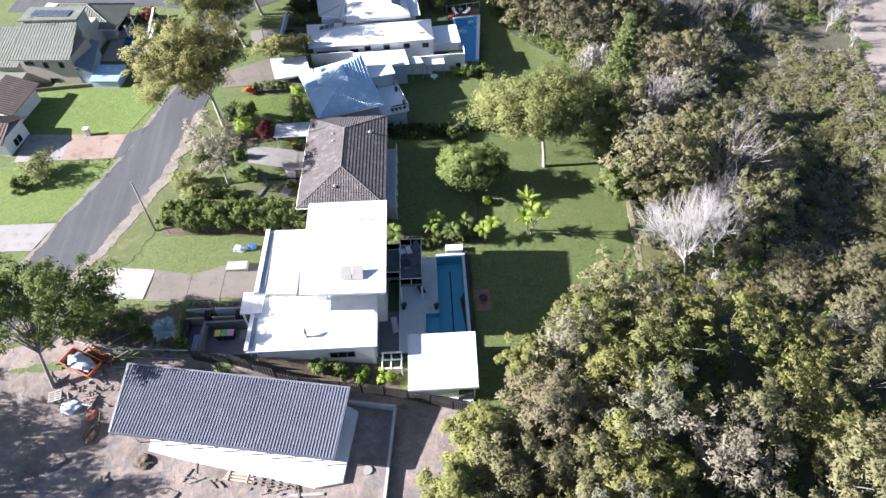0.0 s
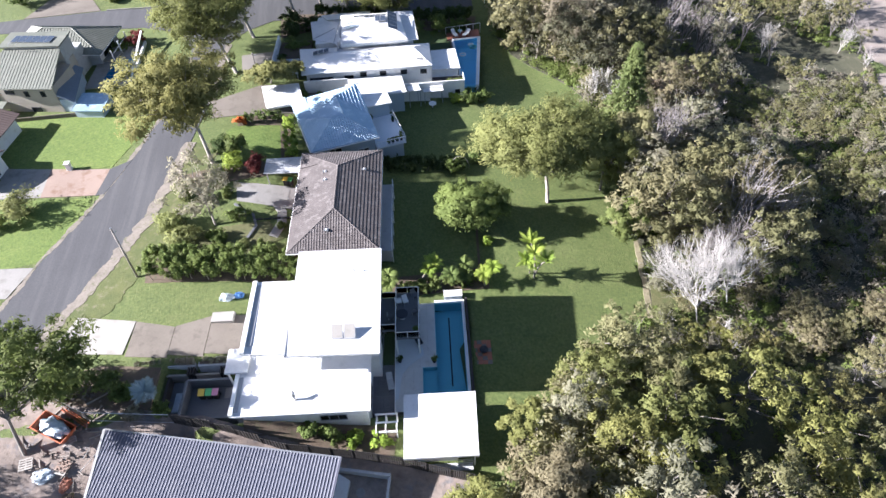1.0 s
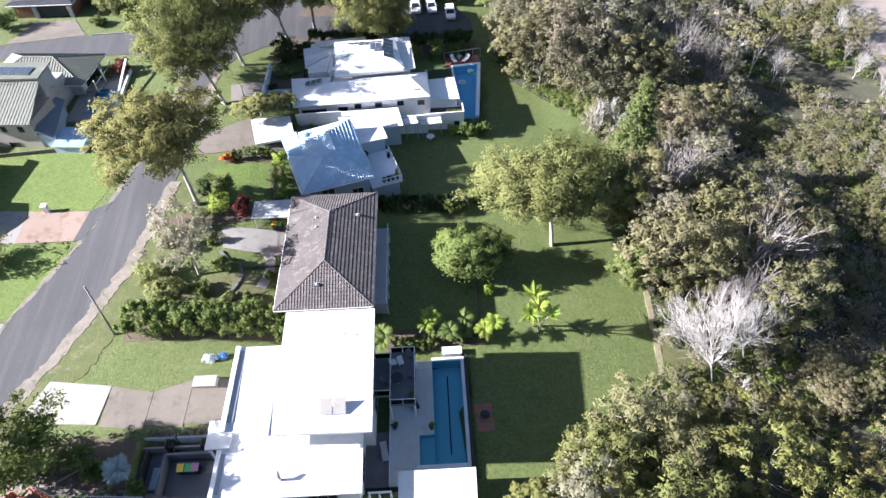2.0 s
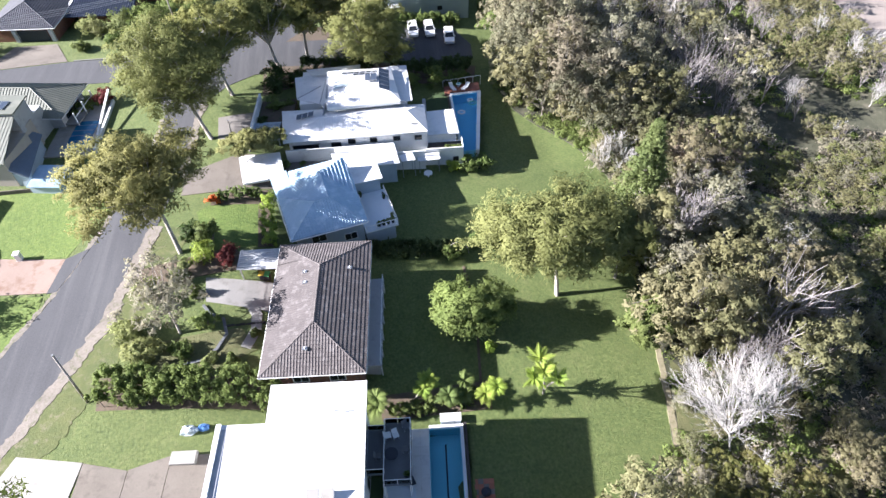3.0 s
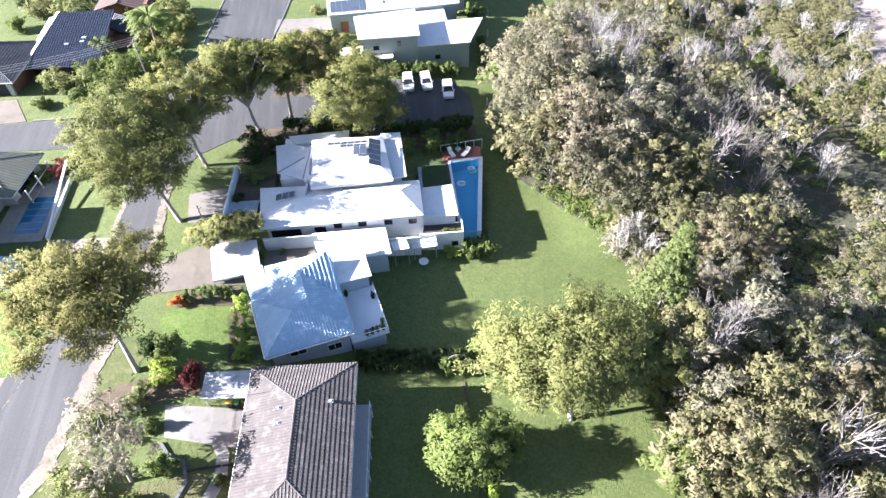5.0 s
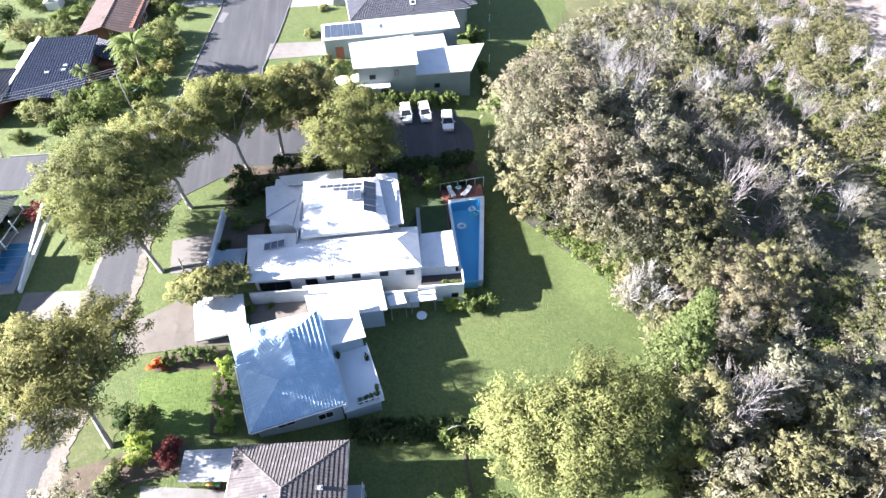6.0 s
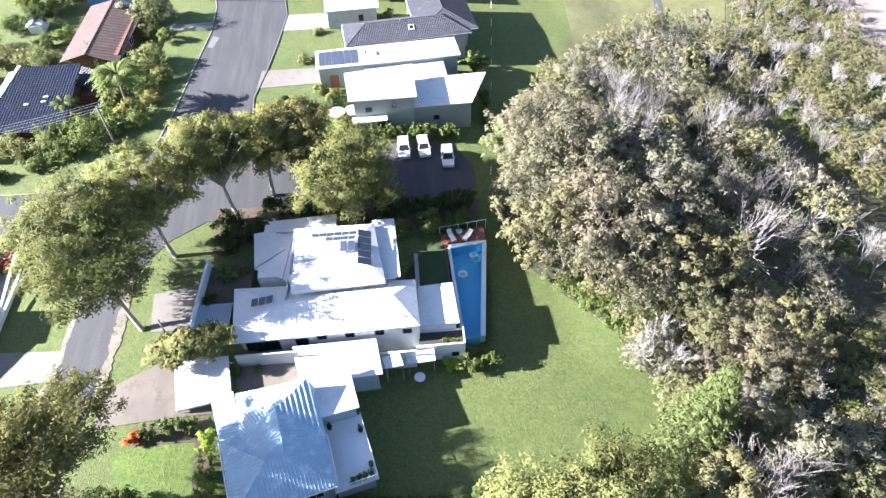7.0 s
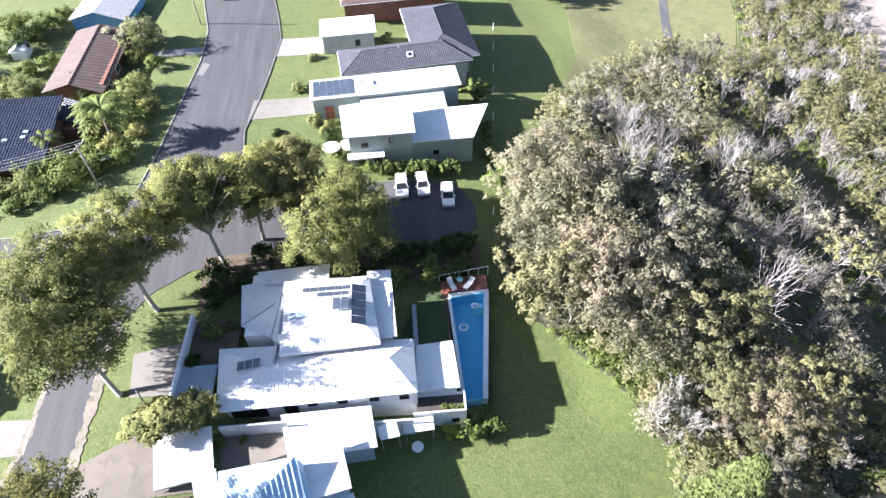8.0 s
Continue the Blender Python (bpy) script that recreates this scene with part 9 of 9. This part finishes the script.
for i, (x, y, r, h, g) in enumerate(spots):
    z = rng.random()
    north = y > 88
    if 38.5 < x < 53 and 84 < y < 94 and z < 0.75:
        k = "brown"
    elif 1.0 <= g < 2.1 and h > 3 and z < 0.85:
        k = "twig" if z < 0.42 else "half"
    elif 36 < x < 52 and 48 < y < 68 and z < 0.62:
        k = "twig" if z < 0.34 else "half"
    elif north and 40 < x < 74 and z < 0.9 and math.sin((0.66 * x + 0.75 * y) * 0.72 + 2.0 * noise.noise((x * 0.05, y * 0.05, 3))) > 0.1:
        k = "twig" if z < 0.42 else "half"
        h *= 1.05
    elif north and x >= 72 and z < 0.6:
        k = "twig" if z < 0.16 else "half" if z < 0.3 else "olive"
    elif not north and x > 36 and z < 0.14:
        k = "half"
    elif y > 94 and x < 36 and z < 0.75:
        k = "feathery"
    elif z < (0.34 if y > 60 else 0.16):
        k = "grey"
    elif 40 < y < 96 and z < (0.72 if y > 60 else 0.34):
        k = "green"
    else:
        k = "gold" if y < 44 and x < 46 and z > 0.5 else "olive"
    src = by[k][rng.integers(len(by[k]))]
    sxy = r / (2.2 if k in ("twig", "half") else 1.95)
    m = pose(x, y, gz(x, y), 4 * rng.normal(), 4 * rng.normal() + 3, 360 * rng.random()) @ Matrix.Diagonal((sxy, sxy, h / 8.0, 1))
    if i < 300 or src not in used:
        if src not in used:
            used.add(src)
            src.matrix_basis = m
        else:
            copy_thing(src, m)
    else:
        rest.append((src, m))
for k, t in kinds:
    if t not in used:
        for o in list(t.children):
            bpy.data.objects.remove(o)
        bpy.data.objects.remove(t)
        rest = [q for q in rest if q[0] != t]


def joined(name, rows, pick, label):
    """Far repeats of trees as one mesh a material."""
    groups = {}
    for src, m in rows:
        for o in src.children:
            me = o.data
            if o.name.split(".")[0] != pick:
                continue
            v = np.empty(len(me.vertices) * 3, np.float32)
            me.vertices.foreach_get("co", v)
            f = np.empty(len(me.loops), np.int32)
            me.loops.foreach_get("vertex_index", f)
            M = np.array(m)
            v = v.reshape(-1, 3) @ M[:3, :3].T + M[:3, 3]
            k = f.size // len(me.polygons)
            w = None
            if k == 3:
                w = np.empty(len(me.loops) * 3, np.float32)
                me.corner_normals.foreach_get("vector", w)
                w = w.reshape(-1, 3)[::9] @ np.linalg.inv(M[:3, :3])
                w /= np.linalg.norm(w, axis=1)[:, None]
                v = v.reshape(-1, 3, 3)[::3]
                c = v.mean(1, keepdims=True)
                v = (c + (v - c) * 1.38).reshape(-1, 3)
                f = np.arange(len(v))
            groups.setdefault(me.materials[0], []).append((v, f.reshape(-1, k), w))
    for mat_, rows_ in groups.items():
        off, vs, fs, ws = 0, [], [], []
        for v, f, w in rows_:
            vs.append(v), fs.append(f + off), ws.append(w)
            off += len(v)
        tagged(raw(name, np.concatenate(vs), np.concatenate(fs), mat_, None, "", True, None if ws[0] is None else np.concatenate(ws)), label, "trees", "", "stuff")


joined("far_woods", rest, "crown", "far dune woodland foliage towards the beach")
joined("far_stems", rest, "trunk", "far dune woodland stems towards the beach")
joined("far_woods", rest, "foliage", "sparse far dune foliage towards the beach")


def undergrowth(name, count, region, radius, per, size, material, seed, label, lift=0.25):
    rng = np.random.default_rng(seed)
    cl = []
    while len(cl) < count:
        x, y = 2 + 104 * rng.random(), 6 + 182 * rng.random()
        if inside(x, y, WOODS) and region(x, y, rng) and abs(gully(x, y)) > 1.15:
            cl.append((x, y, gz(x, y) + (lift(x, y) * (0.7 + 0.5 * rng.random()) if callable(lift) else lift)))
    cl = np.array(cl)
    v, f, w = leaf_cards(cl, radius * (0.6 + 0.8 * rng.random(count)), np.full(count, per), size, rng, 0.8)
    tagged(raw(name, v, f, material, None, "", True, w), label, "undergrowth", "", "stuff")


undergrowth("undergrowth", 1700, lambda x, y, r: True, 0.75, 44, 0.24, HEDGE_LEAF, 501, "low dark green undergrowth of the dune", 0.3)
undergrowth("understorey", 1700, lambda x, y, r: (x < 20 or y > 52) and x < 50 + 10 * r.random() and abs(gully(x, y)) > 1.6 and not any(inside(x, y, c) for c in CLEARINGS), 0.9, 52, 0.22, COAST_LEAF, 504, "olive understorey between the dune trees", lambda x, y: 0.5 * canopy(x, y))
undergrowth("understorey", 1700, lambda x, y, r: y > 90 and x < 66 and not -2.6 < gully(x, y) < 1.2, 1.15, 40, 0.2, FEATHER_LEAF, 505, "brown-olive understorey between the dune trees", lambda x, y: 0.7 * canopy(x, y))
undergrowth("undergrowth", 260, lambda x, y, r: x < 41 and 80 < y < 99 and 0.64 * x + 0.77 * y < 96.8, 0.8, 60, 0.17, LUSH_LEAF, 506, "low bright green shrubs at a lawn's edge", 0.6)
undergrowth("undergrowth", 900, lambda x, y, r: (y > 40 or x < 20) and noise.noise((x * 0.08, y * 0.08, 9)) > 0.0, 0.8, 44, 0.24, LUSH_LEAF, 502, "low bright green undergrowth of the dune", 0.35)
undergrowth("undergrowth", 1300, lambda x, y, r: x > 34 and 38 < y < 92, 0.8, 40, 0.2, GREYGREEN_LEAF, 503, "low grey-green heath of the dune", 0.4)
